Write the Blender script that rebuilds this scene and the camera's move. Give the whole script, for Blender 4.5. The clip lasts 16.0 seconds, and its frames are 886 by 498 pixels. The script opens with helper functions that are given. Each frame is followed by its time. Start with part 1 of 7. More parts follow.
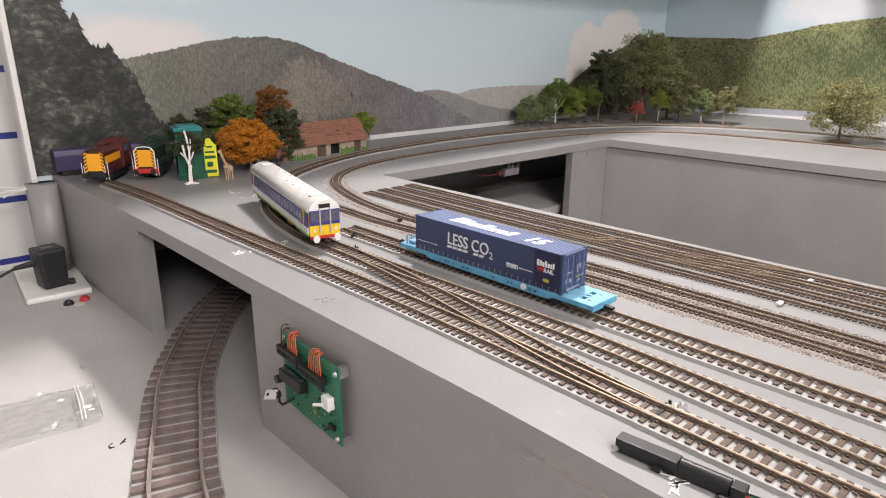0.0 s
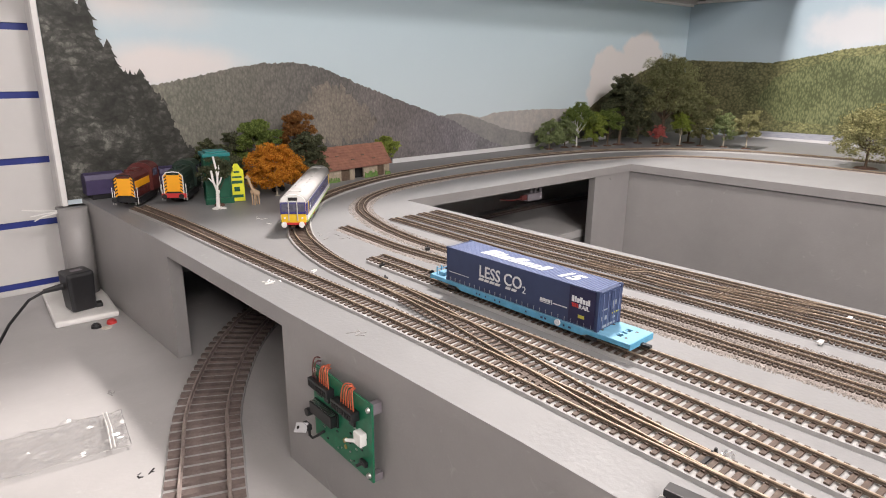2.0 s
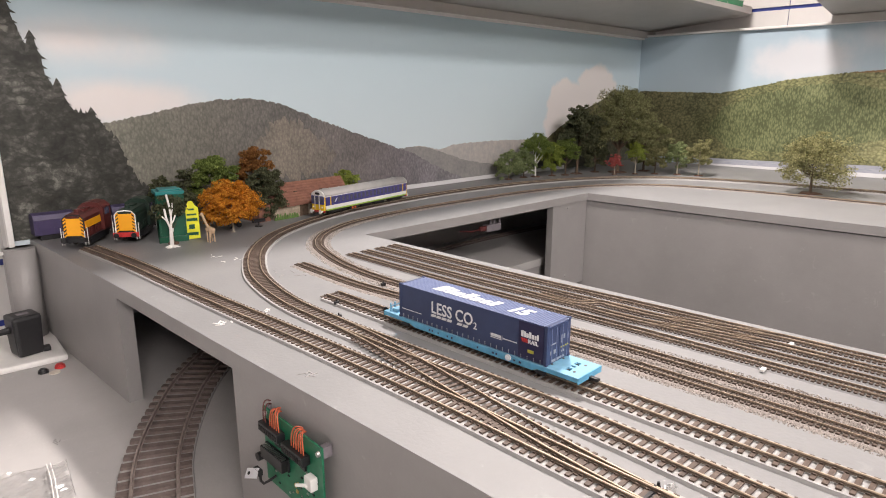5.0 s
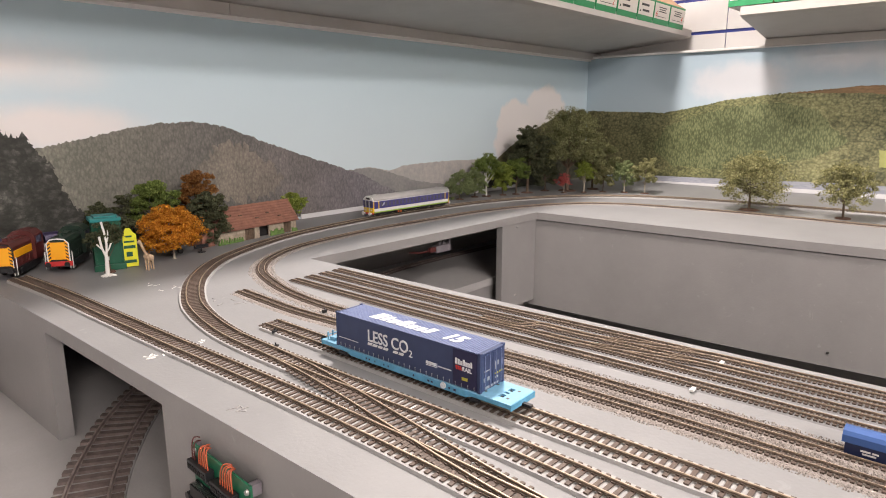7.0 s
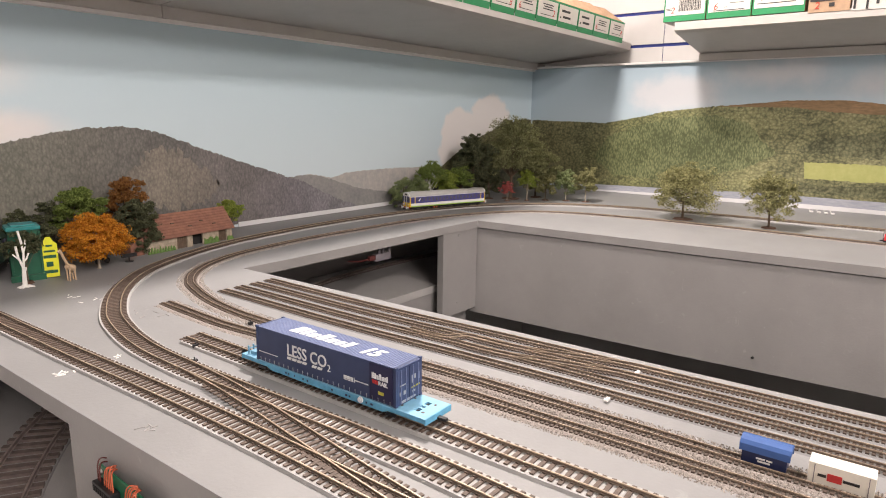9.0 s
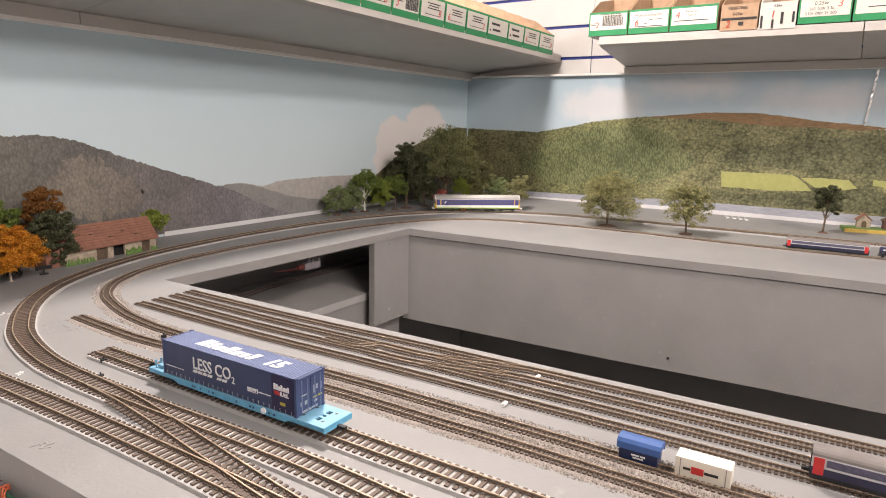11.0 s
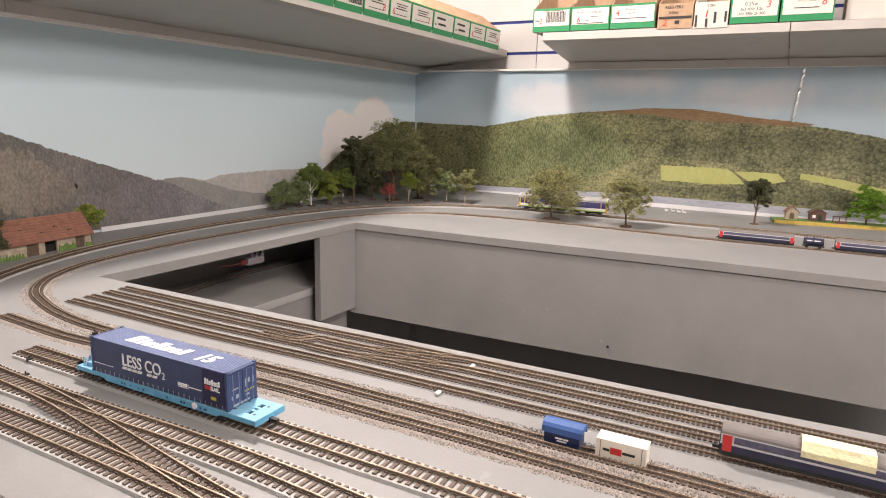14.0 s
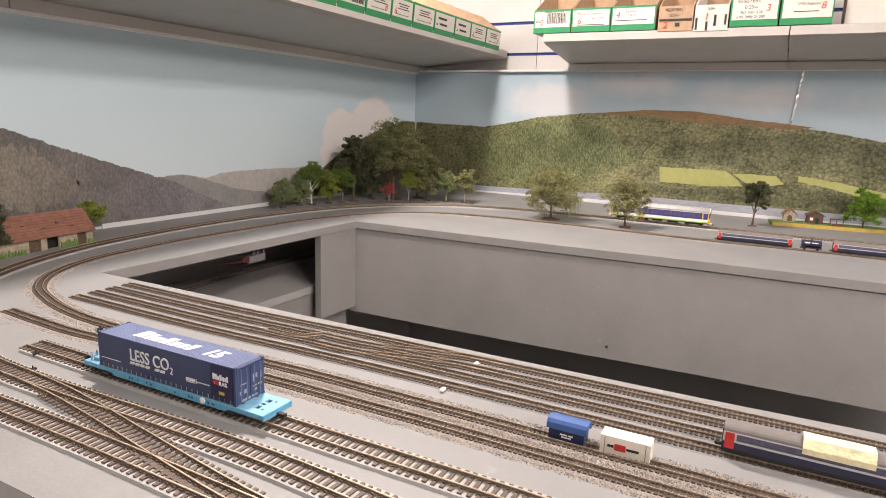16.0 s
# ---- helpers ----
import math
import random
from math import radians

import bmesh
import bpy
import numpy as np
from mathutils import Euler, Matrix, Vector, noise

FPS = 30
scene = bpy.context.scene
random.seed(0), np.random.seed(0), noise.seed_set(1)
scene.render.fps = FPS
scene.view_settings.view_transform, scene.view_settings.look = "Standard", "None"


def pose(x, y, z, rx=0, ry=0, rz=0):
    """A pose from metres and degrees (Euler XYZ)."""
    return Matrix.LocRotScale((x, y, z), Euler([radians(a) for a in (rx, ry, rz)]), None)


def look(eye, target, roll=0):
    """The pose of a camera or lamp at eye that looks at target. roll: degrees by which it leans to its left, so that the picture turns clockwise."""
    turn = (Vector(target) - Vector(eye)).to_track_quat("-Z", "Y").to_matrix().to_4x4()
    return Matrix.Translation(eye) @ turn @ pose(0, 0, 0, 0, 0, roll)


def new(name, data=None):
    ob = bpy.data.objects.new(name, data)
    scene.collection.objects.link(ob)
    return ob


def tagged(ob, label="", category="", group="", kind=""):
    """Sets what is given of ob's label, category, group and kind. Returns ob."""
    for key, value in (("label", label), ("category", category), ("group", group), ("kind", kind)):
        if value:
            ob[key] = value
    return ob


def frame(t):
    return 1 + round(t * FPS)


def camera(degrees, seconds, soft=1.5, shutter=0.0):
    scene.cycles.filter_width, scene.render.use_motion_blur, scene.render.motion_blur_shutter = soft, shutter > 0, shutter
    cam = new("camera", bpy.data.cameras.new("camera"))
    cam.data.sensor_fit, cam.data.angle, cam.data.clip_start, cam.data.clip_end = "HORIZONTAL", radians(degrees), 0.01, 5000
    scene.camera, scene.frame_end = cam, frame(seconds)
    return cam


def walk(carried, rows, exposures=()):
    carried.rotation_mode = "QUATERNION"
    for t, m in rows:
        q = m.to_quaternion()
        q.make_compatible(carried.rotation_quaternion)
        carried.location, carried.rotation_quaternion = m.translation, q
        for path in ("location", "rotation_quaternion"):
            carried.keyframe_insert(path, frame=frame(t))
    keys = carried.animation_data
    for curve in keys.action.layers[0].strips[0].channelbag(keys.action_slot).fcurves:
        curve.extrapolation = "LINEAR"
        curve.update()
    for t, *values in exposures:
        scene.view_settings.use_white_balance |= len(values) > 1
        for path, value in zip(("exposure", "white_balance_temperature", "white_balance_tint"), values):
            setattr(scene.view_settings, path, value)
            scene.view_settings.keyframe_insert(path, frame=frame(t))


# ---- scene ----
cam = camera(70.4, 16.0, 1.0)
PATH = [
    (0, (-0.025, -0.019, 1.212), (1.268, 1.378, 0.598), 0.5),
    (0.5, (-0.026, -0.016, 1.212), (1.26, 1.392, 0.609), 0.4),
    (1, (-0.027, -0.01, 1.215), (1.249, 1.412, 0.622), 0.5),
    (1.5, (-0.03, -0.005, 1.219), (1.237, 1.43, 0.641), 0.6),
    (2, (-0.033, -0.003, 1.225), (1.236, 1.437, 0.664), 0.6),
    (2.5, (-0.034, -0.001, 1.23), (1.241, 1.442, 0.688), 0.6),
    (3, (-0.032, -0.001, 1.232), (1.248, 1.443, 0.706), 0.6),
    (3.5, (-0.03, -0.002, 1.232), (1.258, 1.439, 0.716), 0.5),
    (6, (-0.011, -0.024, 1.24), (1.396, 1.326, 0.795), 0.0),
    (6.5, (-0.005, -0.027, 1.243), (1.42, 1.308, 0.81), 0.0),
    (7, (-0.002, -0.03, 1.243), (1.451, 1.278, 0.821), -0.1),
    (7.5, (0.002, -0.034, 1.243), (1.483, 1.244, 0.826), 0.2),
    (8, (0.007, -0.039, 1.246), (1.506, 1.219, 0.83), 0.3),
    (8.5, (0.014, -0.046, 1.247), (1.537, 1.181, 0.832), 0.5),
    (9, (0.019, -0.054, 1.251), (1.567, 1.145, 0.845), 0.8),
    (11.5, (0.028, -0.112, 1.264), (1.699, 0.917, 0.877), 1.2),
    (12, (0.027, -0.118, 1.264), (1.721, 0.871, 0.876), 1.3),
    (12.5, (0.03, -0.118, 1.263), (1.735, 0.85, 0.868), 1.8),
    (13, (0.03, -0.121, 1.262), (1.738, 0.84, 0.86), 1.6),
    (13.5, (0.03, -0.126, 1.262), (1.742, 0.824, 0.854), 1.4),
    (14, (0.03, -0.125, 1.265), (1.746, 0.819, 0.861), 1.6),
    (14.5, (0.027, -0.123, 1.265), (1.743, 0.822, 0.864), 1.9),
    (15, (0.022, -0.12, 1.263), (1.737, 0.828, 0.86), 2.1),
    (15.5, (0.02, -0.118, 1.264), (1.733, 0.831, 0.857), 2.2),
    (16, (0.02, -0.12, 1.264), (1.741, 0.814, 0.861), 2.1),
]
walk(cam, [(t, look(eye, target, roll)) for t, eye, target, roll in PATH],
     [(0, 0.05, 6340, 10), (3.5, 0.08, 6430, 11), (7.5, 0.08, 6640, 12), (12, 0.03, 6800, 12.5), (16, 0.03, 6800, 12.5)])

# ---- world, lamps ----
world = bpy.data.worlds.new("room")
scene.world = world
world.use_nodes = True
world.node_tree.nodes["Background"].inputs[0].default_value = (0.9, 0.93, 1.0, 1)
world.node_tree.nodes["Background"].inputs[1].default_value = 0.3
scene.view_settings.exposure = 0.0


def ceiling_or_fill_lamp(loc, target, size_x, size_y, watts, colour):
    data = bpy.data.lights.new("ceiling_or_fill_lamp", "AREA")
    data.shape, data.size, data.size_y, data.energy, data.color = "RECTANGLE", size_x, size_y, watts, colour
    ob = new("ceiling_or_fill_lamp", data)
    ob.matrix_world = look(loc, target)
    return ob


# first one: unseen lamp added at the back left as fill light
ceiling_or_fill_lamp((-0.72, -2.08, 2.44), (0.9, 0.9, 1.1), 0.9, 0.4, 66, (1.0, 0.915, 0.87))
ceiling_or_fill_lamp((0.5, -1.15, 2.44), (0.6, 0.2, 1.0), 0.4, 0.16, 24, (1.0, 0.915, 0.87))
ceiling_or_fill_lamp((1.08, 0.79, 2.44), (0.95, 0.7, 1.0), 0.2, 0.14, 46, (1.0, 0.905, 0.85))

# ---- materials ----
def mat(name, colour, rough=0.6, metal=0.0, vary=0.12, scale=40.0, bump=0.0, bscale=400.0, spec=0.5, tint=None):
    """Painted or plastic surface with broad mottling and fine grain."""
    m = bpy.data.materials.new(name)
    m.use_nodes = True
    nt = m.node_tree
    b = nt.nodes["Principled BSDF"]
    b.inputs["Roughness"].default_value = rough
    b.inputs["Metallic"].default_value = metal
    b.inputs["Specular IOR Level"].default_value = spec
    co = nt.nodes.new("ShaderNodeTexCoord")
    n1 = nt.nodes.new("ShaderNodeTexNoise")
    n1.inputs["Scale"].default_value = scale
    n1.inputs["Detail"].default_value = 6
    n1.inputs["Roughness"].default_value = 0.65
    nt.links.new(co.outputs["Object"], n1.inputs["Vector"])
    ramp = nt.nodes.new("ShaderNodeValToRGB")
    c = colour
    lo = [max(0.0, v * (1 - vary)) for v in c]
    hi = [min(1.0, v * (1 + vary)) for v in (tint or c)]
    ramp.color_ramp.elements[0].position, ramp.color_ramp.elements[1].position = 0.3, 0.7
    ramp.color_ramp.elements[0].color = (*lo, 1)
    ramp.color_ramp.elements[1].color = (*hi, 1)
    nt.links.new(n1.outputs["Fac"], ramp.inputs["Fac"])
    nt.links.new(ramp.outputs["Color"], b.inputs["Base Color"])
    if bump:
        n2 = nt.nodes.new("ShaderNodeTexNoise")
        n2.inputs["Scale"].default_value = bscale
        n2.inputs["Detail"].default_value = 4
        nt.links.new(co.outputs["Object"], n2.inputs["Vector"])
        bp = nt.nodes.new("ShaderNodeBump")
        bp.inputs["Strength"].default_value = bump
        bp.inputs["Distance"].default_value = 0.002
        nt.links.new(n2.outputs["Fac"], bp.inputs["Height"])
        nt.links.new(bp.outputs["Normal"], b.inputs["Normal"])
    return m


def grey_paint(name, colour, rough=0.55):
    """Brushed emulsion on board: roller grain, faint stains and a few pale scuffs."""
    m = mat(name, colour, rough, 0, 0.07, 9, 0.12, 260)
    nt = m.node_tree
    b = nt.nodes["Principled BSDF"]
    co = nt.nodes["Texture Coordinate"]
    base = b.inputs["Base Color"].links[0].from_socket
    n = nt.nodes.new("ShaderNodeTexNoise")
    n.inputs["Scale"].default_value = 55
    n.inputs["Detail"].default_value = 8
    n.inputs["Distortion"].default_value = 1.5
    nt.links.new(co.outputs["Object"], n.inputs["Vector"])
    r = nt.nodes.new("ShaderNodeValToRGB")
    r.color_ramp.elements[0].position, r.color_ramp.elements[1].position = 0.66, 0.74
    nt.links.new(n.outputs["Fac"], r.inputs["Fac"])
    mx = nt.nodes.new("ShaderNodeMix")
    mx.data_type = "RGBA"
    nt.links.new(r.outputs["Color"], mx.inputs["Factor"])
    nt.links.new(base, mx.inputs["A"])
    mx.inputs["B"].default_value = (*[min(1, v * 1.12 + 0.01) for v in colour], 1)
    nt.links.new(mx.outputs["Result"], b.inputs["Base Color"])
    return m


def island_mat(name, dark, light, rough=0.8, transl=0.0):
    """Foliage and gravel: every clump its own shade."""
    m = bpy.data.materials.new(name)
    m.use_nodes = True
    nt = m.node_tree
    b = nt.nodes["Principled BSDF"]
    b.inputs["Roughness"].default_value = rough
    b.inputs["Specular IOR Level"].default_value = 0.2
    g = nt.nodes.new("ShaderNodeNewGeometry")
    r = nt.nodes.new("ShaderNodeValToRGB")
    r.color_ramp.elements[0].color = (*dark, 1)
    r.color_ramp.elements[1].color = (*light, 1)
    nt.links.new(g.outputs["Random Per Island"], r.inputs["Fac"])
    nt.links.new(r.outputs["Color"], b.inputs["Base Color"])
    if transl:
        tr = nt.nodes.new("ShaderNodeBsdfTranslucent")
        nt.links.new(r.outputs["Color"], tr.inputs["Color"])
        mx = nt.nodes.new("ShaderNodeMixShader")
        mx.inputs[0].default_value = transl
        nt.links.new(b.outputs[0], mx.inputs[1])
        nt.links.new(tr.outputs[0], mx.inputs[2])
        nt.links.new(mx.outputs[0], nt.nodes["Material Output"].inputs["Surface"])
    return m


def print_mat(name, stops, scale, detail=8, stretch=(1, 1, 1), rough=0.45, warp=0.0, low=0.3):
    """Printed photograph: ink colours broken up by noise."""
    m = bpy.data.materials.new(name)
    m.use_nodes = True
    nt = m.node_tree
    b = nt.nodes["Principled BSDF"]
    b.inputs["Roughness"].default_value = rough
    b.inputs["Specular IOR Level"].default_value = 0.35
    co = nt.nodes.new("ShaderNodeTexCoord")
    mp = nt.nodes.new("ShaderNodeMapping")
    mp.inputs["Scale"].default_value = stretch
    nt.links.new(co.outputs["Object"], mp.inputs["Vector"])
    n = nt.nodes.new("ShaderNodeTexNoise")
    n.inputs["Scale"].default_value = scale
    n.inputs["Detail"].default_value = detail
    n.inputs["Roughness"].default_value = 0.68
    n.inputs["Distortion"].default_value = warp
    nt.links.new(mp.outputs["Vector"], n.inputs["Vector"])
    n2 = nt.nodes.new("ShaderNodeTexNoise")
    n2.inputs["Scale"].default_value = scale * 0.16
    n2.inputs["Detail"].default_value = 3
    nt.links.new(mp.outputs["Vector"], n2.inputs["Vector"])
    mix = nt.nodes.new("ShaderNodeMath")
    mix.operation = "MULTIPLY_ADD"
    mix.inputs[1].default_value = low
    sub = nt.nodes.new("ShaderNodeMath")
    sub.operation = "MULTIPLY"
    sub.inputs[1].default_value = 1 - low
    nt.links.new(n.outputs["Fac"], sub.inputs[0])
    nt.links.new(n2.outputs["Fac"], mix.inputs[0])
    nt.links.new(sub.outputs[0], mix.inputs[2])
    r = nt.nodes.new("ShaderNodeValToRGB")
    while len(r.color_ramp.elements) < len(stops):
        r.color_ramp.elements.new(0.5)
    for e, (p, c) in zip(r.color_ramp.elements, stops):
        e.position, e.color = p, (*c, 1)
    nt.links.new(mix.outputs[0], r.inputs["Fac"])
    nt.links.new(r.outputs["Color"], b.inputs["Base Color"])
    return m


def node(nt, kind, op=None, **ins):
    n = nt.nodes.new(kind)
    if op:
        n.operation = op
    for k, v in ins.items():
        sock = n.inputs[int(k[1:])] if k[0] == "i" and k[1:].isdigit() else n.inputs[k]
        if isinstance(v, bpy.types.NodeSocket):
            nt.links.new(v, sock)
        else:
            sock.default_value = v
    return n


def ramp_of(nt, fac, stops):
    r = nt.nodes.new("ShaderNodeValToRGB")
    while len(r.color_ramp.elements) < len(stops):
        r.color_ramp.elements.new(0.5)
    for e, (p, c) in zip(r.color_ramp.elements, stops):
        e.position, e.color = p, (*c, 1)
    nt.links.new(fac, r.inputs["Fac"])
    return r.outputs["Color"]


def printed(name, rough=0.4):
    m = bpy.data.materials.new(name)
    m.use_nodes = True
    b = m.node_tree.nodes["Principled BSDF"]
    b.inputs["Roughness"].default_value = rough
    b.inputs["Specular IOR Level"].default_value = 0.4
    co = m.node_tree.nodes.new("ShaderNodeTexCoord").outputs["Object"]
    return m, m.node_tree, b, co


def canopy_print(name, stops, cell, across, span, tints, warp=0.6, deep=0.55, broad=9.0):
    """Photograph of woodland: crowns as cells, each its own shade, tinted along one axis of the wall."""
    m, nt, b, co = printed(name)
    w = node(nt, "ShaderNodeTexNoise", Vector=co, Scale=0.35 / cell[0], Detail=3.0)
    off = node(nt, "ShaderNodeVectorMath", "SUBTRACT", i0=w.outputs["Color"], i1=(0.5, 0.5, 0.5))
    off2 = node(nt, "ShaderNodeVectorMath", "SCALE", i0=off.outputs[0], Scale=warp * cell[0] * 3)
    p = node(nt, "ShaderNodeVectorMath", "ADD", i0=co, i1=off2.outputs[0])
    sc = node(nt, "ShaderNodeVectorMath", "MULTIPLY", i0=p.outputs[0], i1=(1 / cell[0], 1 / cell[0], 1 / cell[1]))
    v = node(nt, "ShaderNodeTexVoronoi", Vector=sc.outputs[0], Scale=1.0)
    fine = node(nt, "ShaderNodeTexNoise", Vector=co, Scale=1.6 / cell[0], Detail=6.0, Roughness=0.7)
    big = node(nt, "ShaderNodeTexNoise", Vector=co, Scale=broad, Detail=5.0, Roughness=0.6)
    own = node(nt, "ShaderNodeSeparateColor", Color=v.outputs["Color"]).outputs[0]
    a = node(nt, "ShaderNodeMath", "MULTIPLY_ADD", i0=v.outputs["Distance"], i1=-deep, i2=0.62)
    a = node(nt, "ShaderNodeMath", "MULTIPLY_ADD", i0=own, i1=0.22, i2=a.outputs[0])
    f = node(nt, "ShaderNodeMath", "MULTIPLY_ADD", i0=fine.outputs["Fac"], i1=0.75, i2=-0.43)
    a = node(nt, "ShaderNodeMath", "ADD", i0=a.outputs[0], i1=f.outputs[0])
    g = node(nt, "ShaderNodeMath", "MULTIPLY_ADD", i0=big.outputs["Fac"], i1=1.0, i2=-0.5)
    a = node(nt, "ShaderNodeMath", "ADD", i0=a.outputs[0], i1=g.outputs[0])
    col = ramp_of(nt, a.outputs[0], stops)
    xyz = node(nt, "ShaderNodeSeparateXYZ", Vector=co)
    pos = node(nt, "ShaderNodeMapRange", Value=xyz.outputs[across])
    pos.inputs[1].default_value, pos.inputs[2].default_value = span
    wob = node(nt, "ShaderNodeMath", "MULTIPLY_ADD", i0=g.outputs[0], i1=0.25, i2=pos.outputs[0])
    mul = node(nt, "ShaderNodeMix")
    mul.data_type, mul.blend_type = "RGBA", "MULTIPLY"
    mul.inputs["Factor"].default_value = 1.0
    nt.links.new(col, mul.inputs["A"])
    nt.links.new(ramp_of(nt, wob.outputs[0], tints), mul.inputs["B"])
    nt.links.new(mul.outputs["Result"], b.inputs["Base Color"])
    return m


def sky_print(name, low, high, clouds, cloud):
    """Photograph of sky: blue deepening upwards, soft clouds (centre, radii, softness)."""
    m, nt, b, co = printed(name)
    xyz = node(nt, "ShaderNodeSeparateXYZ", Vector=co)
    pos = node(nt, "ShaderNodeMapRange", Value=xyz.outputs["Z"])
    pos.inputs[1].default_value, pos.inputs[2].default_value = 1.1, 1.43
    col = ramp_of(nt, pos.outputs[0], [(0.0, low), (1.0, high)])
    n = node(nt, "ShaderNodeTexNoise", Vector=co, Scale=13.0, Detail=7.0, Roughness=0.58)
    for centre, radii, soft, amp in clouds:
        d = node(nt, "ShaderNodeVectorMath", "SUBTRACT", i0=co, i1=centre)
        d = node(nt, "ShaderNodeVectorMath", "DIVIDE", i0=d.outputs[0], i1=radii)
        ln = node(nt, "ShaderNodeVectorMath", "LENGTH", i0=d.outputs[0])
        e = node(nt, "ShaderNodeMath", "MULTIPLY_ADD", i0=n.outputs["Fac"], i1=amp, i2=1.0 - amp * 0.5)
        e = node(nt, "ShaderNodeMath", "SUBTRACT", i0=e.outputs[0], i1=ln.outputs["Value"])
        k = node(nt, "ShaderNodeMapRange", Value=e.outputs[0])
        k.interpolation_type = "SMOOTHSTEP"
        k.inputs[1].default_value, k.inputs[2].default_value = 0.0, soft
        mx = node(nt, "ShaderNodeMix")
        mx.data_type = "RGBA"
        nt.links.new(k.outputs[0], mx.inputs["Factor"])
        nt.links.new(col, mx.inputs["A"])
        mx.inputs["B"].default_value = (*cloud, 1)
        col = mx.outputs["Result"]
    nt.links.new(col, b.inputs["Base Color"])
    return m


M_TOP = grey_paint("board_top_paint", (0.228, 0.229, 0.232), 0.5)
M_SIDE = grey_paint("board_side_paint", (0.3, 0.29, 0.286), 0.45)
M_LOW = grey_paint("lower_board_paint", (0.44, 0.43, 0.425), 0.5)
M_UNDERLAY = mat("pale_track_underlay", (0.37, 0.365, 0.36), 0.7, 0, 0.1, 60)
M_PLY = mat("raw_ply_edge", (0.46, 0.38, 0.3), 0.8, 0, 0.25, 90)
M_RAIL = mat("nickel_rail", (0.54, 0.44, 0.335), 0.32, 0.6, 0.25, 60)
M_RAIL_FINE = mat("dusty_fine_rail", (0.5, 0.4, 0.31), 0.34, 0.6, 0.25, 80)
M_RAIL_WEB = mat("tarnished_rail_side", (0.2, 0.16, 0.125), 0.5, 0.5, 0.3, 80)
M_RAIL_DULL = mat("rusted_rail", (0.33, 0.275, 0.25), 0.5, 0.2, 0.3, 80)
M_SLEEP = mat("brown_sleeper_plastic", (0.095, 0.067, 0.052), 0.6, 0, 0.3, 200)
M_SLEEP_FINE = mat("fine_sleeper_plastic", (0.08, 0.057, 0.044), 0.6, 0, 0.3, 200)
M_SLEEP_DARK = mat("dark_sleeper_plastic", (0.16, 0.125, 0.113), 0.6, 0, 0.3, 120)
M_BALLAST = island_mat("grey_ballast", (0.15, 0.134, 0.122), (0.5, 0.455, 0.42), 0.9)
M_BALLAST_BED = mat("ballast_bed", (0.27, 0.24, 0.22), 0.9, 0, 0.35, 700, 0.6, 900)
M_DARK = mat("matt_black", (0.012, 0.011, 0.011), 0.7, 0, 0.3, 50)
M_BLACK = mat("black_plastic", (0.015, 0.015, 0.017), 0.4, 0, 0.2, 80)
M_WHITE = mat("white_plastic", (0.78, 0.77, 0.75), 0.4, 0, 0.04, 60)
M_WALL = mat("wall_panel_white", (0.6, 0.59, 0.58), 0.4, 0, 0.04, 8)
M_BLUE_SLOT = mat("blue_slot", (0.02, 0.035, 0.21), 0.4, 0, 0.1, 30)
M_SHELF = mat("grey_shelf_metal", (0.5, 0.475, 0.45), 0.45, 0, 0.06, 12)
M_CEIL = mat("ceiling_white", (0.75, 0.74, 0.72), 0.8, 0, 0.03, 5)


# ---- mesh helpers ----
def part(name, bm, material, parent=None, label=""):
    me = bpy.data.meshes.new(name)
    bm.normal_update()
    bm.to_mesh(me)
    bm.free()
    for m in material if isinstance(material, (list, tuple)) else [material]:
        me.materials.append(m)
    ob = new(name, me)
    if parent:
        ob.parent = parent
    if label:
        ob["label"] = label
    return ob


def thing(name, m, label, category, group="", kind=""):
    ob = new(name)
    ob.empty_display_size = 0.01
    ob.matrix_world = m
    return tagged(ob, label, category, group, kind)


def box(bm, x0, x1, y0, y1, z0, z1, bevel=0.0, m=None, mi=0):
    r = bmesh.ops.create_cube(bm, size=1.0, matrix=Matrix.LocRotScale(((x0 + x1) / 2, (y0 + y1) / 2, (z0 + z1) / 2), None, (x1 - x0, y1 - y0, z1 - z0)))
    vs = r["verts"]
    if bevel:
        es = list({e for v in vs for e in v.link_edges})
        rr = bmesh.ops.bevel(bm, geom=es, offset=bevel, segments=2, affect="EDGES", profile=0.6)
        vs = list({v for f in rr["faces"] for v in f.verts} | {v for v in vs if v.is_valid})
    if mi:
        for f in {f for v in vs for f in v.link_faces}:
            f.material_index = mi
    if m is not None:
        bmesh.ops.transform(bm, matrix=m, verts=vs)
    return vs


def cyl(bm, p, q, r0, r1=None, n=12, cap=True):
    p, q = Vector(p), Vector(q)
    d = q - p
    mt = Matrix.Translation((p + q) / 2) @ d.to_track_quat("Z", "Y").to_matrix().to_4x4()
    return bmesh.ops.create_cone(bm, cap_ends=cap, segments=n, radius1=r0, radius2=r0 if r1 is None else r1, depth=d.length, matrix=mt)["verts"]


def poly_prism(bm, pts, z0, z1):
    """Upright prism over a plan outline (counter-clockwise)."""
    lo = [bm.verts.new((x, y, z0)) for x, y in pts]
    hi = [bm.verts.new((x, y, z1)) for x, y in pts]
    bm.faces.new(hi)
    bm.faces.new(lo[::-1])
    n = len(pts)
    for i in range(n):
        bm.faces.new((lo[i], lo[(i + 1) % n], hi[(i + 1) % n], hi[i]))


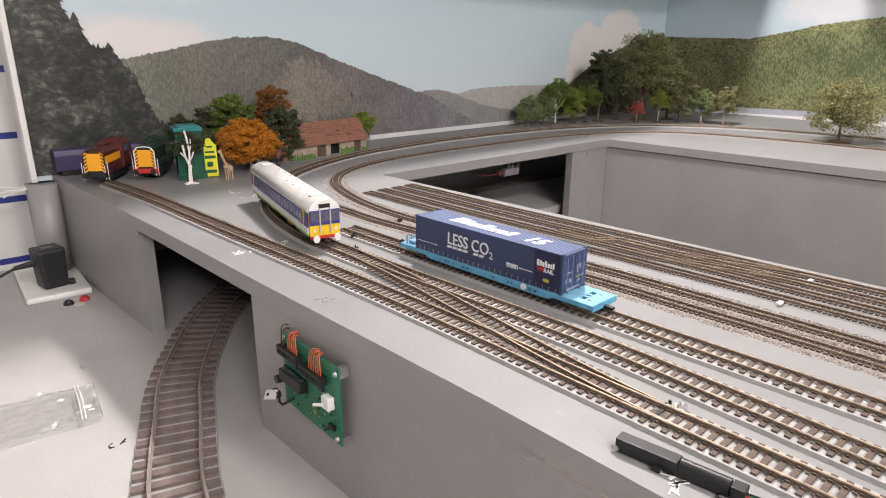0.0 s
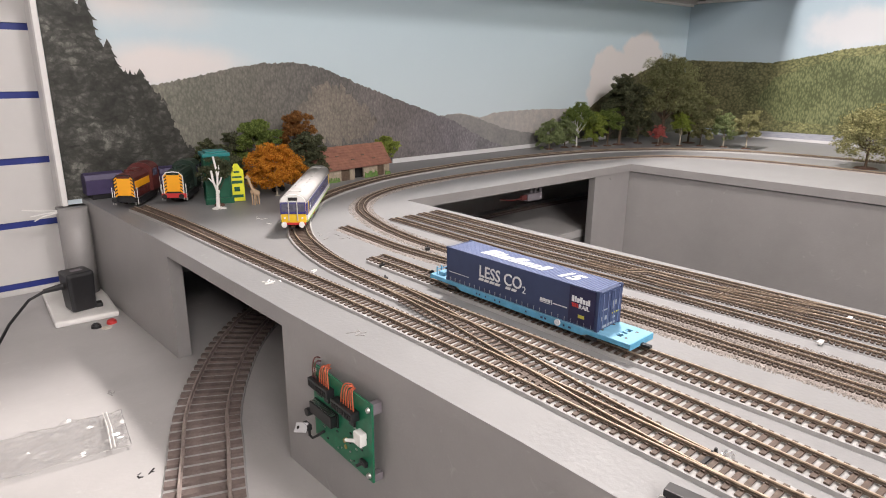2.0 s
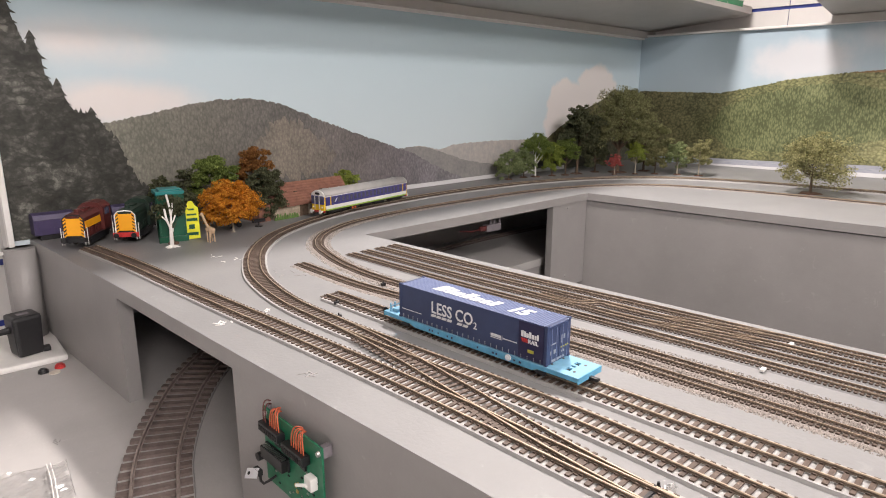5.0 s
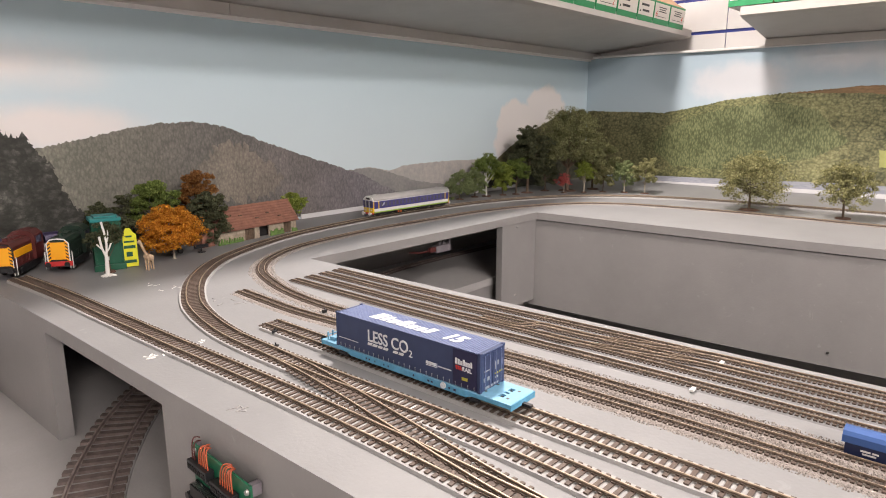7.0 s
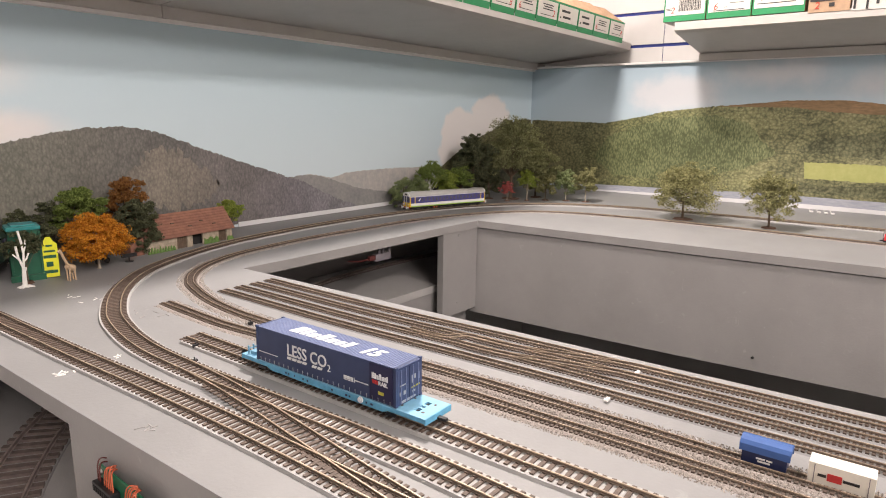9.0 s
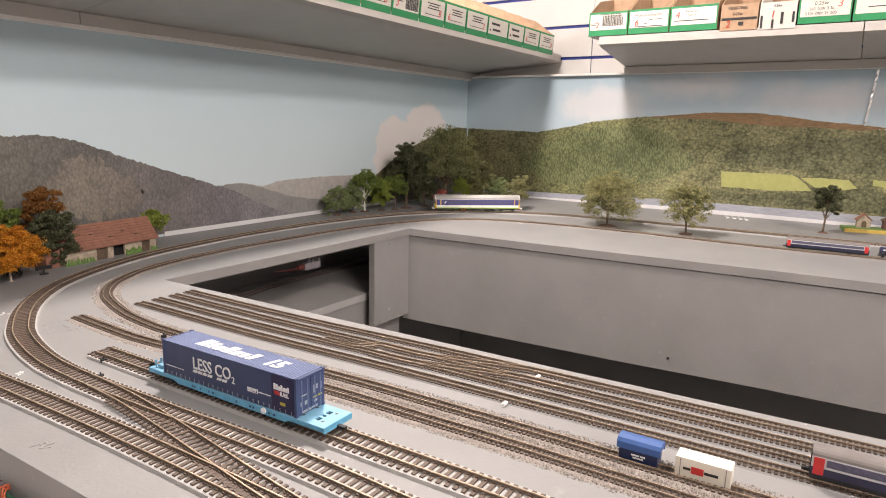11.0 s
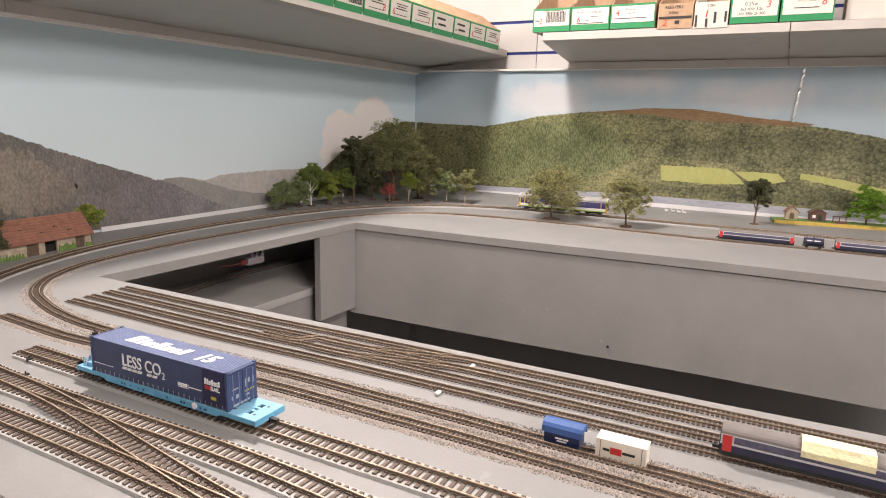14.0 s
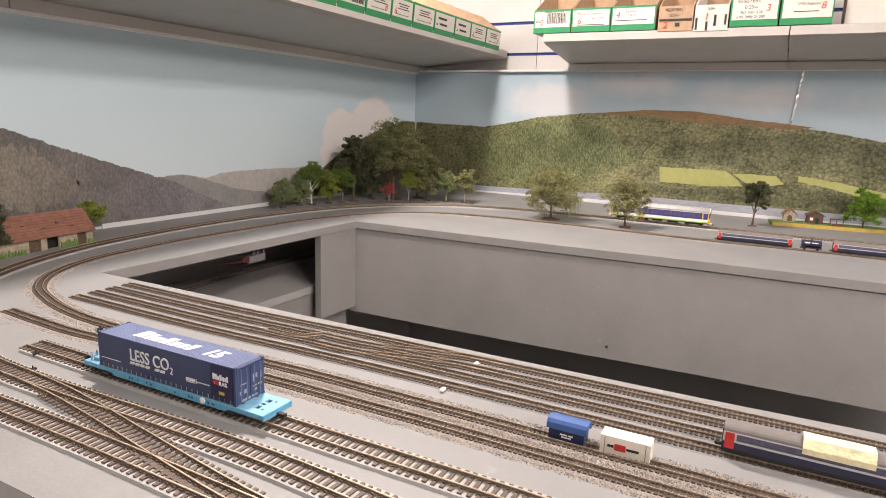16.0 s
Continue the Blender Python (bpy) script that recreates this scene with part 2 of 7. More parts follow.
def loft(bm, section, y0, y1, caps=True):
    """A section of (x, z) points drawn out along y."""
    a = [bm.verts.new((x, y0, z)) for x, z in section]
    b = [bm.verts.new((x, y1, z)) for x, z in section]
    n = len(section)
    for i in range(n):
        bm.faces.new((a[i], b[i], b[(i + 1) % n], a[(i + 1) % n]))
    if caps:
        bm.faces.new(a)
        bm.faces.new(b[::-1])


def tube(bm, pts, r, n=6):
    pts = [Vector(p) for p in pts]
    rings = []
    for i, p in enumerate(pts):
        d = (pts[min(i + 1, len(pts) - 1)] - pts[max(i - 1, 0)]).normalized()
        u = d.orthogonal().normalized()
        if rings:
            u = (lastu - d * lastu.dot(d)).normalized()
        lastu = u
        v = d.cross(u)
        rings.append([bm.verts.new(p + r * (math.cos(k * 2 * math.pi / n) * u + math.sin(k * 2 * math.pi / n) * v)) for k in range(n)])
    for a, b in zip(rings, rings[1:]):
        for k in range(n):
            bm.faces.new((a[k], a[(k + 1) % n], b[(k + 1) % n], b[k]))
    bm.faces.new(rings[0][::-1])
    bm.faces.new(rings[-1])


def smooth_path(pts, step=0.006):
    """Smooth curve through plan points, tangents by chord length, resampled at an even step."""
    p = [Vector((*q[:2], 0)) for q in pts]
    p = [2 * p[0] - p[1]] + p + [2 * p[-1] - p[-2]]
    fine = []
    for i in range(1, len(p) - 2):
        a, b, c, d = p[i - 1], p[i], p[i + 1], p[i + 2]
        for k in range(24):
            t = k / 24
            ab, bc, cd = (b - a).length, (c - b).length, (d - c).length
            u, v = (c - a) * (bc / (ab + bc)), (d - b) * (bc / (bc + cd))
            fine.append(b * (2 * t ** 3 - 3 * t * t + 1) + u * (t ** 3 - 2 * t * t + t) + c * (3 * t * t - 2 * t ** 3) + v * (t ** 3 - t * t))
    fine.append(p[-2])
    out, acc = [fine[0]], 0.0
    for a, b in zip(fine, fine[1:]):
        seg = (b - a).length
        while acc + seg >= step:
            a = a + (b - a) * ((step - acc) / seg)
            seg = (b - a).length
            acc = 0.0
            out.append(a.copy())
        acc += seg
    return out


def sweep(bm, path, offset, w, z0, z1, mi=0):
    """A rectangular bar along a path, moved sideways by offset."""
    rings = []
    for i, p in enumerate(path):
        d = (path[min(i + 1, len(path) - 1)] - path[max(i - 1, 0)]).normalized()
        s = Vector((d.y, -d.x, 0))
        c = p + s * offset
        rings.append([bm.verts.new((*(c + s * k).xy, z)) for k, z in ((-w / 2, z0), (w / 2, z0), (w / 2, z1), (-w / 2, z1))])
    for a, b in zip(rings, rings[1:]):
        for k in range(4):
            f = bm.faces.new((a[k], b[k], b[(k + 1) % 4], a[(k + 1) % 4]))
            f.material_index = mi
    bm.faces.new(rings[0])
    bm.faces.new(rings[-1][::-1])


def strip(bm, path, w, z0, z1, shoulder):
    """Track bed: flat top with sloping shoulders."""
    rings = []
    for i, p in enumerate(path):
        d = (path[min(i + 1, len(path) - 1)] - path[max(i - 1, 0)]).normalized()
        s = Vector((d.y, -d.x, 0))
        rings.append([bm.verts.new((*(p + s * k).xy, z)) for k, z in ((-w / 2 - shoulder, z0), (w / 2 + shoulder, z0), (w / 2, z1), (-w / 2, z1))])
    for a, b in zip(rings, rings[1:]):
        for k in range(4):
            bm.faces.new((a[k], b[k], b[(k + 1) % 4], a[(k + 1) % 4]))
    bm.faces.new(rings[0])
    bm.faces.new(rings[-1][::-1])


def glyphs(name, text, size, m, material, parent=None, depth=0.0002, align="LEFT", label="", shear=0.0, bold=0.0):
    cu = bpy.data.curves.new(name, "FONT")
    cu.body, cu.size, cu.extrude, cu.align_x, cu.shear, cu.offset = text, size, depth, align, shear, bold
    cu.resolution_u = 3
    cu.materials.append(material)
    ob = new(name, cu)
    if parent:
        ob.parent = parent
        ob.matrix_basis = m
    else:
        ob.matrix_world = m
    if label:
        ob["label"] = label
    return ob


# ---- the boards and the room ----
Z = 1.0            # upper board
ZL = 0.832         # lower board
YW, XW = 1.2, 2.18  # far and side walls


def structure(name, bm, material, label, category):
    return tagged(part(name, bm, material), label, category, "", "structure")


bm = bmesh.new()
poly_prism(bm, [(0.238, -0.9), (0.71, -0.9), (0.6725, -0.2), (0.664, -0.08), (0.6535, 0.13), (0.6465, 0.32), (0.632, 0.68), (0.626, 0.84), (1.316, 0.84), (1.327, 0.6), (1.346, 0.3), (1.372, 0.0), (1.41, -0.9), (XW, -0.9), (XW, YW), (0.2, YW), (0.2165, 0.76), (0.2225, 0.5), (0.231, 0.22)], Z - 0.018, Z)
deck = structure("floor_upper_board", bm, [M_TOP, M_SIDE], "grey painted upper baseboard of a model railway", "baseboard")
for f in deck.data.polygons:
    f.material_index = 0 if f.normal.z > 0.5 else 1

# raw ply line on the lower part of the front edge
bm = bmesh.new()
poly_prism(bm, [(0.2318, 0.17), (0.2332, 0.0), (0.2388, -0.9), (0.25, -0.9), (0.25, 0.17)], Z - 0.0195, Z - 0.0183)
structure("trim_ply_edge", bm, M_PLY, "raw plywood edge under the front of the baseboard", "trim")

bm = bmesh.new()
poly_prism(bm, [(-2.2, -2.2), (0.62, -2.2), (0.62, YW + 0.06), (-2.2, YW + 0.06)], ZL - 0.018, ZL)
structure("floor_lower_board", bm, M_LOW, "grey painted lower baseboard with scuffs", "baseboard")

bm = bmesh.new()
poly_prism(bm, [(0.6205, 0.88), (1.205, 0.88), (XW, 0.88), (XW, YW), (0.6205, YW)], 0.83, 0.848)
structure("floor_under_bridge", bm, M_LOW, "grey lower board under the raised board", "baseboard")
bm = bmesh.new()
box(bm, 0.63, 1.335, 0.885, 0.9, 0.4, 0.8295)
structure("wall_under_bridge", bm, M_SIDE, "grey front of the lower board", "panel")
bm = bmesh.new()
box(bm, 0.625, XW, 1.16, 1.175, 0.8485, Z - 0.019)
structure("wall_under_back", bm, M_SIDE, "black void behind the lower line", "panel")

# front panel with its opening (y 0.54 to 0.83)
for nm, pts in (("wall_front_far", [(0.2165, 0.83), (0.2345, 0.83), (0.2195, YW), (0.202, YW)]), ("wall_front_near", [(0.2398, -0.9), (0.2578, -0.9), (0.2505, 0.22), (0.2425, 0.526), (0.2245, 0.526), (0.2325, 0.22)])):
    bm = bmesh.new()
    poly_prism(bm, pts, ZL, Z - 0.0185)
    structure(nm, bm, M_SIDE, "grey painted plywood front panel", "panel")
# inner wall: matt black stands for the shade inside the opening
bm = bmesh.new()
box(bm, 0.45, 0.465, 0.3, YW, ZL, Z - 0.0185)
structure("wall_inner_shaded", bm, M_DARK, "inside of the baseboard, coloured black for its shade", "panel")

# well: pier, long side panel, black floor
bm = bmesh.new()
box(bm, 1.178, 1.3175, 0.8425, 0.86, 0.772, Z - 0.0185, 0.0006)
structure("wall_well_pier", bm, M_SIDE, "grey painted pier panel", "panel")
bm = bmesh.new()
poly_prism(bm, [(1.318, 0.86), (1.3292, 0.6), (1.3482, 0.3), (1.3742, 0.0), (1.4122, -0.9), (1.436, -0.9), (1.398, 0.0), (1.372, 0.3), (1.353, 0.6), (1.342, 0.86)], 0.757, Z - 0.0203)
structure("wall_well_side", bm, M_SIDE, "long grey painted side panel of the well", "panel")
# near panel: the shade below the board is put in as black
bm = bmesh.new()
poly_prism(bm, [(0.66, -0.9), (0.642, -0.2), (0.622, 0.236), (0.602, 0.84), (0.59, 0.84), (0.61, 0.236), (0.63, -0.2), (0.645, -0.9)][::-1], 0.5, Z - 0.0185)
structure("wall_well_near", bm, M_DARK, "near panel of the well, blackened as shade under the board", "panel")
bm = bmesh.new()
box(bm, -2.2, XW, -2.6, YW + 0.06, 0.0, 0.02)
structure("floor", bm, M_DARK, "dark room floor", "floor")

# room shell
bm = bmesh.new()
box(bm, 0.17, XW + 0.1, YW + 0.004, YW + 0.05, 0.0, 1.431)
structure("wall_far", bm, M_WALL, "white wall behind the printed backdrop", "wall")
bm = bmesh.new()
box(bm, -2.2, XW + 0.1, YW + 0.068, YW + 0.12, 0.0, 2.5)
structure("wall_slatted_far", bm, M_BLUE_SLOT, "blue slots behind the white slatwall boards", "wall")
bm = bmesh.new()
box(bm, XW + 0.004, XW + 0.05, -2.6, YW + 0.0035, 0.0, 1.44)
structure("wall_side", bm, M_WALL, "white wall behind the printed hillside", "wall")
bm = bmesh.new()
box(bm, XW + 0.062, XW + 0.12, -2.6, YW + 0.0675, 0.0, 2.5)
structure("wall_slatted_side", bm, M_BLUE_SLOT, "blue slots behind the white slatwall boards", "wall")
bm = bmesh.new()
box(bm, -2.3, -2.2, -2.7, YW + 0.12, 0.0, 2.5)
structure("wall_left", bm, M_WALL, "plain pale wall", "wall")
bm = bmesh.new()
box(bm, -2.2, XW + 0.12, -2.7, -2.6, 0.0, 2.5)
structure("wall_back", bm, M_WALL, "plain pale wall", "wall")
bm = bmesh.new()
box(bm, -2.3, XW + 0.12, -2.7, YW + 0.12, 2.5, 2.55)
structure("ceiling", bm, M_CEIL, "plain white ceiling", "ceiling")

# slatwall boards
SLAT_Z = [0.846, 0.954, 1.0625, 1.171, 1.279]
slat_wall = thing("slatwall_far", pose(0, 0, 0), "white slatwall boards with blue slots between", "wall panel", "", "structure")
edges_z = [0.0] + SLAT_Z + [1.386, 1.5, 1.607, 1.714, 1.822, 2.5]
for za, zb in zip(edges_z, edges_z[1:]):
    bm = bmesh.new()
    box(bm, -2.2, XW + 0.05, YW + 0.064, YW + 0.0675, za + 0.0055, zb - 0.0055, 0.001)
    part("slat", bm, M_WALL, slat_wall)
slat_side = thing("slatwall_side", pose(0, 0, 0), "white slatwall boards with blue slots between", "wall panel", "", "structure")
edges_z = [1.3, 1.402, 1.507, 1.615, 1.722, 1.83, 2.5]
for za, zb in zip(edges_z, edges_z[1:]):
    for ya, yb in ((-2.6, 0.7285), (0.7305, YW + 0.05)):
        bm = bmesh.new()
        box(bm, XW + 0.058, XW + 0.0615, ya, yb, za + 0.005, zb - 0.005, 0.001)
        part("slat", bm, M_WALL, slat_side)

# screw heads and holes in the well's panels
for x, y, z, face in ((1.3572, 0.185, 0.785, "x"), (1.237, 0.842, 0.972, "y"), (1.237, 0.842, 0.802, "y")):
    bm = bmesh.new()
    d = Vector((-0.002, 0, 0)) if face == "x" else Vector((0, -0.0015, 0))
    cyl(bm, Vector((x, y, z)) - d * 0.5, Vector((x, y, z)) + d, 0.0028, 0.0022, 10)
    tagged(part("panel_screw", bm, M_DARK if z < 0.79 else M_SIDE), "small screw head in the grey panel", "screw", "panel screws")

# ---- printed backdrop ----
M_SKY = sky_print("print_sky", (0.59, 0.685, 0.73), (0.505, 0.645, 0.715), [
    ((0.36, 1.2, 1.22), (0.2, 1, 0.055), 0.7, 0.5), ((0.3, 1.2, 1.32), (0.25, 1, 0.06), 1.4, 0.9),
    ((1.73, 1.2, 1.17), (0.125, 1, 0.125), 0.16, 0.75), ((1.9, 1.2, 1.255), (0.14, 1, 0.09), 0.22, 0.8)], (0.76, 0.73, 0.72))
M_SKY_SIDE = sky_print("print_cloudy_sky", (0.45, 0.535, 0.585), (0.4, 0.51, 0.585), [
    ((2.18, 0.66, 1.34), (1, 0.2, 0.08), 0.6, 0.9), ((2.18, 0.35, 1.4), (1, 0.22, 0.06), 1.0, 1.2),
    ((2.18, 0.0, 1.36), (1, 0.3, 0.07), 1.0, 1.2), ((2.18, -0.5, 1.35), (1, 0.3, 0.08), 1.0, 1.0)], (0.58, 0.6, 0.63))
M_HILL = canopy_print("print_dark_hill", [(0.1, (0.115, 0.112, 0.104)), (0.5, (0.185, 0.177, 0.163)), (0.9, (0.28, 0.262, 0.235))], (0.0042, 0.0085), "X", (0.3, 1.25),
                      [(0.0, (1.25, 1.3, 1.15)), (0.25, (1.0, 1.0, 0.95)), (0.42, (0.78, 0.78, 0.8)), (0.6, (1.0, 0.95, 1.0)), (0.8, (1.05, 1.02, 1.2)), (1.0, (1.5, 1.5, 1.75))])
M_FARHILL = print_mat("print_far_hill", [(0.35, (0.33, 0.325, 0.33)), (0.65, (0.5, 0.465, 0.43))], 60, 6)
M_MIDHILL = print_mat("print_middle_hill", [(0.35, (0.2, 0.2, 0.205)), (0.65, (0.31, 0.3, 0.285))], 90, 6)
M_PINE = canopy_print("print_pines", [(0.25, (0.022, 0.023, 0.02)), (0.56, (0.046, 0.047, 0.041)), (0.72, (0.085, 0.086, 0.076)), (0.92, (0.22, 0.22, 0.195))], (0.013, 0.0075), "X", (0.17, 0.5),
                      [(0.0, (1.1, 1.1, 1.1)), (0.5, (0.9, 0.9, 0.9)), (1.0, (1.25, 1.2, 1.25))], 0.9, 0.24, 22.0)
# wood tints also paint in the lit patch and the shaded corner
M_WOOD = canopy_print("print_green_wood", [(0.1, (0.075, 0.08, 0.043)), (0.45, (0.2, 0.197, 0.105)), (0.9, (0.4, 0.38, 0.22))], (0.0095, 0.008), "Y", (-0.6, 1.2),
                      [(0.0, (0.9, 0.9, 0.9)), (0.5, (1.0, 1.0, 1.0)), (0.75, (1.1, 1.15, 1.0)), (0.85, (0.8, 0.8, 0.75)), (1.0, (0.75, 0.7, 0.65))], 0.8, 0.6)
M_WOOD_DARK = canopy_print("print_dark_wood", [(0.12, (0.035, 0.037, 0.026)), (0.5, (0.085, 0.088, 0.058)), (0.9, (0.17, 0.172, 0.105))], (0.011, 0.009), "X", (1.5, 2.2),
                           [(0.0, (1, 1, 1)), (1.0, (1, 1, 1))])
M_MOOR = print_mat("print_moor", [(0.35, (0.16, 0.11, 0.06)), (0.65, (0.32, 0.2, 0.11))], 90, 6, (1, 0.5, 2))
M_FIELD = print_mat("print_field", [(0.3, (0.31, 0.33, 0.115)), (0.7, (0.42, 0.415, 0.17))], 60, 5)
M_LAKE = print_mat("print_lake", [(0.3, (0.26, 0.28, 0.34)), (0.7, (0.42, 0.43, 0.47))], 40, 4, (1, 1, 5))
M_HAZE = mat("print_white_base", (0.66, 0.66, 0.67), 0.45, 0, 0.05, 20)


def ragged(pts, amp, step=0.006):
    """Outline with the small teeth of tree tops."""
    out = []
    for (a, b), (c, d) in zip(pts, pts[1:]):
        n = max(1, int(abs(c - a) / step + abs(d - b) / step))
        for k in range(n):
            t = k / n
            x, z = a + (c - a) * t, b + (d - b) * t
            out.append((x + random.uniform(-amp, amp) * 0.4, z + random.uniform(-amp, amp) + 0.5 * amp * noise.noise((x * 30, z * 30, 3))))
    out.append(pts[-1])
    return out


def ink(name, outline, layer, material, parent, side, label=""):
    """One flat printed area; side "far" lies on the far wall, "side" on the side wall."""
    bm = bmesh.new()
    off = 0.0005 * layer
    vs = [bm.verts.new((u, YW - off, v) if side == "far" else (XW - off, u, v)) for u, v in outline]
    es = [bm.edges.new((vs[i], vs[(i + 1) % len(vs)])) for i in range(len(vs))]
    bmesh.ops.triangle_fill(bm, edges=es, use_beauty=True)
    return part(name, bm, material, parent, label)


def under(top, z):
    return top + [(top[-1][0], z), (top[0][0], z)]


far_print = thing("backdrop_far", pose(0, 0, 0), "printed photographic backdrop of a lake and wooded hills", "backdrop", "", "structure")
bm = bmesh.new()
box(bm, 0.177, XW, YW - 0.0003, YW + 0.0035, 0.99, 1.4305)
part("paper", bm, M_SKY, far_print, "pale blue printed sky")
ink("distant_hill", under(ragged([(1.0, 1.09), (1.05, 1.106), (1.09, 1.107), (1.15, 1.094), (1.2, 1.104), (1.275, 1.107), (1.36, 1.108), (1.46, 1.106), (1.62, 1.1)], 0.0015), 1.012), 2, M_FARHILL, far_print, "far")
ink("middle_hill", under(ragged([(0.98, 1.1), (1.05, 1.108), (1.11, 1.103), (1.17, 1.084), (1.25, 1.06), (1.33, 1.046), (1.42, 1.034), (1.5, 1.02)], 0.0015, 0.005), 1.01), 2.5, M_MIDHILL, far_print, "far")
ink("dark_hill", under(ragged([(0.3, 1.18), (0.357, 1.19), (0.427, 1.204), (0.485, 1.217), (0.543, 1.225), (0.611, 1.228), (0.65, 1.224), (0.696, 1.213), (0.766, 1.187), (0.811, 1.171), (0.891, 1.144), (0.95, 1.125), (1.0, 1.109), (1.06, 1.09), (1.12, 1.06), (1.19, 1.03), (1.24, 1.015)], 0.002, 0.004), 1.006), 3, M_HILL, far_print, "far")
M_SCREE = canopy_print("print_pale_slope", [(0.12, (0.145, 0.133, 0.118)), (0.5, (0.228, 0.207, 0.178)), (0.9, (0.33, 0.3, 0.25))], (0.0042, 0.008), "X", (0.58, 0.84),
                       [(0.0, (0.85, 0.85, 0.85)), (0.4, (1.1, 1.08, 1.05)), (1.0, (0.85, 0.83, 0.85))])
ink("pale_slope", ragged([(0.66, 1.175), (0.7, 1.185), (0.74, 1.17), (0.78, 1.14), (0.82, 1.1), (0.8, 1.07), (0.72, 1.06), (0.64, 1.075), (0.6, 1.11), (0.62, 1.145), (0.66, 1.175)], 0.011, 0.006)[:-1], 4, M_SCREE, far_print, "far")
ink("hillside", under(ragged([(1.62, 1.1), (1.69, 1.135), (1.755, 1.163), (1.82, 1.188), (1.886, 1.206), (1.95, 1.225), (2.03, 1.243), (2.1, 1.252), (2.179, 1.253)], 0.002, 0.004), 1.006), 3, M_WOOD, far_print, "far")
ink("pine_trees", under(ragged([(0.1785, 1.43), (0.2, 1.39), (0.219, 1.352), (0.238, 1.31), (0.257, 1.267), (0.286, 1.217), (0.329, 1.193), (0.354, 1.158), (0.369, 1.112), (0.386, 1.079), (0.44, 1.04), (0.5, 1.02)], 0.0055, 0.0035), 1.0), 4, M_PINE, far_print, "far")


def conifer(x, top, foot, half, layer, material):
    """Printed conifer with drooping tiers of branches."""
    tiers = max(6, int((top - foot) / 0.013))
    out = {-1: [], 1: []}
    for s in (-1, 1):
        for k in range(tiers):
            f = (k + 1) / tiers
            zz = top - (top - foot) * f
            r = half * f ** 0.8 * random.uniform(0.75, 1.12)
            out[s] += [(x + s * r * 0.62, zz + 0.006), (x + s * r, zz), (x + s * r * 0.6, zz + 0.001)]
    ink("conifer", [(x, top)] + out[1] + out[-1][::-1], layer, material, far_print, "far")


for k, (x, top, half) in enumerate(((.208, 1.418, .03), (.243, 1.335, .032), (.272, 1.262, .03), (.318, 1.215, .035), (.352, 1.165, .03))):
    conifer(x, top, top - 0.09, half if x - half > .179 else x - .179, 5 + k * 0.4, M_PINE)
ink("near_wood", under(ragged([(1.55, 1.03), (1.62, 1.06), (1.7, 1.09), (1.8, 1.12), (1.9, 1.12), (2.0, 1.14), (2.08, 1.15), (2.179, 1.14)], 0.008, 0.006), 1.0), 5, M_WOOD_DARK, far_print, "far")
bm = bmesh.new()
box(bm, 0.86, 1.72, YW - 0.006, YW - 0.0035, 1.0005, 1.011)
part("lake_shore", bm, M_HAZE, far_print, "pale printed lake edge")
bm = bmesh.new()
box(bm, 0.168, 0.1765, YW - 0.012, YW + 0.003, 0.985, 1.4305, 0.001)
box(bm, 0.168, XW, YW - 0.012, YW + 0.003, 1.431, 1.4395, 0.001)
box(bm, 0.168, 0.25, YW - 0.012, YW + 0.003, 0.9805, 0.9865, 0.001)
tagged(part("trim_backdrop_frame", bm, M_WHITE), "thin white frame strip round the backdrop", "trim", "", "structure")
bm = bmesh.new()
for dz, ln in ((0.0, 0.05), (0.006, 0.06), (-0.004, 0.045)):
    tube(bm, [(0.17, YW - 0.014, 0.985), (0.15 - ln * 0.3, YW - 0.02, 0.985 + dz), (0.168 - ln, YW - 0.025, 0.984 + dz * 2)], 0.0012)
tagged(part("loose_string", bm, M_WHITE), "frayed white string ends at the backdrop corner", "string")

side_print = thing("backdrop_side", pose(0, 0, 0), "printed photographic backdrop of a wooded hillside above a lake", "backdrop", "", "structure")
bm = bmesh.new()
box(bm, XW - 0.0003, XW + 0.0035, -1.6, YW - 0.0004, 1.0005, 1.4395)
part("paper", bm, M_SKY_SIDE, side_print, "pale printed sky")
ink("hillside", under(ragged([(YW - 0.008, 1.252), (1.05, 1.248), (0.898, 1.244), (0.807, 1.259), (0.679, 1.286), (0.517, 1.303), (0.42, 1.306), (0.312, 1.305), (0.174, 1.3), (0.01, 1.287), (-0.111, 1.28), (-0.213, 1.268), (-0.335, 1.247), (-0.6, 1.2), (-1.6, 1.12)], 0.002, 0.004), 1.02), 2, M_WOOD, side_print, "side")
ink("moorland", ragged([(0.52, 1.302), (0.43, 1.309), (0.312, 1.319), (0.174, 1.318), (0.08, 1.308), (0.01, 1.297), (-0.111, 1.287), (-0.17, 1.279), (-0.1, 1.272), (0.0, 1.278), (0.1, 1.279), (0.2, 1.285), (0.3, 1.298), (0.52, 1.302)], 0.0012, 0.004)[:-1], 3, M_MOOR, side_print, "side")
for f in ([(0.256, 1.138), (0.15, 1.139), (0.055, 1.138), (0.02, 1.115), (0.002, 1.095), (0.1, 1.088), (0.25, 1.09)],
          [(0.035, 1.132), (-0.03, 1.134), (-0.086, 1.132), (-0.112, 1.108), (-0.06, 1.1), (-0.002, 1.106)],
          [(-0.145, 1.137), (-0.25, 1.125), (-0.344, 1.109), (-0.5, 1.08), (-0.45, 1.07), (-0.3, 1.09), (-0.2, 1.112), (-0.145, 1.12)]):
    ink("field", ragged(f + f[:1], 0.0015, 0.006)[:-1], 3, M_FIELD, side_print, "side")
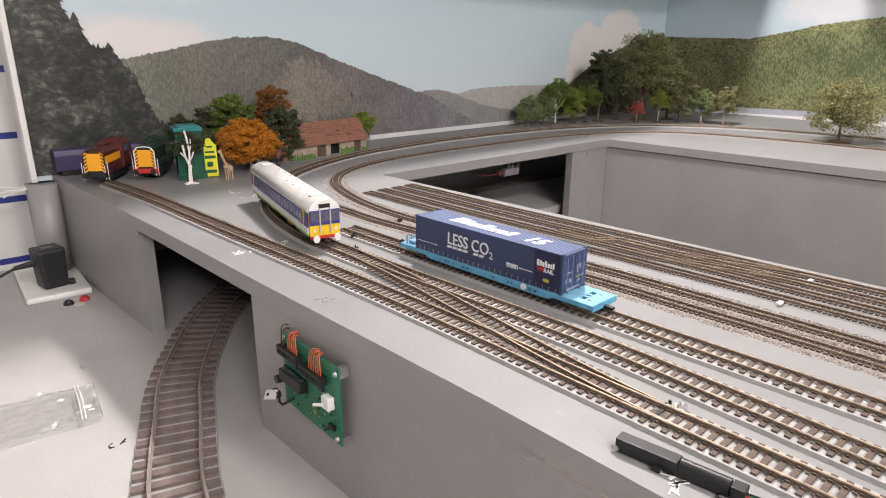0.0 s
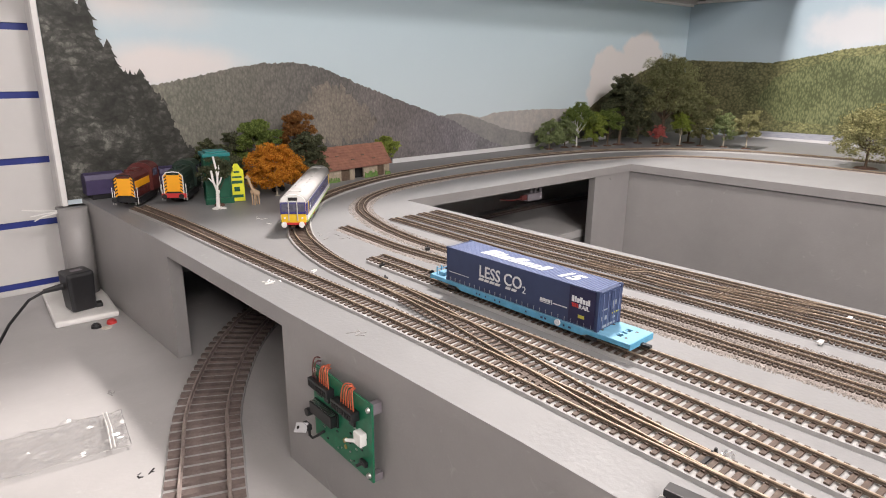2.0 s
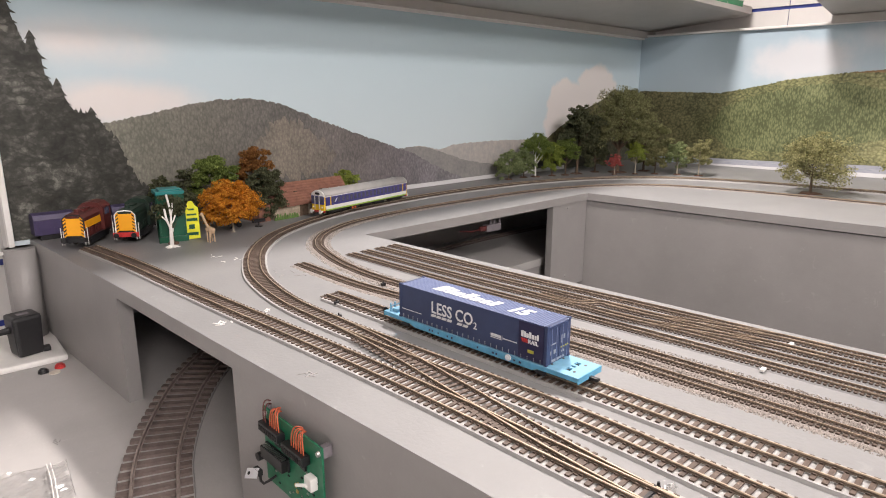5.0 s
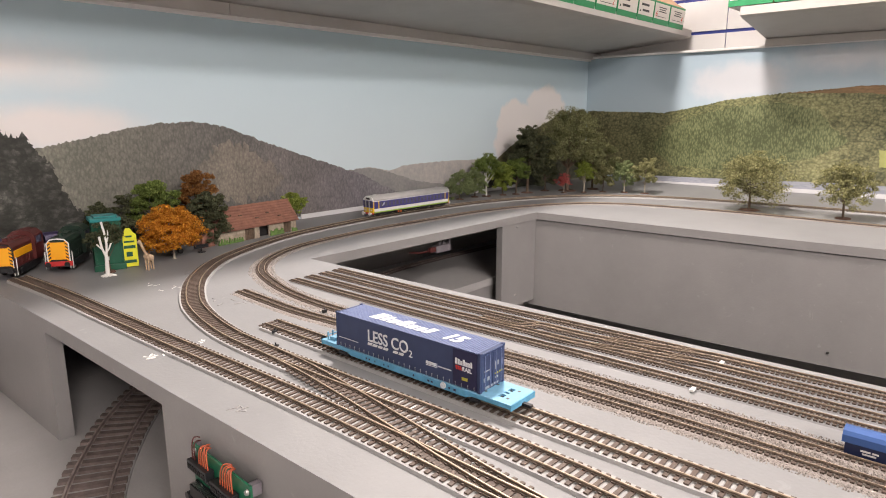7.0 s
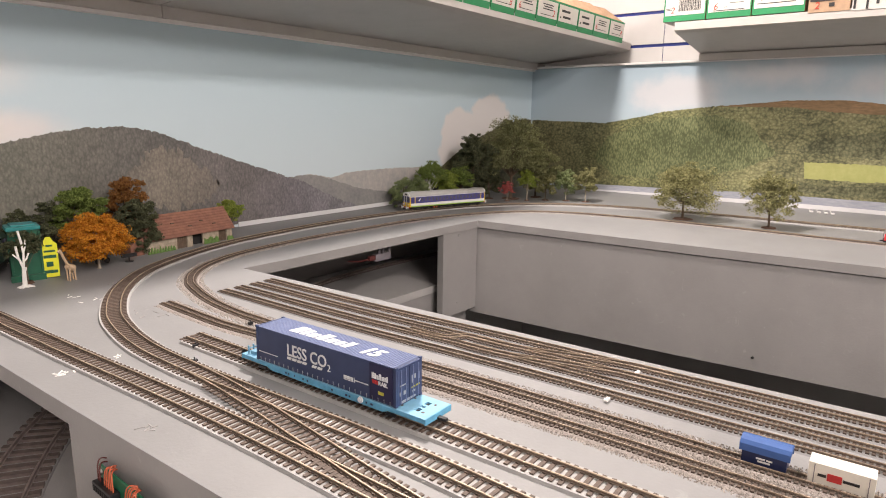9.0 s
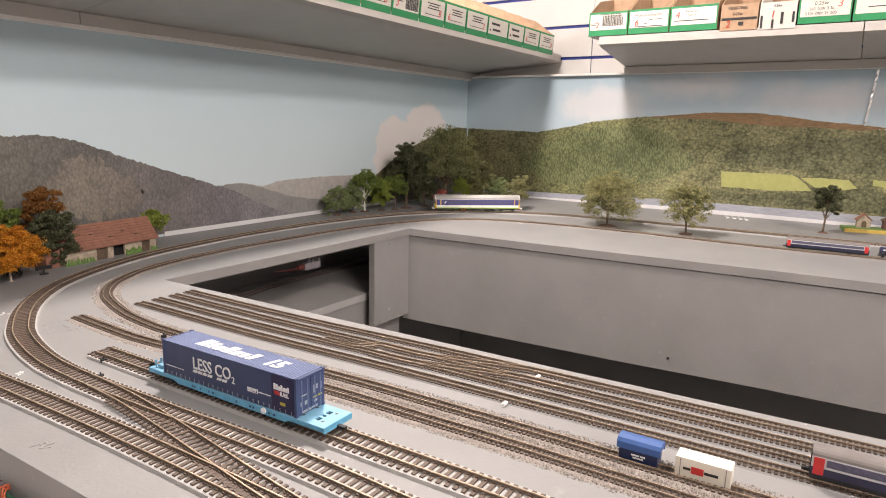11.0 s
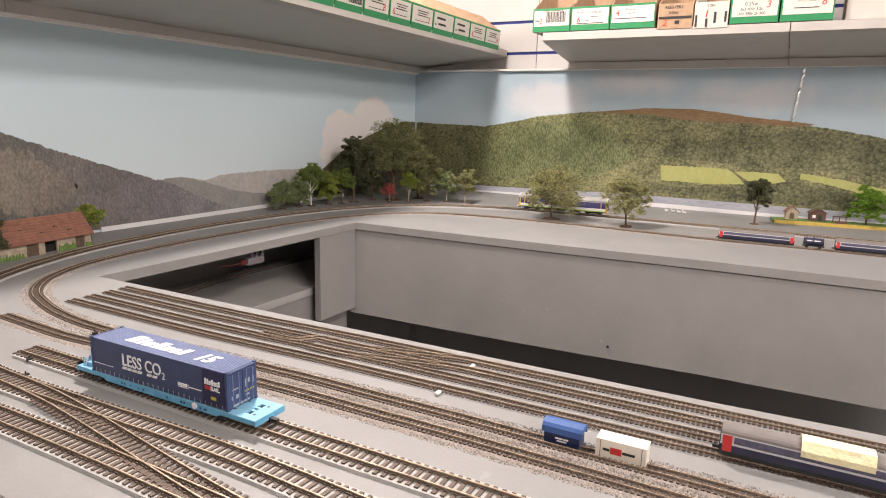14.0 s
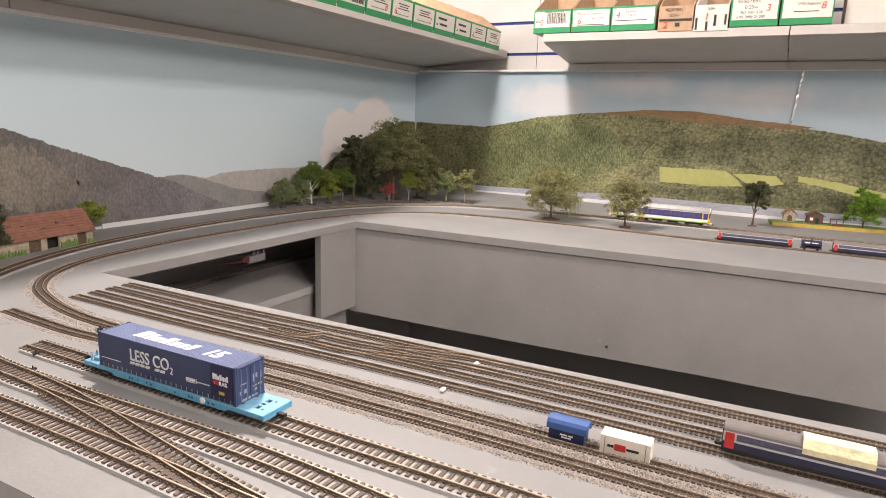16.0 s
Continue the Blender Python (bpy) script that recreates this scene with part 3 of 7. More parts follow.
M_PLANT = canopy_print("print_plantation", [(0.1, (0.08, 0.095, 0.046)), (0.45, (0.18, 0.2, 0.1)), (0.9, (0.31, 0.325, 0.18))], (0.0046, 0.0115), "Y", (0.3, 1.0),
                       [(0.0, (1, 1, 1)), (1.0, (0.95, 0.95, 0.9))], 0.35, 0.7)
M_SCRUB = canopy_print("print_scrub", [(0.1, (0.05, 0.055, 0.03)), (0.45, (0.14, 0.142, 0.08)), (0.9, (0.29, 0.28, 0.165))], (0.0095, 0.0085), "Y", (-0.8, 0.4),
                       [(0.0, (1, 1, 1)), (1.0, (1, 1, 1))], 0.8, 0.6)
ink("plantation", ragged([(0.93, 1.12), (0.88, 1.2), (0.78, 1.235), (0.66, 1.262), (0.53, 1.275), (0.42, 1.25), (0.38, 1.2), (0.33, 1.16), (0.42, 1.11), (0.55, 1.075), (0.7, 1.06), (0.85, 1.06), (0.93, 1.12)], 0.004, 0.008)[:-1], 3, M_PLANT, side_print, "side")
ink("dark_scrub", ragged([(0.28, 1.17), (0.22, 1.21), (0.1, 1.225), (0.0, 1.24), (-0.12, 1.262), (-0.22, 1.255), (-0.4, 1.22), (-0.7, 1.16), (-0.7, 1.12), (-0.4, 1.135), (-0.2, 1.15), (-0.05, 1.15), (0.1, 1.155), (0.28, 1.17)], 0.004, 0.008)[:-1], 3, M_SCRUB, side_print, "side")
ink("dark_scrub", ragged([(0.4, 1.05), (0.3, 1.085), (0.2, 1.07), (0.1, 1.075), (0.0, 1.088), (-0.08, 1.1), (-0.13, 1.118), (-0.17, 1.1), (-0.25, 1.09), (-0.4, 1.07), (-0.8, 1.06), (-0.8, 1.04), (0.0, 1.045), (0.4, 1.05)], 0.003, 0.008)[:-1], 5, M_SCRUB, side_print, "side")
ink("shore_trees", under(ragged([(0.95, 1.045), (0.6, 1.05), (0.4, 1.06), (0.25, 1.085), (0.1, 1.075), (-0.02, 1.085), (-0.12, 1.1), (-0.2, 1.085), (-0.4, 1.06), (-1.6, 1.05)], 0.006, 0.005), 1.03), 4, M_WOOD, side_print, "side")
ink("lake", [(0.95, 1.024), (0.661, 1.029), (0.379, 1.037), (0.028, 1.036), (-0.355, 1.035), (-1.6, 1.035), (-1.6, 1.011), (-0.1, 1.011), (0.2, 1.014), (0.47, 1.013), (0.95, 1.006)], 5, M_LAKE, side_print, "side")
ink("lake_edge", [(0.95, 1.006), (0.47, 1.013), (0.2, 1.014), (-0.1, 1.011), (-1.6, 1.011), (-1.6, 1.0007), (0.95, 1.0007)], 5, M_HAZE, side_print, "side")
bm = bmesh.new()
box(bm, XW - 0.012, XW + 0.003, -1.6, YW - 0.0125, 1.44, 1.447, 0.001)
tagged(part("trim_side_strip", bm, M_WHITE), "thin white strip above the hillside print", "trim", "", "structure")

# ---- track ----
GG = dict(gauge=0.0448, length=0.0735, width=0.0088, pitch=0.0176, high=0.0036, rail_h=0.0055, rail_w=0.0022)
OO = dict(gauge=0.0165, length=0.030, width=0.0033, pitch=0.0072, high=0.0012, rail_h=0.0028, rail_w=0.0011)
NN = dict(gauge=0.0090, length=0.0182, width=0.0027, pitch=0.0044, high=0.0012, rail_h=0.0019, rail_w=0.0007)


def sleeper_mesh(kind, material):
    bm = bmesh.new()
    l, w, h, g = kind["length"], kind["width"], kind["high"], kind["gauge"]
    box(bm, -w / 2, w / 2, -l / 2, l / 2, 0, h)
    for s in (-1, 1):
        for k in (-1, 1):
            y = s * g / 2 + k * kind["rail_w"] * 1.3
            box(bm, -w * 0.32, w * 0.32, y - 0.0006, y + 0.0006, h, h + 0.0011)
    me = bpy.data.meshes.new("sleeper")
    bm.to_mesh(me)
    bm.free()
    me.materials.append(material)
    return me


ME_OO = sleeper_mesh(OO, M_SLEEP)
ME_OO_DARK = sleeper_mesh(OO, M_SLEEP_DARK)


def headings(path):
    for i, p in enumerate(path):
        d = path[min(i + 1, len(path) - 1)] - path[max(i - 1, 0)]
        yield p, math.atan2(d.y, d.x)


def track(pts, kind, z, label, group, mesh=None, bed=None, rail=None, single=True, skip=None, name="model_track"):
    """A length of model track: bed, two rails and its sleepers."""
    t = thing(name, pose(0, 0, 0), label, "model track", group)
    fine = smooth_path(pts, 0.006)
    z0 = z
    if bed:
        w, h, sh, m = bed
        bm = bmesh.new()
        strip(bm, fine, w, z, z + h, sh)
        part("track_bed", bm, m, t, "painted track underlay")
        z0 = z + h
    for s in (-1, 1):
        bm = bmesh.new()
        g, rw, b0 = kind["gauge"] / 2, kind["rail_w"], z0 + kind["high"]
        sweep(bm, fine, s * g, rw * 1.9, b0, b0 + 0.0005)
        sweep(bm, fine, s * g, rw * 0.5, b0 + 0.0005, b0 + kind["rail_h"] - 0.0009)
        for f in bm.faces:
            f.material_index = 1
        sweep(bm, fine, s * g, rw, b0 + kind["rail_h"] - 0.0009, b0 + kind["rail_h"])
        part("rail", bm, [rail or (M_RAIL_FINE if kind is NN else M_RAIL), rail or M_RAIL_WEB], t)
    ties = smooth_path(pts, kind["pitch"])
    if single:
        for p, a in headings(ties):
            if skip and skip(p):
                continue
            o = new("sleeper", mesh or ME_OO)
            o.parent = t
            o.matrix_basis = pose(p.x, p.y, z0 + 0.0001, 0, 0, math.degrees(a) + random.uniform(-0.8, 0.8))
    else:
        bm = bmesh.new()
        for p, a in headings(ties):
            m = pose(p.x, p.y, z0, 0, 0, math.degrees(a) + random.uniform(-1, 1))
            l, w, h = kind["length"], kind["width"], kind["high"]
            box(bm, -w / 2, w / 2, -l / 2, l / 2, 0, h, 0, m)
            for s in (-1, 1):
                box(bm, -w * 0.4, w * 0.4, s * kind["gauge"] / 2 - 0.0013, s * kind["gauge"] / 2 + 0.0013, h, h + 0.0007, 0, m)
        ob = part("tie_strip", bm, M_SLEEP_FINE, t)
        ob["kind"] = "stuff"
    return t


def gravel(pts, width, z, n, label, height=0.0011, size=0.0009):
    """Loose ballast grains scattered along a line."""
    fine = smooth_path(pts, 0.004)
    verts, faces = [], []
    for _ in range(n):
        i = random.randrange(1, len(fine))
        d = (fine[i] - fine[i - 1]).normalized()
        s = Vector((d.y, -d.x, 0))
        u = random.uniform(-1, 1)
        p = fine[i] + s * (u * width / 2) + d * random.uniform(-0.003, 0.003)
        r = size * random.uniform(0.5, 1.2)
        h = z + height * (1 - abs(u) ** 3) * random.uniform(0.3, 1.0)
        k = len(verts)
        a = random.uniform(0, 6.28)
        for j in range(4):
            verts.append((p.x + r * math.cos(a + j * 1.57), p.y + r * math.sin(a + j * 1.57), z - 0.0002))
        verts.append((p.x + random.uniform(-r, r) * 0.3, p.y + random.uniform(-r, r) * 0.3, h + r))
        faces += [(k, k + 1, k + 4), (k + 1, k + 2, k + 4), (k + 2, k + 3, k + 4), (k + 3, k, k + 4)]
    me = bpy.data.meshes.new("ballast")
    me.from_pydata(verts, [], faces)
    me.materials.append(M_BALLAST)
    return tagged(new("ballast", me), label, "ballast", "", "stuff")


BED = (0.034, 0.0028, 0.0007, M_UNDERLAY)
MAIN = [(.336, -.9), (.3385, .0), (.342, .1), (.3445, .2), (.3415, .3), (.3365, .38), (.333, .45), (.3305, .52), (.333, .6), (.347, .68), (.368, .745), (.421, .842), (.493, .923), (.567, .972), (.65, 1.01), (.736, 1.037), (.844, 1.055), (.966, 1.067), (1.09, 1.069), (1.221, 1.061), (1.36, 1.04), (1.5, .995), (1.62, .925), (1.71, .83), (1.765, .73), (1.80, .6), (1.822, .4), (1.833, .2), (1.838, .0), (1.842, -.9)]
FRONT = [(.296, -.9), (.294, .0), (.292, .2), (.291, .3), (.288, .4), (.283, .5), (.276, .62), (.27, .75), (.263, .9), (.25, 1.05)]
STORE = [(.402, -.9), (.399, .0), (.394, .2), (.390, .35), (.384, .592)]
CROSS = [(.293, .06), (.2935, .12), (.297, .18), (.3035, .24), (.3125, .31), (.3215, .38), (.3285, .45), (.331, .52)]
track(FRONT, OO, Z, "front double-rail model line on brown sleepers", "wide-gauge lines", None, BED)
track(MAIN, OO, Z, "main model line that curves round the board", "wide-gauge lines", None, BED)
track(STORE, OO, Z, "short model siding carrying the container wagon", "wide-gauge lines", None, BED)
xt = track(CROSS, OO, Z + 0.0029, "diagonal crossover rails between two model lines", "wide-gauge lines", None, None, None, True, lambda p: p.y < 0.17 or p.y > 0.46, "model_crossover")

# fiddle yard of narrow-gauge lines
for x_far, x_mid, x_near in ((.522, .549, .555), (.549, .577, .583), (.576, .603, .61), (.602, .629, .637)):
    track([(x_near + .027, -.9), (x_near, -.08), (x_mid, .1), (x_mid - .009, .3), (x_far + .0055, .5), (x_far, .742)], NN, Z, "narrow-gauge storage line on dark sleepers", "storage lines", None, (0.019, 0.0012, 0.0012, M_TOP), None, False)
for a, b in (((.5645, .34), (.603, .12)), ((.5905, .34), (.629, .12)), ((.5665, .42), (.594, .3))):
    mid = ((a[0] + b[0]) / 2, (a[1] + b[1]) / 2)
    track([a, (a[0] + .003, a[1] - .05), mid, (b[0] - .003, b[1] + .05), b], NN, Z + 0.0013, "narrow-gauge crossover between storage lines", "storage lines", None, None, None, False, None, "model_crossover")

# ballasted pair and the inner curve
BAL_A = [(.482, -.9), (.468, .1), (.4645, .2), (.461, .3), (.445, .5), (.4345, .6), (.435, .69), (.437, .745)]
BAL_B = [(.512, -.9), (.499, .1), (.496, .2), (.4925, .3), (.479, .48), (.472, .6), (.477, .68), (.492, .751), (.519, .823), (.569, .883), (.643, .927), (.726, .949), (.875, .964), (1.044, .962), (1.2, .955), (1.36, .92), (1.5, .85), (1.58, .75), (1.62, .6), (1.638, .4), (1.637, .2), (1.636, .0), (1.65, -.2), (1.655, -.9)]
track(BAL_A, NN, Z, "short ballasted narrow-gauge siding", "ballasted lines", None, (0.022, 0.001, 0.004, M_BALLAST_BED), None, False)
track(BAL_B, NN, Z, "ballasted narrow-gauge line that curves inside the main line", "ballasted lines", None, (0.021, 0.001, 0.004, M_BALLAST_BED), None, False)
gravel(BAL_A, 0.034, Z, 21000, "fine grey ballast along the siding")
gravel(BAL_B[:22], 0.04, Z, 62000, "fine grey ballast along the inner curve")
gravel([(.495, -.9), (.481, .1), (.478, .2), (.4745, .3), (.462, .5)], 0.064, Z, 32000, "fine grey ballast between the two ballasted lines")

# lower line through the opening
LOW = [(.06, -.4), (.07, .1), (.088, .35), (.115, .47), (.132, .519), (.16, .588), (.184, .648), (.214, .704), (.25, .76), (.286, .81), (.33, .86), (.385, .91), (.41, .93)]
track(LOW, GG, ZL, "large brown-sleepered lower model line through the board opening", "large-gauge lines", sleeper_mesh(GG, M_SLEEP_DARK), (0.0755, 0.002, 0.001, M_UNDERLAY), M_RAIL_DULL)
track([(.64, .98), (.8, 1.045), (.97, 1.09), (1.107, 1.112), (1.3, 1.115), (1.6, 1.1)], OO, 0.8482, "lower model line in the dark under the board", "wide-gauge lines", ME_OO_DARK, None, M_RAIL_DULL)

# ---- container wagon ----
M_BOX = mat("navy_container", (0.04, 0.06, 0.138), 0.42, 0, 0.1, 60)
# roof navy: base colour lightened to imitate a reflected sheen
M_BOX_TOP = mat("sheen_tinted_navy", (0.15, 0.185, 0.315), 0.33, 0, 0.12, 50)
M_PANEL = mat("dark_navy_panel", (0.02, 0.02, 0.07), 0.5, 0, 0.1, 60)
M_CYAN = mat("light_blue_wagon", (0.2, 0.44, 0.62), 0.5, 0, 0.12, 120)
M_CYAN_SIDE = mat("weathered_blue_sill", (0.11, 0.36, 0.56), 0.55, 0, 0.25, 90)
M_MARK = mat("white_marking", (0.72, 0.74, 0.77), 0.6, 0, 0.08, 300)
M_STEEL_STRAP = mat("grey_strap", (0.36, 0.38, 0.42), 0.5, 0.3, 0.15, 200)
M_YEL = mat("yellow_label", (0.45, 0.42, 0.06), 0.5, 0, 0.1, 300)
M_RED = mat("red_marking", (0.5, 0.03, 0.03), 0.5, 0, 0.15, 200)
M_WHEEL = mat("dull_steel_wheel", (0.12, 0.1, 0.09), 0.45, 0.7, 0.2, 200)


def bogie(parent, m, wheelbase, r, width, material=None):
    """Two axles in a side frame; m in the thing's space."""
    b = new("bogie")
    b.parent, b.matrix_basis = parent, m
    bm = bmesh.new()
    for s in (-1, 1):
        box(bm, s * width / 2 - 0.0012, s * width / 2 + 0.0012, -wheelbase * 0.72, wheelbase * 0.72, r * 0.75, r * 1.5, 0.0004)
        for k in (-1, 1):
            box(bm, s * width / 2 - 0.002, s * width / 2 + 0.002, k * wheelbase / 2 - 0.003, k * wheelbase / 2 + 0.003, r * 0.6, r * 1.4, 0.0004)
    box(bm, -width / 2, width / 2, -0.004, 0.004, r * 0.9, r * 1.6)
    part("side_frame", bm, material or M_BLACK, b)
    for k in (-1, 1):
        bm = bmesh.new()
        for s in (-1, 1):
            cyl(bm, (s * 0.0073, k * wheelbase / 2, r), (s * 0.0098, k * wheelbase / 2, r), r, None, 20)
        cyl(bm, (-0.009, k * wheelbase / 2, r), (0.009, k * wheelbase / 2, r), 0.001, None, 8)
        part("wheelset", bm, M_WHEEL, b)
    return b


RAIL_TOP = Z + 0.0028 + OO["high"] + OO["rail_h"]


def container_wagon():
    """Long low flat wagon, its origin on the rails under the deck's middle; the near end points to -y."""
    w = thing("container_flat_wagon", pose(0.3915, 0.357, RAIL_TOP, 0, 0, 1.7), "light blue model flat wagon under a container", "model wagon")
    a, b, hw = -0.117, 0.117, 0.0178
    bm = bmesh.new()
    box(bm, -hw, hw, -0.085, 0.085, 0.0062, 0.0085, 0.0003)
    part("deck", bm, M_CYAN, w)
    for s, nm in ((-1, "near"), (1, "far")):
        bm = bmesh.new()
        y0, y1 = sorted((s * 0.085, s * 0.117))
        # end platform with slots left open
        xs = [-hw, -0.0095, -0.004, -0.0015, 0.0015, 0.004, 0.0095, hw]
        for i in range(7):
            for j, (ya, yb) in enumerate(((y0, y0 + 0.013), (y0 + 0.013, y0 + 0.018), (y0 + 0.018, y1))):
                if j == 1 and i in (1, 3, 5) and s < 0:
                    continue
                box(bm, xs[i], xs[i + 1], ya, yb, 0.0068, 0.0088)
        bmesh.ops.remove_doubles(bm, verts=bm.verts, dist=0.00001)
        part("end_platform", bm, M_CYAN, w)
        bm = bmesh.new()
        box(bm, -hw, hw, s * 0.1172 - 0.0006, s * 0.1172 + 0.0006, 0.0035, 0.0088, 0.0002)
        part("headstock", bm, M_CYAN_SIDE, w)
    for s in (-1, 1):
        bm = bmesh.new()
        sec = [(a, 0.0082), (a, 0.0048), (-0.078, 0.0046), (-0.072, 0.0022), (0.072, 0.0022), (0.078, 0.0046), (b, 0.0048), (b, 0.0082)]
        fr = [bm.verts.new((s * (hw + 0.0001), y, z)) for y, z in sec]
        bk = [bm.verts.new((s * (hw - 0.0012), y, z)) for y, z in sec]
        bm.faces.new(fr)
        bm.faces.new(bk[::-1])
        for i in range(8):
            bm.faces.new((fr[i], bk[i], bk[(i + 1) % 8], fr[(i + 1) % 8]))
        part("side_sill", bm, M_CYAN_SIDE, w, "weathered light blue side sill")
        for y in (-0.083, 0.083):
            bm = bmesh.new()
            box(bm, s * hw - 0.0016, s * hw + 0.0008, y - 0.004, y + 0.006, 0.0016, 0.004, 0.0003)
            part("axle_step", bm, M_BLACK, w)
    for i, y in enumerate((-0.06, -0.054, -0.034, -0.03, -0.012, 0.02, 0.026, 0.038, 0.046, 0.05)):
        bm = bmesh.new()
        ln = random.uniform(0.001, 0.0028)
        box(bm, -hw - 0.0004, -hw - 0.00015, y - ln / 2, y + ln / 2, 0.0045, 0.0062)
        part("stencil_bar", bm, M_PANEL, w)
    bm = bmesh.new()
    cyl(bm, (-hw - 0.0014, -0.0475, 0.0062), (-hw - 0.0002, -0.0475, 0.0062), 0.0029, None, 20)
    cyl(bm, (-hw - 0.0018, -0.0475, 0.0062), (-hw - 0.0014, -0.0475, 0.0062), 0.0011, None, 10)
    part("brake_wheel", bm, M_MARK, w, "white brake hand wheel")
    # far end fittings: brake rail and posts
    bm = bmesh.new()
    for x in (-0.014, -0.008, 0.008, 0.014):
        cyl(bm, (x, 0.111, 0.0085), (x, 0.111, 0.0175), 0.0009, None, 6)
    tube(bm, [(-0.015, 0.111, 0.0145), (0, 0.1105, 0.0145), (0.015, 0.111, 0.0145)], 0.0007)
    box(bm, -0.013, -0.004, 0.102, 0.11, 0.0087, 0.0125, 0.0008)
    box(bm, 0.003, 0.012, 0.104, 0.112, 0.0087, 0.0155, 0.0008)
    part("end_fittings", bm, M_CYAN, w, "light blue end posts and brake boxes")
    bm = bmesh.new()
    for s in (-1, 1):
        cyl(bm, (s * 0.0115, 0.1178, 0.007), (s * 0.0115, 0.122, 0.007), 0.0012, None, 8)
        cyl(bm, (s * 0.0115, 0.122, 0.007), (s * 0.0115, 0.1228, 0.007), 0.003, None, 14)
    part("buffers", bm, M_BLACK, w)
    for s in (-1, 1):
        bogie(w, pose(0, s * 0.097, 0), 0.022, 0.0045, 0.026)
        bm = bmesh.new()
        box(bm, -0.002, 0.002, s * 0.12 - 0.006, s * 0.12 + 0.005, 0.003, 0.0055, 0.0004)
        part("coupling", bm, M_BLACK, w)
    return w


def container():
    c = thing("shipping_container", pose(0.3913, 0.3605, RAIL_TOP + 0.0088, 0, 0, 2.0), "navy blue model shipping container with white lettering", "container")
    hw, hl, h = 0.0172, 0.0895, 0.0352
    bm = bmesh.new()
    box(bm, -hw + 0.0004, hw - 0.0004, -hl + 0.0004, hl - 0.0004, 0.0004, h - 0.0006)
    part("body", bm, M_BOX, c)
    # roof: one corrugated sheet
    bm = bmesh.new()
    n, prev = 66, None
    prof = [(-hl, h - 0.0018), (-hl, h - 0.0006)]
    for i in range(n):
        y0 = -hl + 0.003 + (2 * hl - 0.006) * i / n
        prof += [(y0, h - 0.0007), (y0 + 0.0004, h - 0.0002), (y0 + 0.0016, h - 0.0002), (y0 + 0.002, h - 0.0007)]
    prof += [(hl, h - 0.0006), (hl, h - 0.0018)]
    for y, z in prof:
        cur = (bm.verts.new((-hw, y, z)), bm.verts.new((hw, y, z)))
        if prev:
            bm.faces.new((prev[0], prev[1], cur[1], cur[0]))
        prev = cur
    part("roof", bm, M_BOX_TOP, c, "blue corrugated roof, its colour lightened for sheen")
    for sx in (-1, 1):
        for sy in (-1, 1):
            bm = bmesh.new()
            x, y = sx * (hw - 0.001), sy * (hl - 0.001)
            box(bm, x - 0.0012, x + 0.0012, y - 0.0012, y + 0.0012, 0, h, 0.0003)
            for z in (0.0, h - 0.002):
                box(bm, x - 0.0015, x + 0.0015, y - 0.0015, y + 0.0015, z, z + 0.0022, 0.0003)
            part("corner_post", bm, M_BOX, c)
    bm = bmesh.new()
    box(bm, -hw - 0.0002, -hw + 0.0004, -hl + 0.0035, -0.0605, 0.002, h - 0.0015)
    part("side_panel", bm, M_PANEL, c, "very dark navy square panel")
    # curtain straps with buckles
    for y in np.linspace(-hl + 0.006, hl - 0.006, 26):
        bm = bmesh.new()
        box(bm, -hw - 0.0004, -hw + 0.0002, y - 0.00013, y + 0.00013, 0.001, 0.0042)
        box(bm, -hw - 0.0006, -hw + 0.0002, y - 0.0003, y + 0.0003, 0.0036, 0.0043)
        part("curtain_strap", bm, M_STEEL_STRAP, c)
    side = Matrix(((0, 0, -1, -hw - 0.0003), (-1, 0, 0, 0), (0, 1, 0, 0), (0, 0, 0, 1)))

    def on_side(y, z):
        return Matrix.Translation((0, y, z)) @ side
    glyphs("lettering", "LESS CO", 0.0162, on_side(0.0445, 0.0152) @ Matrix.Diagonal((.89, 1, 1, 1)), M_MARK, c, 0.0002, "LEFT", "", 0.0, 0.0002)
    glyphs("lettering", "2", 0.0095, on_side(-0.0092, 0.0125), M_MARK, c)
    for y0 in (0.0437, 0.0367, 0.0297, 0.0227, 0.0098, 0.0026):
        bm = bmesh.new()
        z0 = 0.0114
        vs = [bm.verts.new((-hw - 0.0007, y0 + a, z)) for a, z in ((0.0008, z0), (-0.0048, z0), (-0.006, z0 + 0.0023), (-0.0004, z0 + 0.0023))]
        ws = [bm.verts.new((-hw, v.co.y, v.co.z)) for v in vs]
        bm.faces.new(vs)
        for k in range(4):
            bm.faces.new((vs[k], ws[k], ws[(k + 1) % 4], vs[(k + 1) % 4]))
        bmesh.ops.recalc_face_normals(bm, faces=bm.faces)
        part("stripe", bm, M_MARK, c, "white dash under the lettering")
    for y0, y1, z0, z1 in ((0.086, 0.0805, 0.0096, 0.0102), (0.0795, 0.0685, 0.0096, 0.0102), (0.0675, 0.0625, 0.0096, 0.0102), (0.0615, 0.058, 0.0096, 0.0102), (-0.030, -0.0325, 0.0118, 0.0145), (-0.033, -0.0353, 0.0118, 0.0145), (-0.0358, -0.038, 0.0118, 0.0145), (-0.0385, -0.0412, 0.0118, 0.0145), (-0.030, -0.0412, 0.0106, 0.0111), (-0.0425, -0.0428, 0.0105, 0.0148), (-0.044, -0.0488, 0.0122, 0.013), (-0.0494, -0.0532, 0.0122, 0.013), (-0.0538, -0.0588, 0.0122, 0.013)):
        bm = bmesh.new()
        box(bm, -hw - 0.0004, -hw + 0.0001, y1, y0, z0, z1)
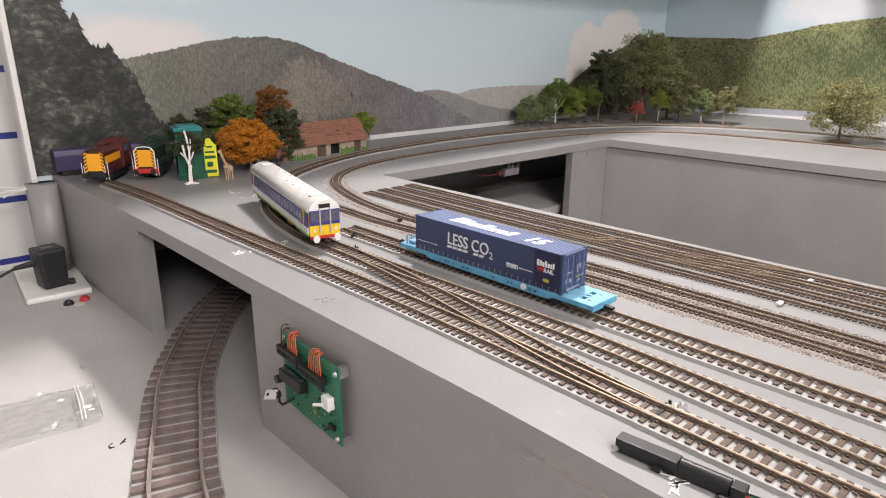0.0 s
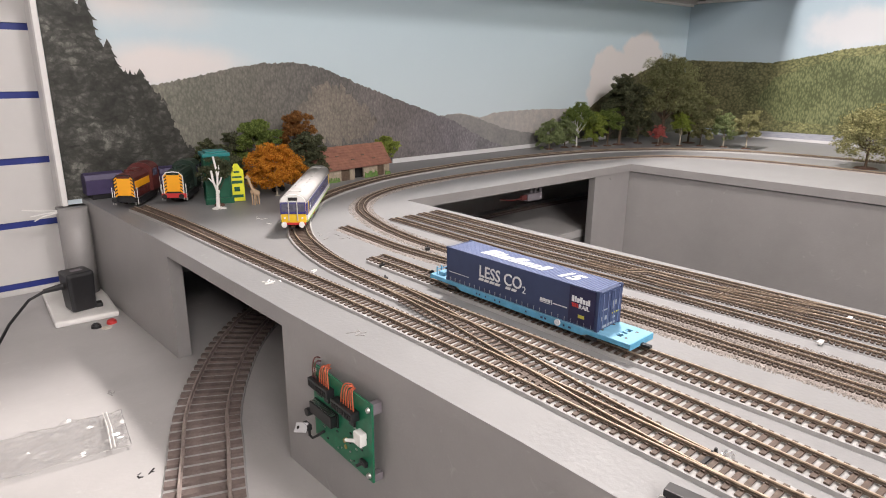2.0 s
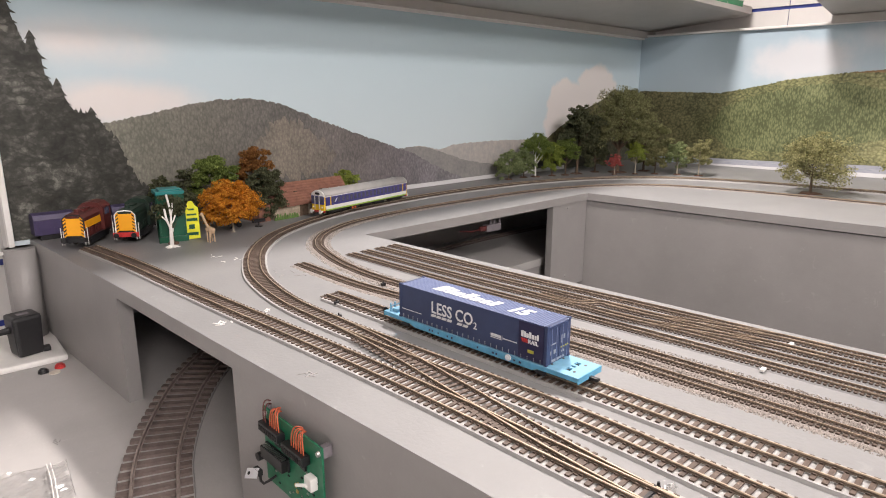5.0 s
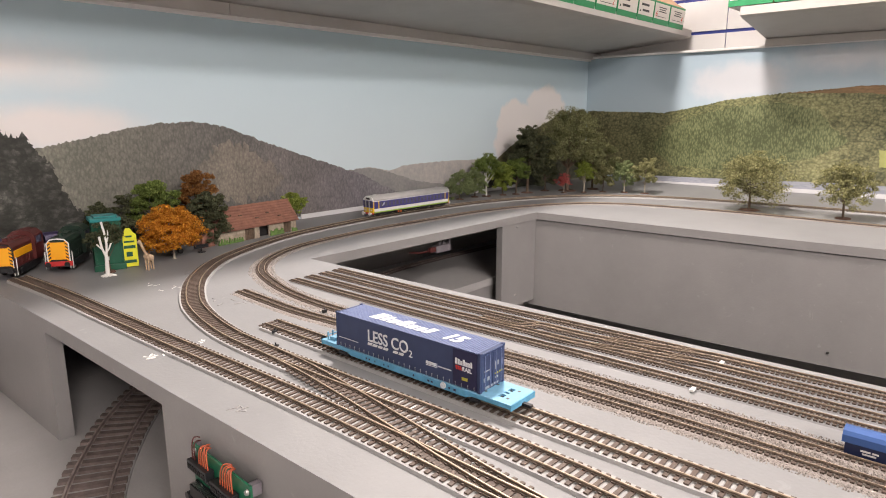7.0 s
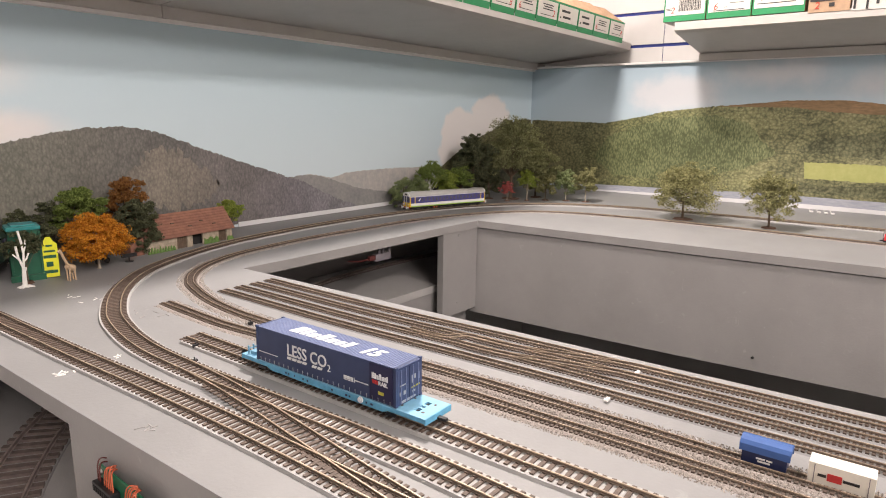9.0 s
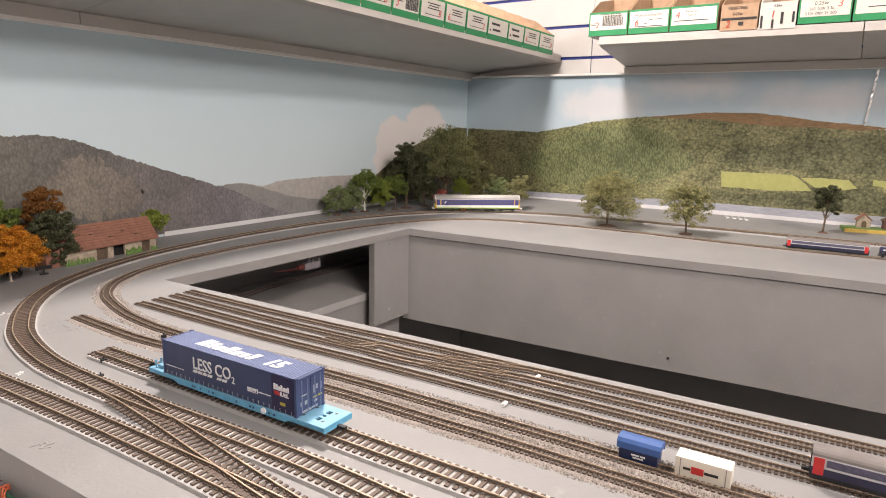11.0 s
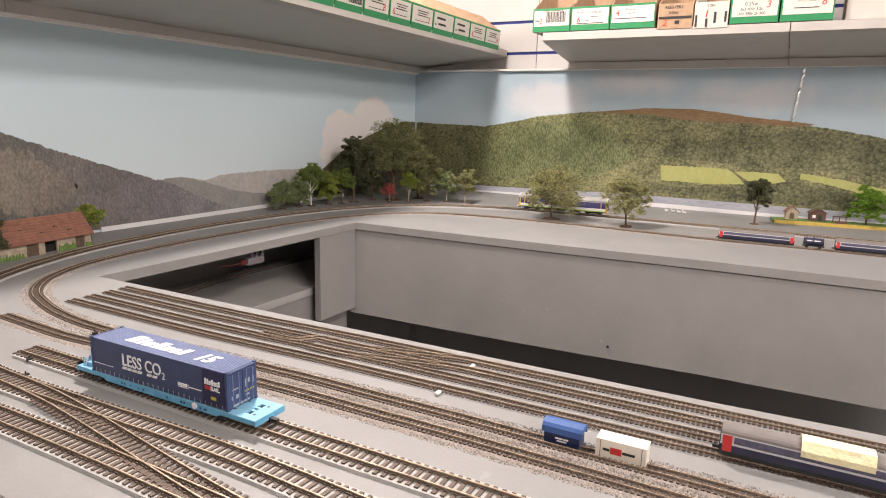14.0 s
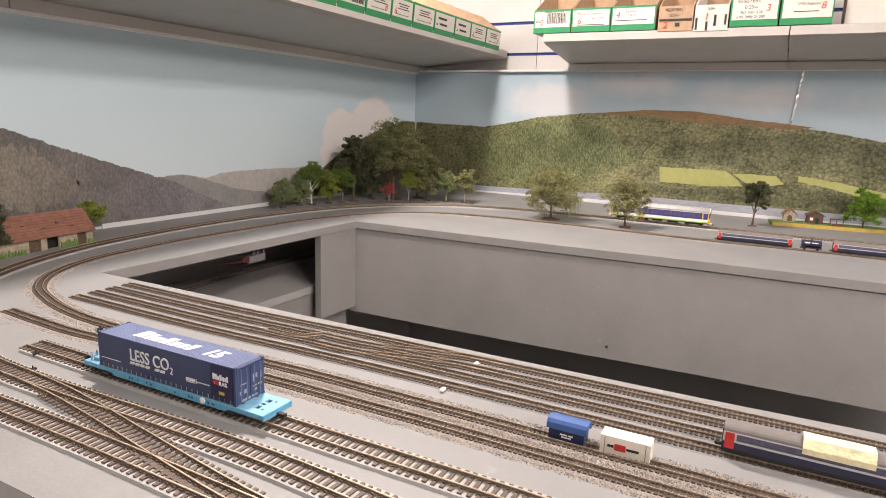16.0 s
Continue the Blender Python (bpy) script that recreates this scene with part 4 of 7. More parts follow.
        part("small_print", bm, M_MARK, c, "white bar of small print")
    y = -0.0632
    for ww, hh in ((0.0024, 0.0054), (0.0018, 0.005), (0.0023, 0.0038), (0.0022, 0.0054), (0.0023, 0.0038), (0.0017, 0.0038), (0.0017, 0.005)):
        bm = bmesh.new()
        box(bm, -hw - 0.0006, -hw + 0.0001, y - ww, y, 0.0205, 0.0205 + hh, 0.0002)
        part("logo_bar", bm, M_MARK, c, "white bar of a company mark")
        y -= ww + 0.0006
    glyphs("lettering", "RAIL", 0.0052, on_side(-0.0705, 0.0158), M_MARK, c, 0.0003, "LEFT", "", 0.0, 0.0001)
    for k in range(3):
        bm = bmesh.new()
        y = -0.0634 - k * 0.0023
        vs = [bm.verts.new((-hw - 0.0006, yy, zz)) for yy, zz in ((y, 0.0194), (y - 0.0015, 0.0194), (y - 0.0026, 0.016), (y - 0.0011, 0.016))]
        ws = [bm.verts.new((-hw, v.co.y, v.co.z)) for v in vs]
        bm.faces.new(vs)
        for q in range(4):
            bm.faces.new((vs[q], ws[q], ws[(q + 1) % 4], vs[(q + 1) % 4]))
        bmesh.ops.recalc_face_normals(bm, faces=bm.faces)
        part("logo_bar", bm, M_RED, c, "red slanting bar")
    bm = bmesh.new()
    box(bm, -hw - 0.0006, -hw + 0.0001, -0.0765, -0.0705, 0.0075, 0.0102)
    part("plate", bm, M_YEL, c, "dull yellow plate")
    # roof mark: white bars and the number
    bm = bmesh.new()
    y = 0.052
    for ww, hh in ((0.012, 0.0165), (0.007, 0.0145), (0.0105, 0.0105), (0.01, 0.016), (0.01, 0.0105), (0.0075, 0.0105), (0.0075, 0.0145)):
        vs = [bm.verts.new((-0.0082 + k * 0.0009, yy, h + 0.0002)) for k, yy in ((0, y - ww), (hh / 0.0009, y - ww - hh * 0.25), (hh / 0.0009, y - hh * 0.25), (0, y))]
        bm.faces.new(vs)
        y -= ww + 0.0018
    bmesh.ops.recalc_face_normals(bm, faces=bm.faces)
    for f in bm.faces:
        if f.normal.z < 0:
            f.normal_flip()
    part("roof_mark", bm, M_MARK, c, "white slanting roof mark")
    rm = Matrix(((0, 1, 0, -0.0082), (-1, 0, 0, -0.038), (0, 0, 1, h + 0.0001), (0, 0, 0, 1)))
    glyphs("roof_number", "15", 0.021, rm, M_MARK, c, 0.0002, "LEFT", "", 0.25, 0.0009)
    # doors on the near end
    for s in (-1, 1):
        bm = bmesh.new()
        box(bm, min(s * 0.0004, s * 0.0158), max(s * 0.0004, s * 0.0158), -hl - 0.0005, -hl + 0.0006, 0.002, h - 0.003, 0.0003)
        d = part("door", bm, M_BOX, c)
        for k in (0.0045, 0.0115):
            bm = bmesh.new()
            cyl(bm, (s * k, -hl - 0.0009, 0.0022), (s * k, -hl - 0.0009, h - 0.0032), 0.00045, None, 6)
            part("lock_rod", bm, M_BOX_TOP, d)
    for x0, x1, z0, z1, m in ((-0.013, -0.011, 0.009, 0.0125, M_MARK), (-0.008, -0.005, 0.009, 0.0125, M_MARK), (-0.0125, -0.004, 0.0175, 0.0185, M_MARK), (0.003, 0.0052, 0.016, 0.023, M_MARK), (0.0062, 0.0084, 0.019, 0.023, M_MARK), (0.0115, 0.0138, 0.017, 0.023, M_BOX_TOP), (0.0025, 0.0075, 0.0115, 0.0125, M_YEL), (0.0035, 0.0075, 0.0075, 0.0092, M_MARK), (0.009, 0.0135, 0.0115, 0.0128, M_YEL), (-0.011, -0.004, 0.002, 0.0042, M_MARK), (-0.003, 0.0, 0.002, 0.0042, M_MARK), (0.001, 0.008, 0.0025, 0.0042, M_MARK)):
        bm = bmesh.new()
        box(bm, x0, x1, -hl - 0.0008, -hl + 0.0004, z0, z1)
        part("door_print", bm, M_STEEL_STRAP if m is M_MARK else m, c)
    return c


container_wagon()
container()

# ---- railcar ----
M_CREAM = mat("white_body", (0.74, 0.74, 0.72), 0.4, 0, 0.05, 100)
M_NAVY = mat("purple_blue_body", (0.045, 0.04, 0.2), 0.4, 0, 0.1, 100)
M_GLASS = mat("dark_window", (0.1, 0.1, 0.15), 0.1, 0, 0.3, 200)
M_LIME = mat("lime_band", (0.3, 0.5, 0.06), 0.4, 0, 0.1, 100)
M_CAB = mat("yellow_cab_end", (0.8, 0.53, 0.025), 0.4, 0, 0.06, 100)
M_ROOF = mat("grey_white_roof", (0.47, 0.46, 0.45), 0.5, 0, 0.08, 70)


def railcar():
    """Single diesel railcar; origin on the rails at its middle, cab end to -y."""
    c = thing("diesel_railcar", pose(0, 0, 0), "white and purple-blue model diesel railcar with yellow cab ends", "model train")
    hw, hl = 0.0182, 0.1295
    z0, zl, zb, zc = 0.0085, 0.0128, 0.0175, 0.0352

    def side_band(name, za, zb_, m, inset=0.0):
        bm = bmesh.new()
        box(bm, -hw + inset, hw - inset, -hl + 0.004, hl - 0.004, za, zb_, 0.0003)
        return part(name, bm, m, c)
    side_band("solebar", 0.007, z0, M_BLACK, 0.002)
    side_band("lime_band", z0, 0.0108, M_LIME)
    side_band("white_band", 0.0108, 0.0172, M_CREAM)
    side_band("window_band", 0.0172, 0.0322, M_NAVY)
    side_band("cantrail", 0.0322, 0.0338, M_CREAM)
    bm = bmesh.new()
    sec = [(hw * 1.0 * math.cos(a), 0.0335 + 0.0105 * math.sin(a) ** 0.8) for a in np.linspace(0.0, math.pi, 15)]
    loft(bm, sec, -hl + 0.002, hl - 0.002)
    for f in bm.faces:
        f.smooth = len(f.verts) == 4
    part("roof", bm, M_ROOF, c, "pale grey curved roof")
    for s in (-1, 1):
        for k, y in enumerate((-0.11, -0.104, -0.09, -0.078, -0.066, -0.054, -0.042, -0.03, -0.018, -0.006, 0.006, 0.018, 0.03, 0.042, 0.054, 0.066, 0.078, 0.09, 0.104)):
            if k == 0:
                continue
            bm = bmesh.new()
            box(bm, s * hw - 0.0004, s * hw + 0.0004, y - 0.0038, y + 0.0038, 0.0205, 0.0302, 0.0003)
            part("window", bm, M_GLASS, c)
        for y in (-0.113, 0.113):
            bm = bmesh.new()
            box(bm, s * hw - 0.0004, s * hw + 0.0005, y - 0.0012, y + 0.0012, 0.0172, 0.0322, 0.0002)
            part("cab_door", bm, M_CAB, c, "yellow edged cab door")
        bm = bmesh.new()
        vs = [bm.verts.new((s * (hw + 0.0005), y, z)) for y, z in ((-0.1, 0.0215), (-0.094, 0.0285), (-0.097, 0.0285), (-0.103, 0.0225))]
        bm.faces.new(vs)
        bmesh.ops.solidify(bm, geom=bm.faces[:], thickness=0.0003)
        part("side_mark", bm, M_MARK, c, "white slanting mark")
    for e in (-1, 1):
        y = e * hl
        bm = bmesh.new()
        box(bm, -hw + 0.0015, hw - 0.0015, min(y, y - e * 0.005), max(y, y - e * 0.005), z0, 0.0345, 0.0012)
        nose = part("cab_end", bm, M_CAB, c)
        bm = bmesh.new()
        sec = [((hw - 0.001) * math.cos(a), 0.0325 + 0.0112 * math.sin(a) ** 0.8) for a in np.linspace(0.0, math.pi, 13)]
        loft(bm, sec, *sorted((y + e * 0.0006, y - e * 0.012)))
        part("roof_dome", bm, M_CREAM, c, "white domed cab roof end")
        bm = bmesh.new()
        ya, yb = sorted((y + e * 0.0009, y - e * 0.001))
        box(bm, -0.0062, 0.0062, *sorted((y + e * 0.0013, y - e * 0.001)), 0.0362, 0.0402, 0.0004)
        part("destination_box", bm, M_BLACK, nose, "black headcode box")
        bm = bmesh.new()
        box(bm, -hw + 0.0014, hw - 0.0014, ya, yb, 0.0195, 0.0343, 0.0005)
        part("cab_window_band", bm, M_NAVY, nose)
        for x0, x1 in ((-0.0155, -0.0062), (-0.0052, 0.0052), (0.0062, 0.0155)):
            bm = bmesh.new()
            box(bm, x0, x1, *sorted((y + e * 0.0014, y)), 0.0225, 0.0328, 0.0005)
            part("cab_window", bm, M_GLASS, nose)
        for x in (-0.0057, 0.0057):
            bm = bmesh.new()
            tube(bm, [(x * 1.05, y + e * 0.0024, 0.0118), (x, y + e * 0.0024, 0.02), (x, y + e * 0.0022, 0.0365)], 0.0008)
            part("exhaust_pipe", bm, M_ROOF, nose)
        for x in (-0.0118, 0.0118):
            bm = bmesh.new()
            cyl(bm, (x, y, 0.0145), (x, y + e * 0.0016, 0.0145), 0.0013, None, 10)
            part("lamp", bm, M_WHITE, nose)
            bm = bmesh.new()
            cyl(bm, (x, y, 0.0075), (x, y + e * 0.006, 0.0075), 0.0016, None, 8)
            cyl(bm, (x, y + e * 0.006, 0.0075), (x, y + e * 0.0072, 0.0075), 0.0037, None, 18)
            part("buffer", bm, M_WHITE, nose, "white round buffer")
        bm = bmesh.new()
        box(bm, -hw + 0.002, hw - 0.002, *sorted((y + e * 0.0004, y - e * 0.003)), 0.0058, 0.0088, 0.0004)
        part("buffer_beam", bm, M_RED, nose, "red buffer beam")
        bm = bmesh.new()
        box(bm, -0.0025, 0.0025, *sorted((y, y + e * 0.011)), 0.0035, 0.0055, 0.0005)
        part("coupling", bm, M_BLACK, nose)
        bogie(c, pose(0, e * 0.092, 0), 0.034, 0.0062, 0.027)
    for y0, y1, hw2, zlow in ((-0.055, -0.028, 0.0145, 0.0025), (-0.018, 0.01, 0.0135, 0.0032), (0.022, 0.052, 0.0145, 0.0028)):
        bm = bmesh.new()
        box(bm, -hw2, hw2, y0, y1, zlow, 0.0072, 0.0008)
        part("underfloor_box", bm, M_BLACK, c)
    bm = bmesh.new()
    box(bm, -0.0155, 0.0155, -0.05, -0.046, 0.0025, 0.007, 0.0004)
    box(bm, -0.0155, 0.0155, -0.042, -0.038, 0.0025, 0.007, 0.0004)
    part("orange_tank", bm, mat("orange_fitting", (0.6, 0.12, 0.03), 0.5), c, "orange underfloor fitting")
    for y in np.linspace(-0.09, 0.09, 8):
        for s in (-1, 1):
            bm = bmesh.new()
            cyl(bm, (s * 0.006, y, 0.042), (s * 0.006, y, 0.0443), 0.0011, None, 8)
            part("roof_vent", bm, M_ROOF, c)
    for y in (-0.105, 0.105):
        bm = bmesh.new()
        box(bm, -0.008, 0.008, y - 0.004, y + 0.004, 0.0425, 0.0446, 0.0006)
        part("roof_hatch", bm, M_ROOF, c)
    return c


CAR = railcar()
# the body stands a little taller over its bogies
for o in CAR.children_recursive:
    if o.type == "MESH" and not o.name.startswith(("wheel", "axle", "bogie", "side_frame", "frame")):
        for v in o.data.vertices:
            v.co.z = v.co.z * 1.11 + 0.0008
CAR_AT = [(0, 1.442), (0.5, 1.49), (1.5, 1.6), (2.5, 1.712), (3.5, 1.832), (4.75, 2.008), (6, 2.195), (7, 2.365), (8, 2.528),
          (9, 2.695), (10.5, 2.938), (12, 3.178), (13, 3.322), (14, 3.446), (15, 3.592), (16, 3.724)]


def motions():
    line = smooth_path(MAIN, 0.004)

    def on_line(s):
        i = max(0, min(len(line) - 2, int(s / 0.004)))
        return line[i] + (line[i + 1] - line[i]) * (s / 0.004 - i)
    ts = np.arange(0, 16.01, 0.5)
    at = np.interp(ts, [a for a, b in CAR_AT], [b for a, b in CAR_AT])
    at = np.convolve(np.pad(at, 1, "reflect", reflect_type="odd"), [0.25, 0.5, 0.25], "valid")
    rows = []
    for t, s in zip(ts, at):
        p, q = on_line(s + 0.131 - 0.092), on_line(s + 0.131 + 0.092)
        d, m = q - p, (p + q) / 2
        rows.append((float(t), pose(m.x, m.y, RAIL_TOP, 0, 0, math.degrees(math.atan2(d.y, d.x)) - 90)))
    walk(CAR, rows)

# ---- trees ----
M_BARK = mat("brown_bark", (0.11, 0.075, 0.05), 0.85, 0, 0.3, 150)
M_BARK_PALE = mat("pale_trunk", (0.42, 0.37, 0.3), 0.8, 0, 0.2, 150)
M_BASE = mat("brown_tree_base", (0.12, 0.065, 0.045), 0.8, 0, 0.25, 150)
M_BONE = mat("bare_white_plastic", (0.78, 0.76, 0.73), 0.5, 0, 0.05, 100)
LEAF = {
    "orange": island_mat("orange_leaves", (0.4, 0.13, 0.015), (0.82, 0.4, 0.05), 0.8, 0.4),
    "rust": island_mat("rust_leaves", (0.17, 0.075, 0.026), (0.42, 0.2, 0.065), 0.8, 0.4),
    "green": island_mat("green_leaves", (0.085, 0.125, 0.03), (0.29, 0.37, 0.1), 0.8, 0.4),
    "dark": island_mat("dark_green_leaves", (0.05, 0.058, 0.034), (0.17, 0.18, 0.1), 0.8, 0.4),
    "lime": island_mat("lime_leaves", (0.17, 0.23, 0.04), (0.42, 0.48, 0.11), 0.8, 0.4),
    "wood": island_mat("deep_olive_leaves", (0.12, 0.13, 0.06), (0.4, 0.4, 0.2), 0.8, 0.4),
    "olive": island_mat("olive_leaves", (0.12, 0.125, 0.055), (0.44, 0.42, 0.21), 0.8, 0.4),
    "mint": island_mat("mid_green_leaves", (0.14, 0.185, 0.085), (0.4, 0.46, 0.22), 0.8, 0.4),
    "red": island_mat("red_leaves", (0.35, 0.06, 0.06), (0.75, 0.24, 0.22), 0.8, 0.4),
    "bright": island_mat("bright_green_leaves", (0.07, 0.16, 0.015), (0.26, 0.42, 0.06), 0.8, 0.4),
}


def model_tree(x, y, h, w, leaf, label, trunk=None, base=True, bare=0.3, leaves=1500, size=0.0035, blobs=9, droop=0.0, seed=0, z=Z):
    """Tapered trunk, forked limbs and a crown of small separate leaf flakes."""
    leaves, size = int(leaves * 4.2), size * 0.54
    rnd = random.Random(seed + int(x * 1000) * 7 + int(y * 1000))
    t = thing("model_tree", pose(x, y, z, 0, 0, rnd.uniform(0, 360)), label, "model tree", "model trees")
    bm = bmesh.new()
    r0 = max(0.0013, h * 0.022)
    lean = Vector((rnd.uniform(-.04, .04) * h, rnd.uniform(-.04, .04) * h, 0))
    tip = Vector((0, 0, h * 0.75)) + lean
    cyl(bm, (0, 0, 0), tip * 0.45, r0, r0 * 0.7, 8)
    cyl(bm, tip * 0.44, tip, r0 * 0.7, r0 * 0.25, 7)
    for k in range(6):
        cyl(bm, (0, 0, 0.0002), (math.cos(k * 1.05) * r0 * 2.4, math.sin(k * 1.05) * r0 * 2.4, 0), r0 * 0.6, r0 * 0.2, 5)
    centres = []
    for k in range(blobs):
        a = k * 2.4 + rnd.uniform(-.4, .4)
        f = (k + 0.5) / blobs
        zz = h * (bare + (1 - bare) * (0.12 + 0.75 * f))
        prof = math.sin(math.pi * min(0.98, 0.22 + 0.72 * f)) ** 0.8
        rr = w / 2 * 0.66 * prof * rnd.uniform(0.7, 1.1)
        c = Vector((math.cos(a) * rr, math.sin(a) * rr, zz)) + lean * f
        centres.append((c, w * rnd.uniform(0.17, 0.26)))
        s = tip * min(1, max(0.35, f * 0.8))
        cyl(bm, s, s + (c - s) * 0.85, r0 * 0.35, r0 * 0.12, 5)
    centres.append((Vector((0, 0, h * (bare + (1 - bare) * 0.55))) + lean * .5, w * 0.28))
    part("trunk", bm, trunk or M_BARK, t)
    # sprays of foliage on every limb, with gaps between them
    sprays = []
    for c, r in centres:
        for _ in range(11):
            d = Vector((rnd.gauss(0, 1), rnd.gauss(0, 1), rnd.gauss(0, 1))).normalized()
            q = c + Vector((d.x, d.y, d.z * 0.75)) * r * rnd.uniform(0.35, 1.0)
            sprays.append((q, r * rnd.uniform(0.28, 0.5)))
    verts, faces = [], []
    for i in range(leaves):
        c, r = sprays[rnd.randrange(len(sprays))]
        d = Vector((rnd.gauss(0, 1), rnd.gauss(0, 1), rnd.gauss(0, 1))).normalized()
        p = c + Vector((d.x, d.y, d.z * 0.62)) * r * (rnd.random() ** 0.4)
        p.z -= droop * (p.xy.length / (w / 2)) ** 2 * h
        p.z = min(max(p.z, 0.003), h)
        n = (d + Vector((rnd.gauss(0, .6), rnd.gauss(0, .6), rnd.gauss(0, .6) + 0.3))).normalized()
        u = n.orthogonal().normalized()
        v = n.cross(u)
        a = rnd.uniform(0, 6.28)
        u, v = u * math.cos(a) + v * math.sin(a), v * math.cos(a) - u * math.sin(a)
        sz = size * rnd.uniform(0.5, 1.3)
        k = len(verts)
        verts += [p - u * sz, p + v * sz * 0.6 - n * sz * 0.3, p + u * sz, p - v * sz * 0.6 - n * sz * 0.3]
        faces += [(k, k + 1, k + 2), (k, k + 2, k + 3)]
    me = bpy.data.meshes.new("crown")
    me.from_pydata([tuple(v) for v in verts], [], faces)
    me.materials.append(LEAF[leaf])
    cr = new("crown", me)
    cr.parent = t
    if base:
        bm = bmesh.new()
        cyl(bm, (0, 0, 0), (0, 0, 0.0028), max(0.009, w * 0.13), max(0.007, w * 0.1), 12)
        for v in bm.verts:
            v.co.x *= rnd.uniform(0.85, 1.2)
            v.co.y *= rnd.uniform(0.85, 1.2)
        part("base", bm, M_BASE, t, "brown plastic tree base")
    return t


# by the sheds
model_tree(.471, 1.016, .09, .118, "orange", "orange autumn model tree with a pale trunk", M_BARK_PALE, False, .24, 5200, .0034, 22, .08)
model_tree(.495, 1.13, .134, .1, "green", "green model tree behind the orange tree", None, False, .3, 3400, .004)
model_tree(.58, 1.14, .142, .094, "rust", "rust-brown autumn model tree", None, False, .32, 3400, .004)
model_tree(.573, 1.078, .108, .088, "dark", "dark green model tree beside the sheds", None, False, .05, 4200, .004, 16)
model_tree(.45, 1.15, .11, .07, "dark", "dark green model tree against the backdrop", None, False, .2, 1500, .004)
model_tree(.40, 1.15, .1, .06, "dark", "dark green model tree behind the kiosk", None, False, .2, 1200, .004)
model_tree(.36, 1.0, .078, .062, "dark", "dark model tree beside the green kiosk", None, True, .55, 900, .0032)
model_tree(.794, 1.126, .074, .066, "lime", "lime green model tree at the end of the sheds", None, False, .45, 1300, .0035)
# the wooded corner
model_tree(1.37, 1.14, .088, .095, "mint", "mid-green drooping model tree", None, True, .12, 2200, .004, 9, .15)
model_tree(1.439, 1.14, .088, .09, "mint", "mid-green drooping model tree with a brown base", None, True, .12, 2200, .004, 9, .15)
model_tree(1.477, 1.126, .128, .115, "green", "leafy model tree on a bare white trunk", M_BONE, True, .42, 2400, .004)
model_tree(1.532, 1.106, .1, .088, "lime", "yellow-green model tree in the wooded corner", None, True, .2, 2000, .004, 9, .12)
model_tree(1.575, 1.088, .114, .092, "green", "ragged green model tree in the wooded corner", None, True, .4, 1700, .004)
model_tree(1.63, 1.085, .21, .145, "dark", "tall dark green model tree in the corner", None, True, .3, 4200, .005, 18)
model_tree(1.76, 1.02, .265, .235, "wood", "largest olive-green model tree in the corner", None, True, .34, 5200, .0052, 26)
model_tree(1.71, 1.07, .12, .11, "dark", "dark model bush under the tall trees", None, True, .1, 4000, .005)
model_tree(1.85, .98, .17, .16, "wood", "dark model bush beside the tall trees", None, True, .1, 5000, .0055)
model_tree(1.70, .995, .062, .05, "red", "small red-leaved model tree", M_BARK_PALE, True, .3, 700, .003)
model_tree(1.752, .955, .1, .068, "lime", "lime green model tree on a thick grey trunk", M_BARK_PALE, True, .5, 900, .0038, 9, .1)
model_tree(1.80, .915, .09, .09, "olive", "low olive model tree at the wood's edge", None, True, .2, 1700, .004)
model_tree(1.835, .86, .1, .095, "mint", "pale green model tree at the wood's edge", M_BARK_PALE, True, .25, 1800, .004)
model_tree(1.85, .80, .11, .1, "olive", "grey-green model tree with two trunks", M_BARK_PALE, True, .25, 1900, .004)
# the lake side
model_tree(1.705, .453, .15, .2, "olive", "broad olive-green model tree beside the line", M_BARK, True, .2, 3100, .0048, 26, .05)
model_tree(1.705, .246, .135, .14, "olive", "olive-green model tree with a slim trunk", None, True, .26, 1800, .0048, 18, .05)
model_tree(1.985, -.046, .135, .09, "dark", "dark green umbrella-shaped model tree", None, True, .38, 1600, .0045)
model_tree(2.115, -.318, .12, .135, "bright", "bright green model tree behind the halt", None, True, .15, 1800, .0045)
model_tree(2.1, -.55, .12, .12, "green", "green model tree farther along the lake", None, True, .2, 1200, .0045)


def bare_tree():
    t = thing("bare_model_tree", pose(.348, .977, Z), "bare white plastic model tree on a white base", "model tree")
    bm = bmesh.new()
    cyl(bm, (0, 0, 0), (0.001, 0, 0.03), 0.0034, 0.0026, 9)
    for pts, r in (([(0.001, 0, 0.028), (-0.004, 0.001, 0.045), (-0.006, 0.001, 0.062)], 0.0017), ([(0.001, 0, 0.028), (0.003, 0, 0.05), (0.002, 0.001, 0.066), (-0.001, 0.001, 0.084)], 0.0016),
                   ([(0.0, 0, 0.035), (0.006, 0, 0.042), (0.0095, 0, 0.05)], 0.0012), ([(-0.002, 0, 0.04), (-0.008, 0, 0.047), (-0.011, 0, 0.051)], 0.001), ([(0.003, 0, 0.05), (0.006, 0, 0.06), (0.0065, 0, 0.07)], 0.001),
                   ([(0, 0, 0.022), (0.003, -0.001, 0.026), (0.0032, -0.001, 0.03)], 0.0016)):
        tube(bm, pts, r)
    part("trunk", bm, M_BONE, t)
    bm = bmesh.new()
    for k in range(9):
        a = k * 0.7
        cyl(bm, (0, 0, 0.0016), (math.cos(a) * random.uniform(.008, .015), math.sin(a) * random.uniform(.006, .012), 0.0006), 0.0028, 0.0012, 6)
    part("base", bm, M_BONE, t)


bare_tree()

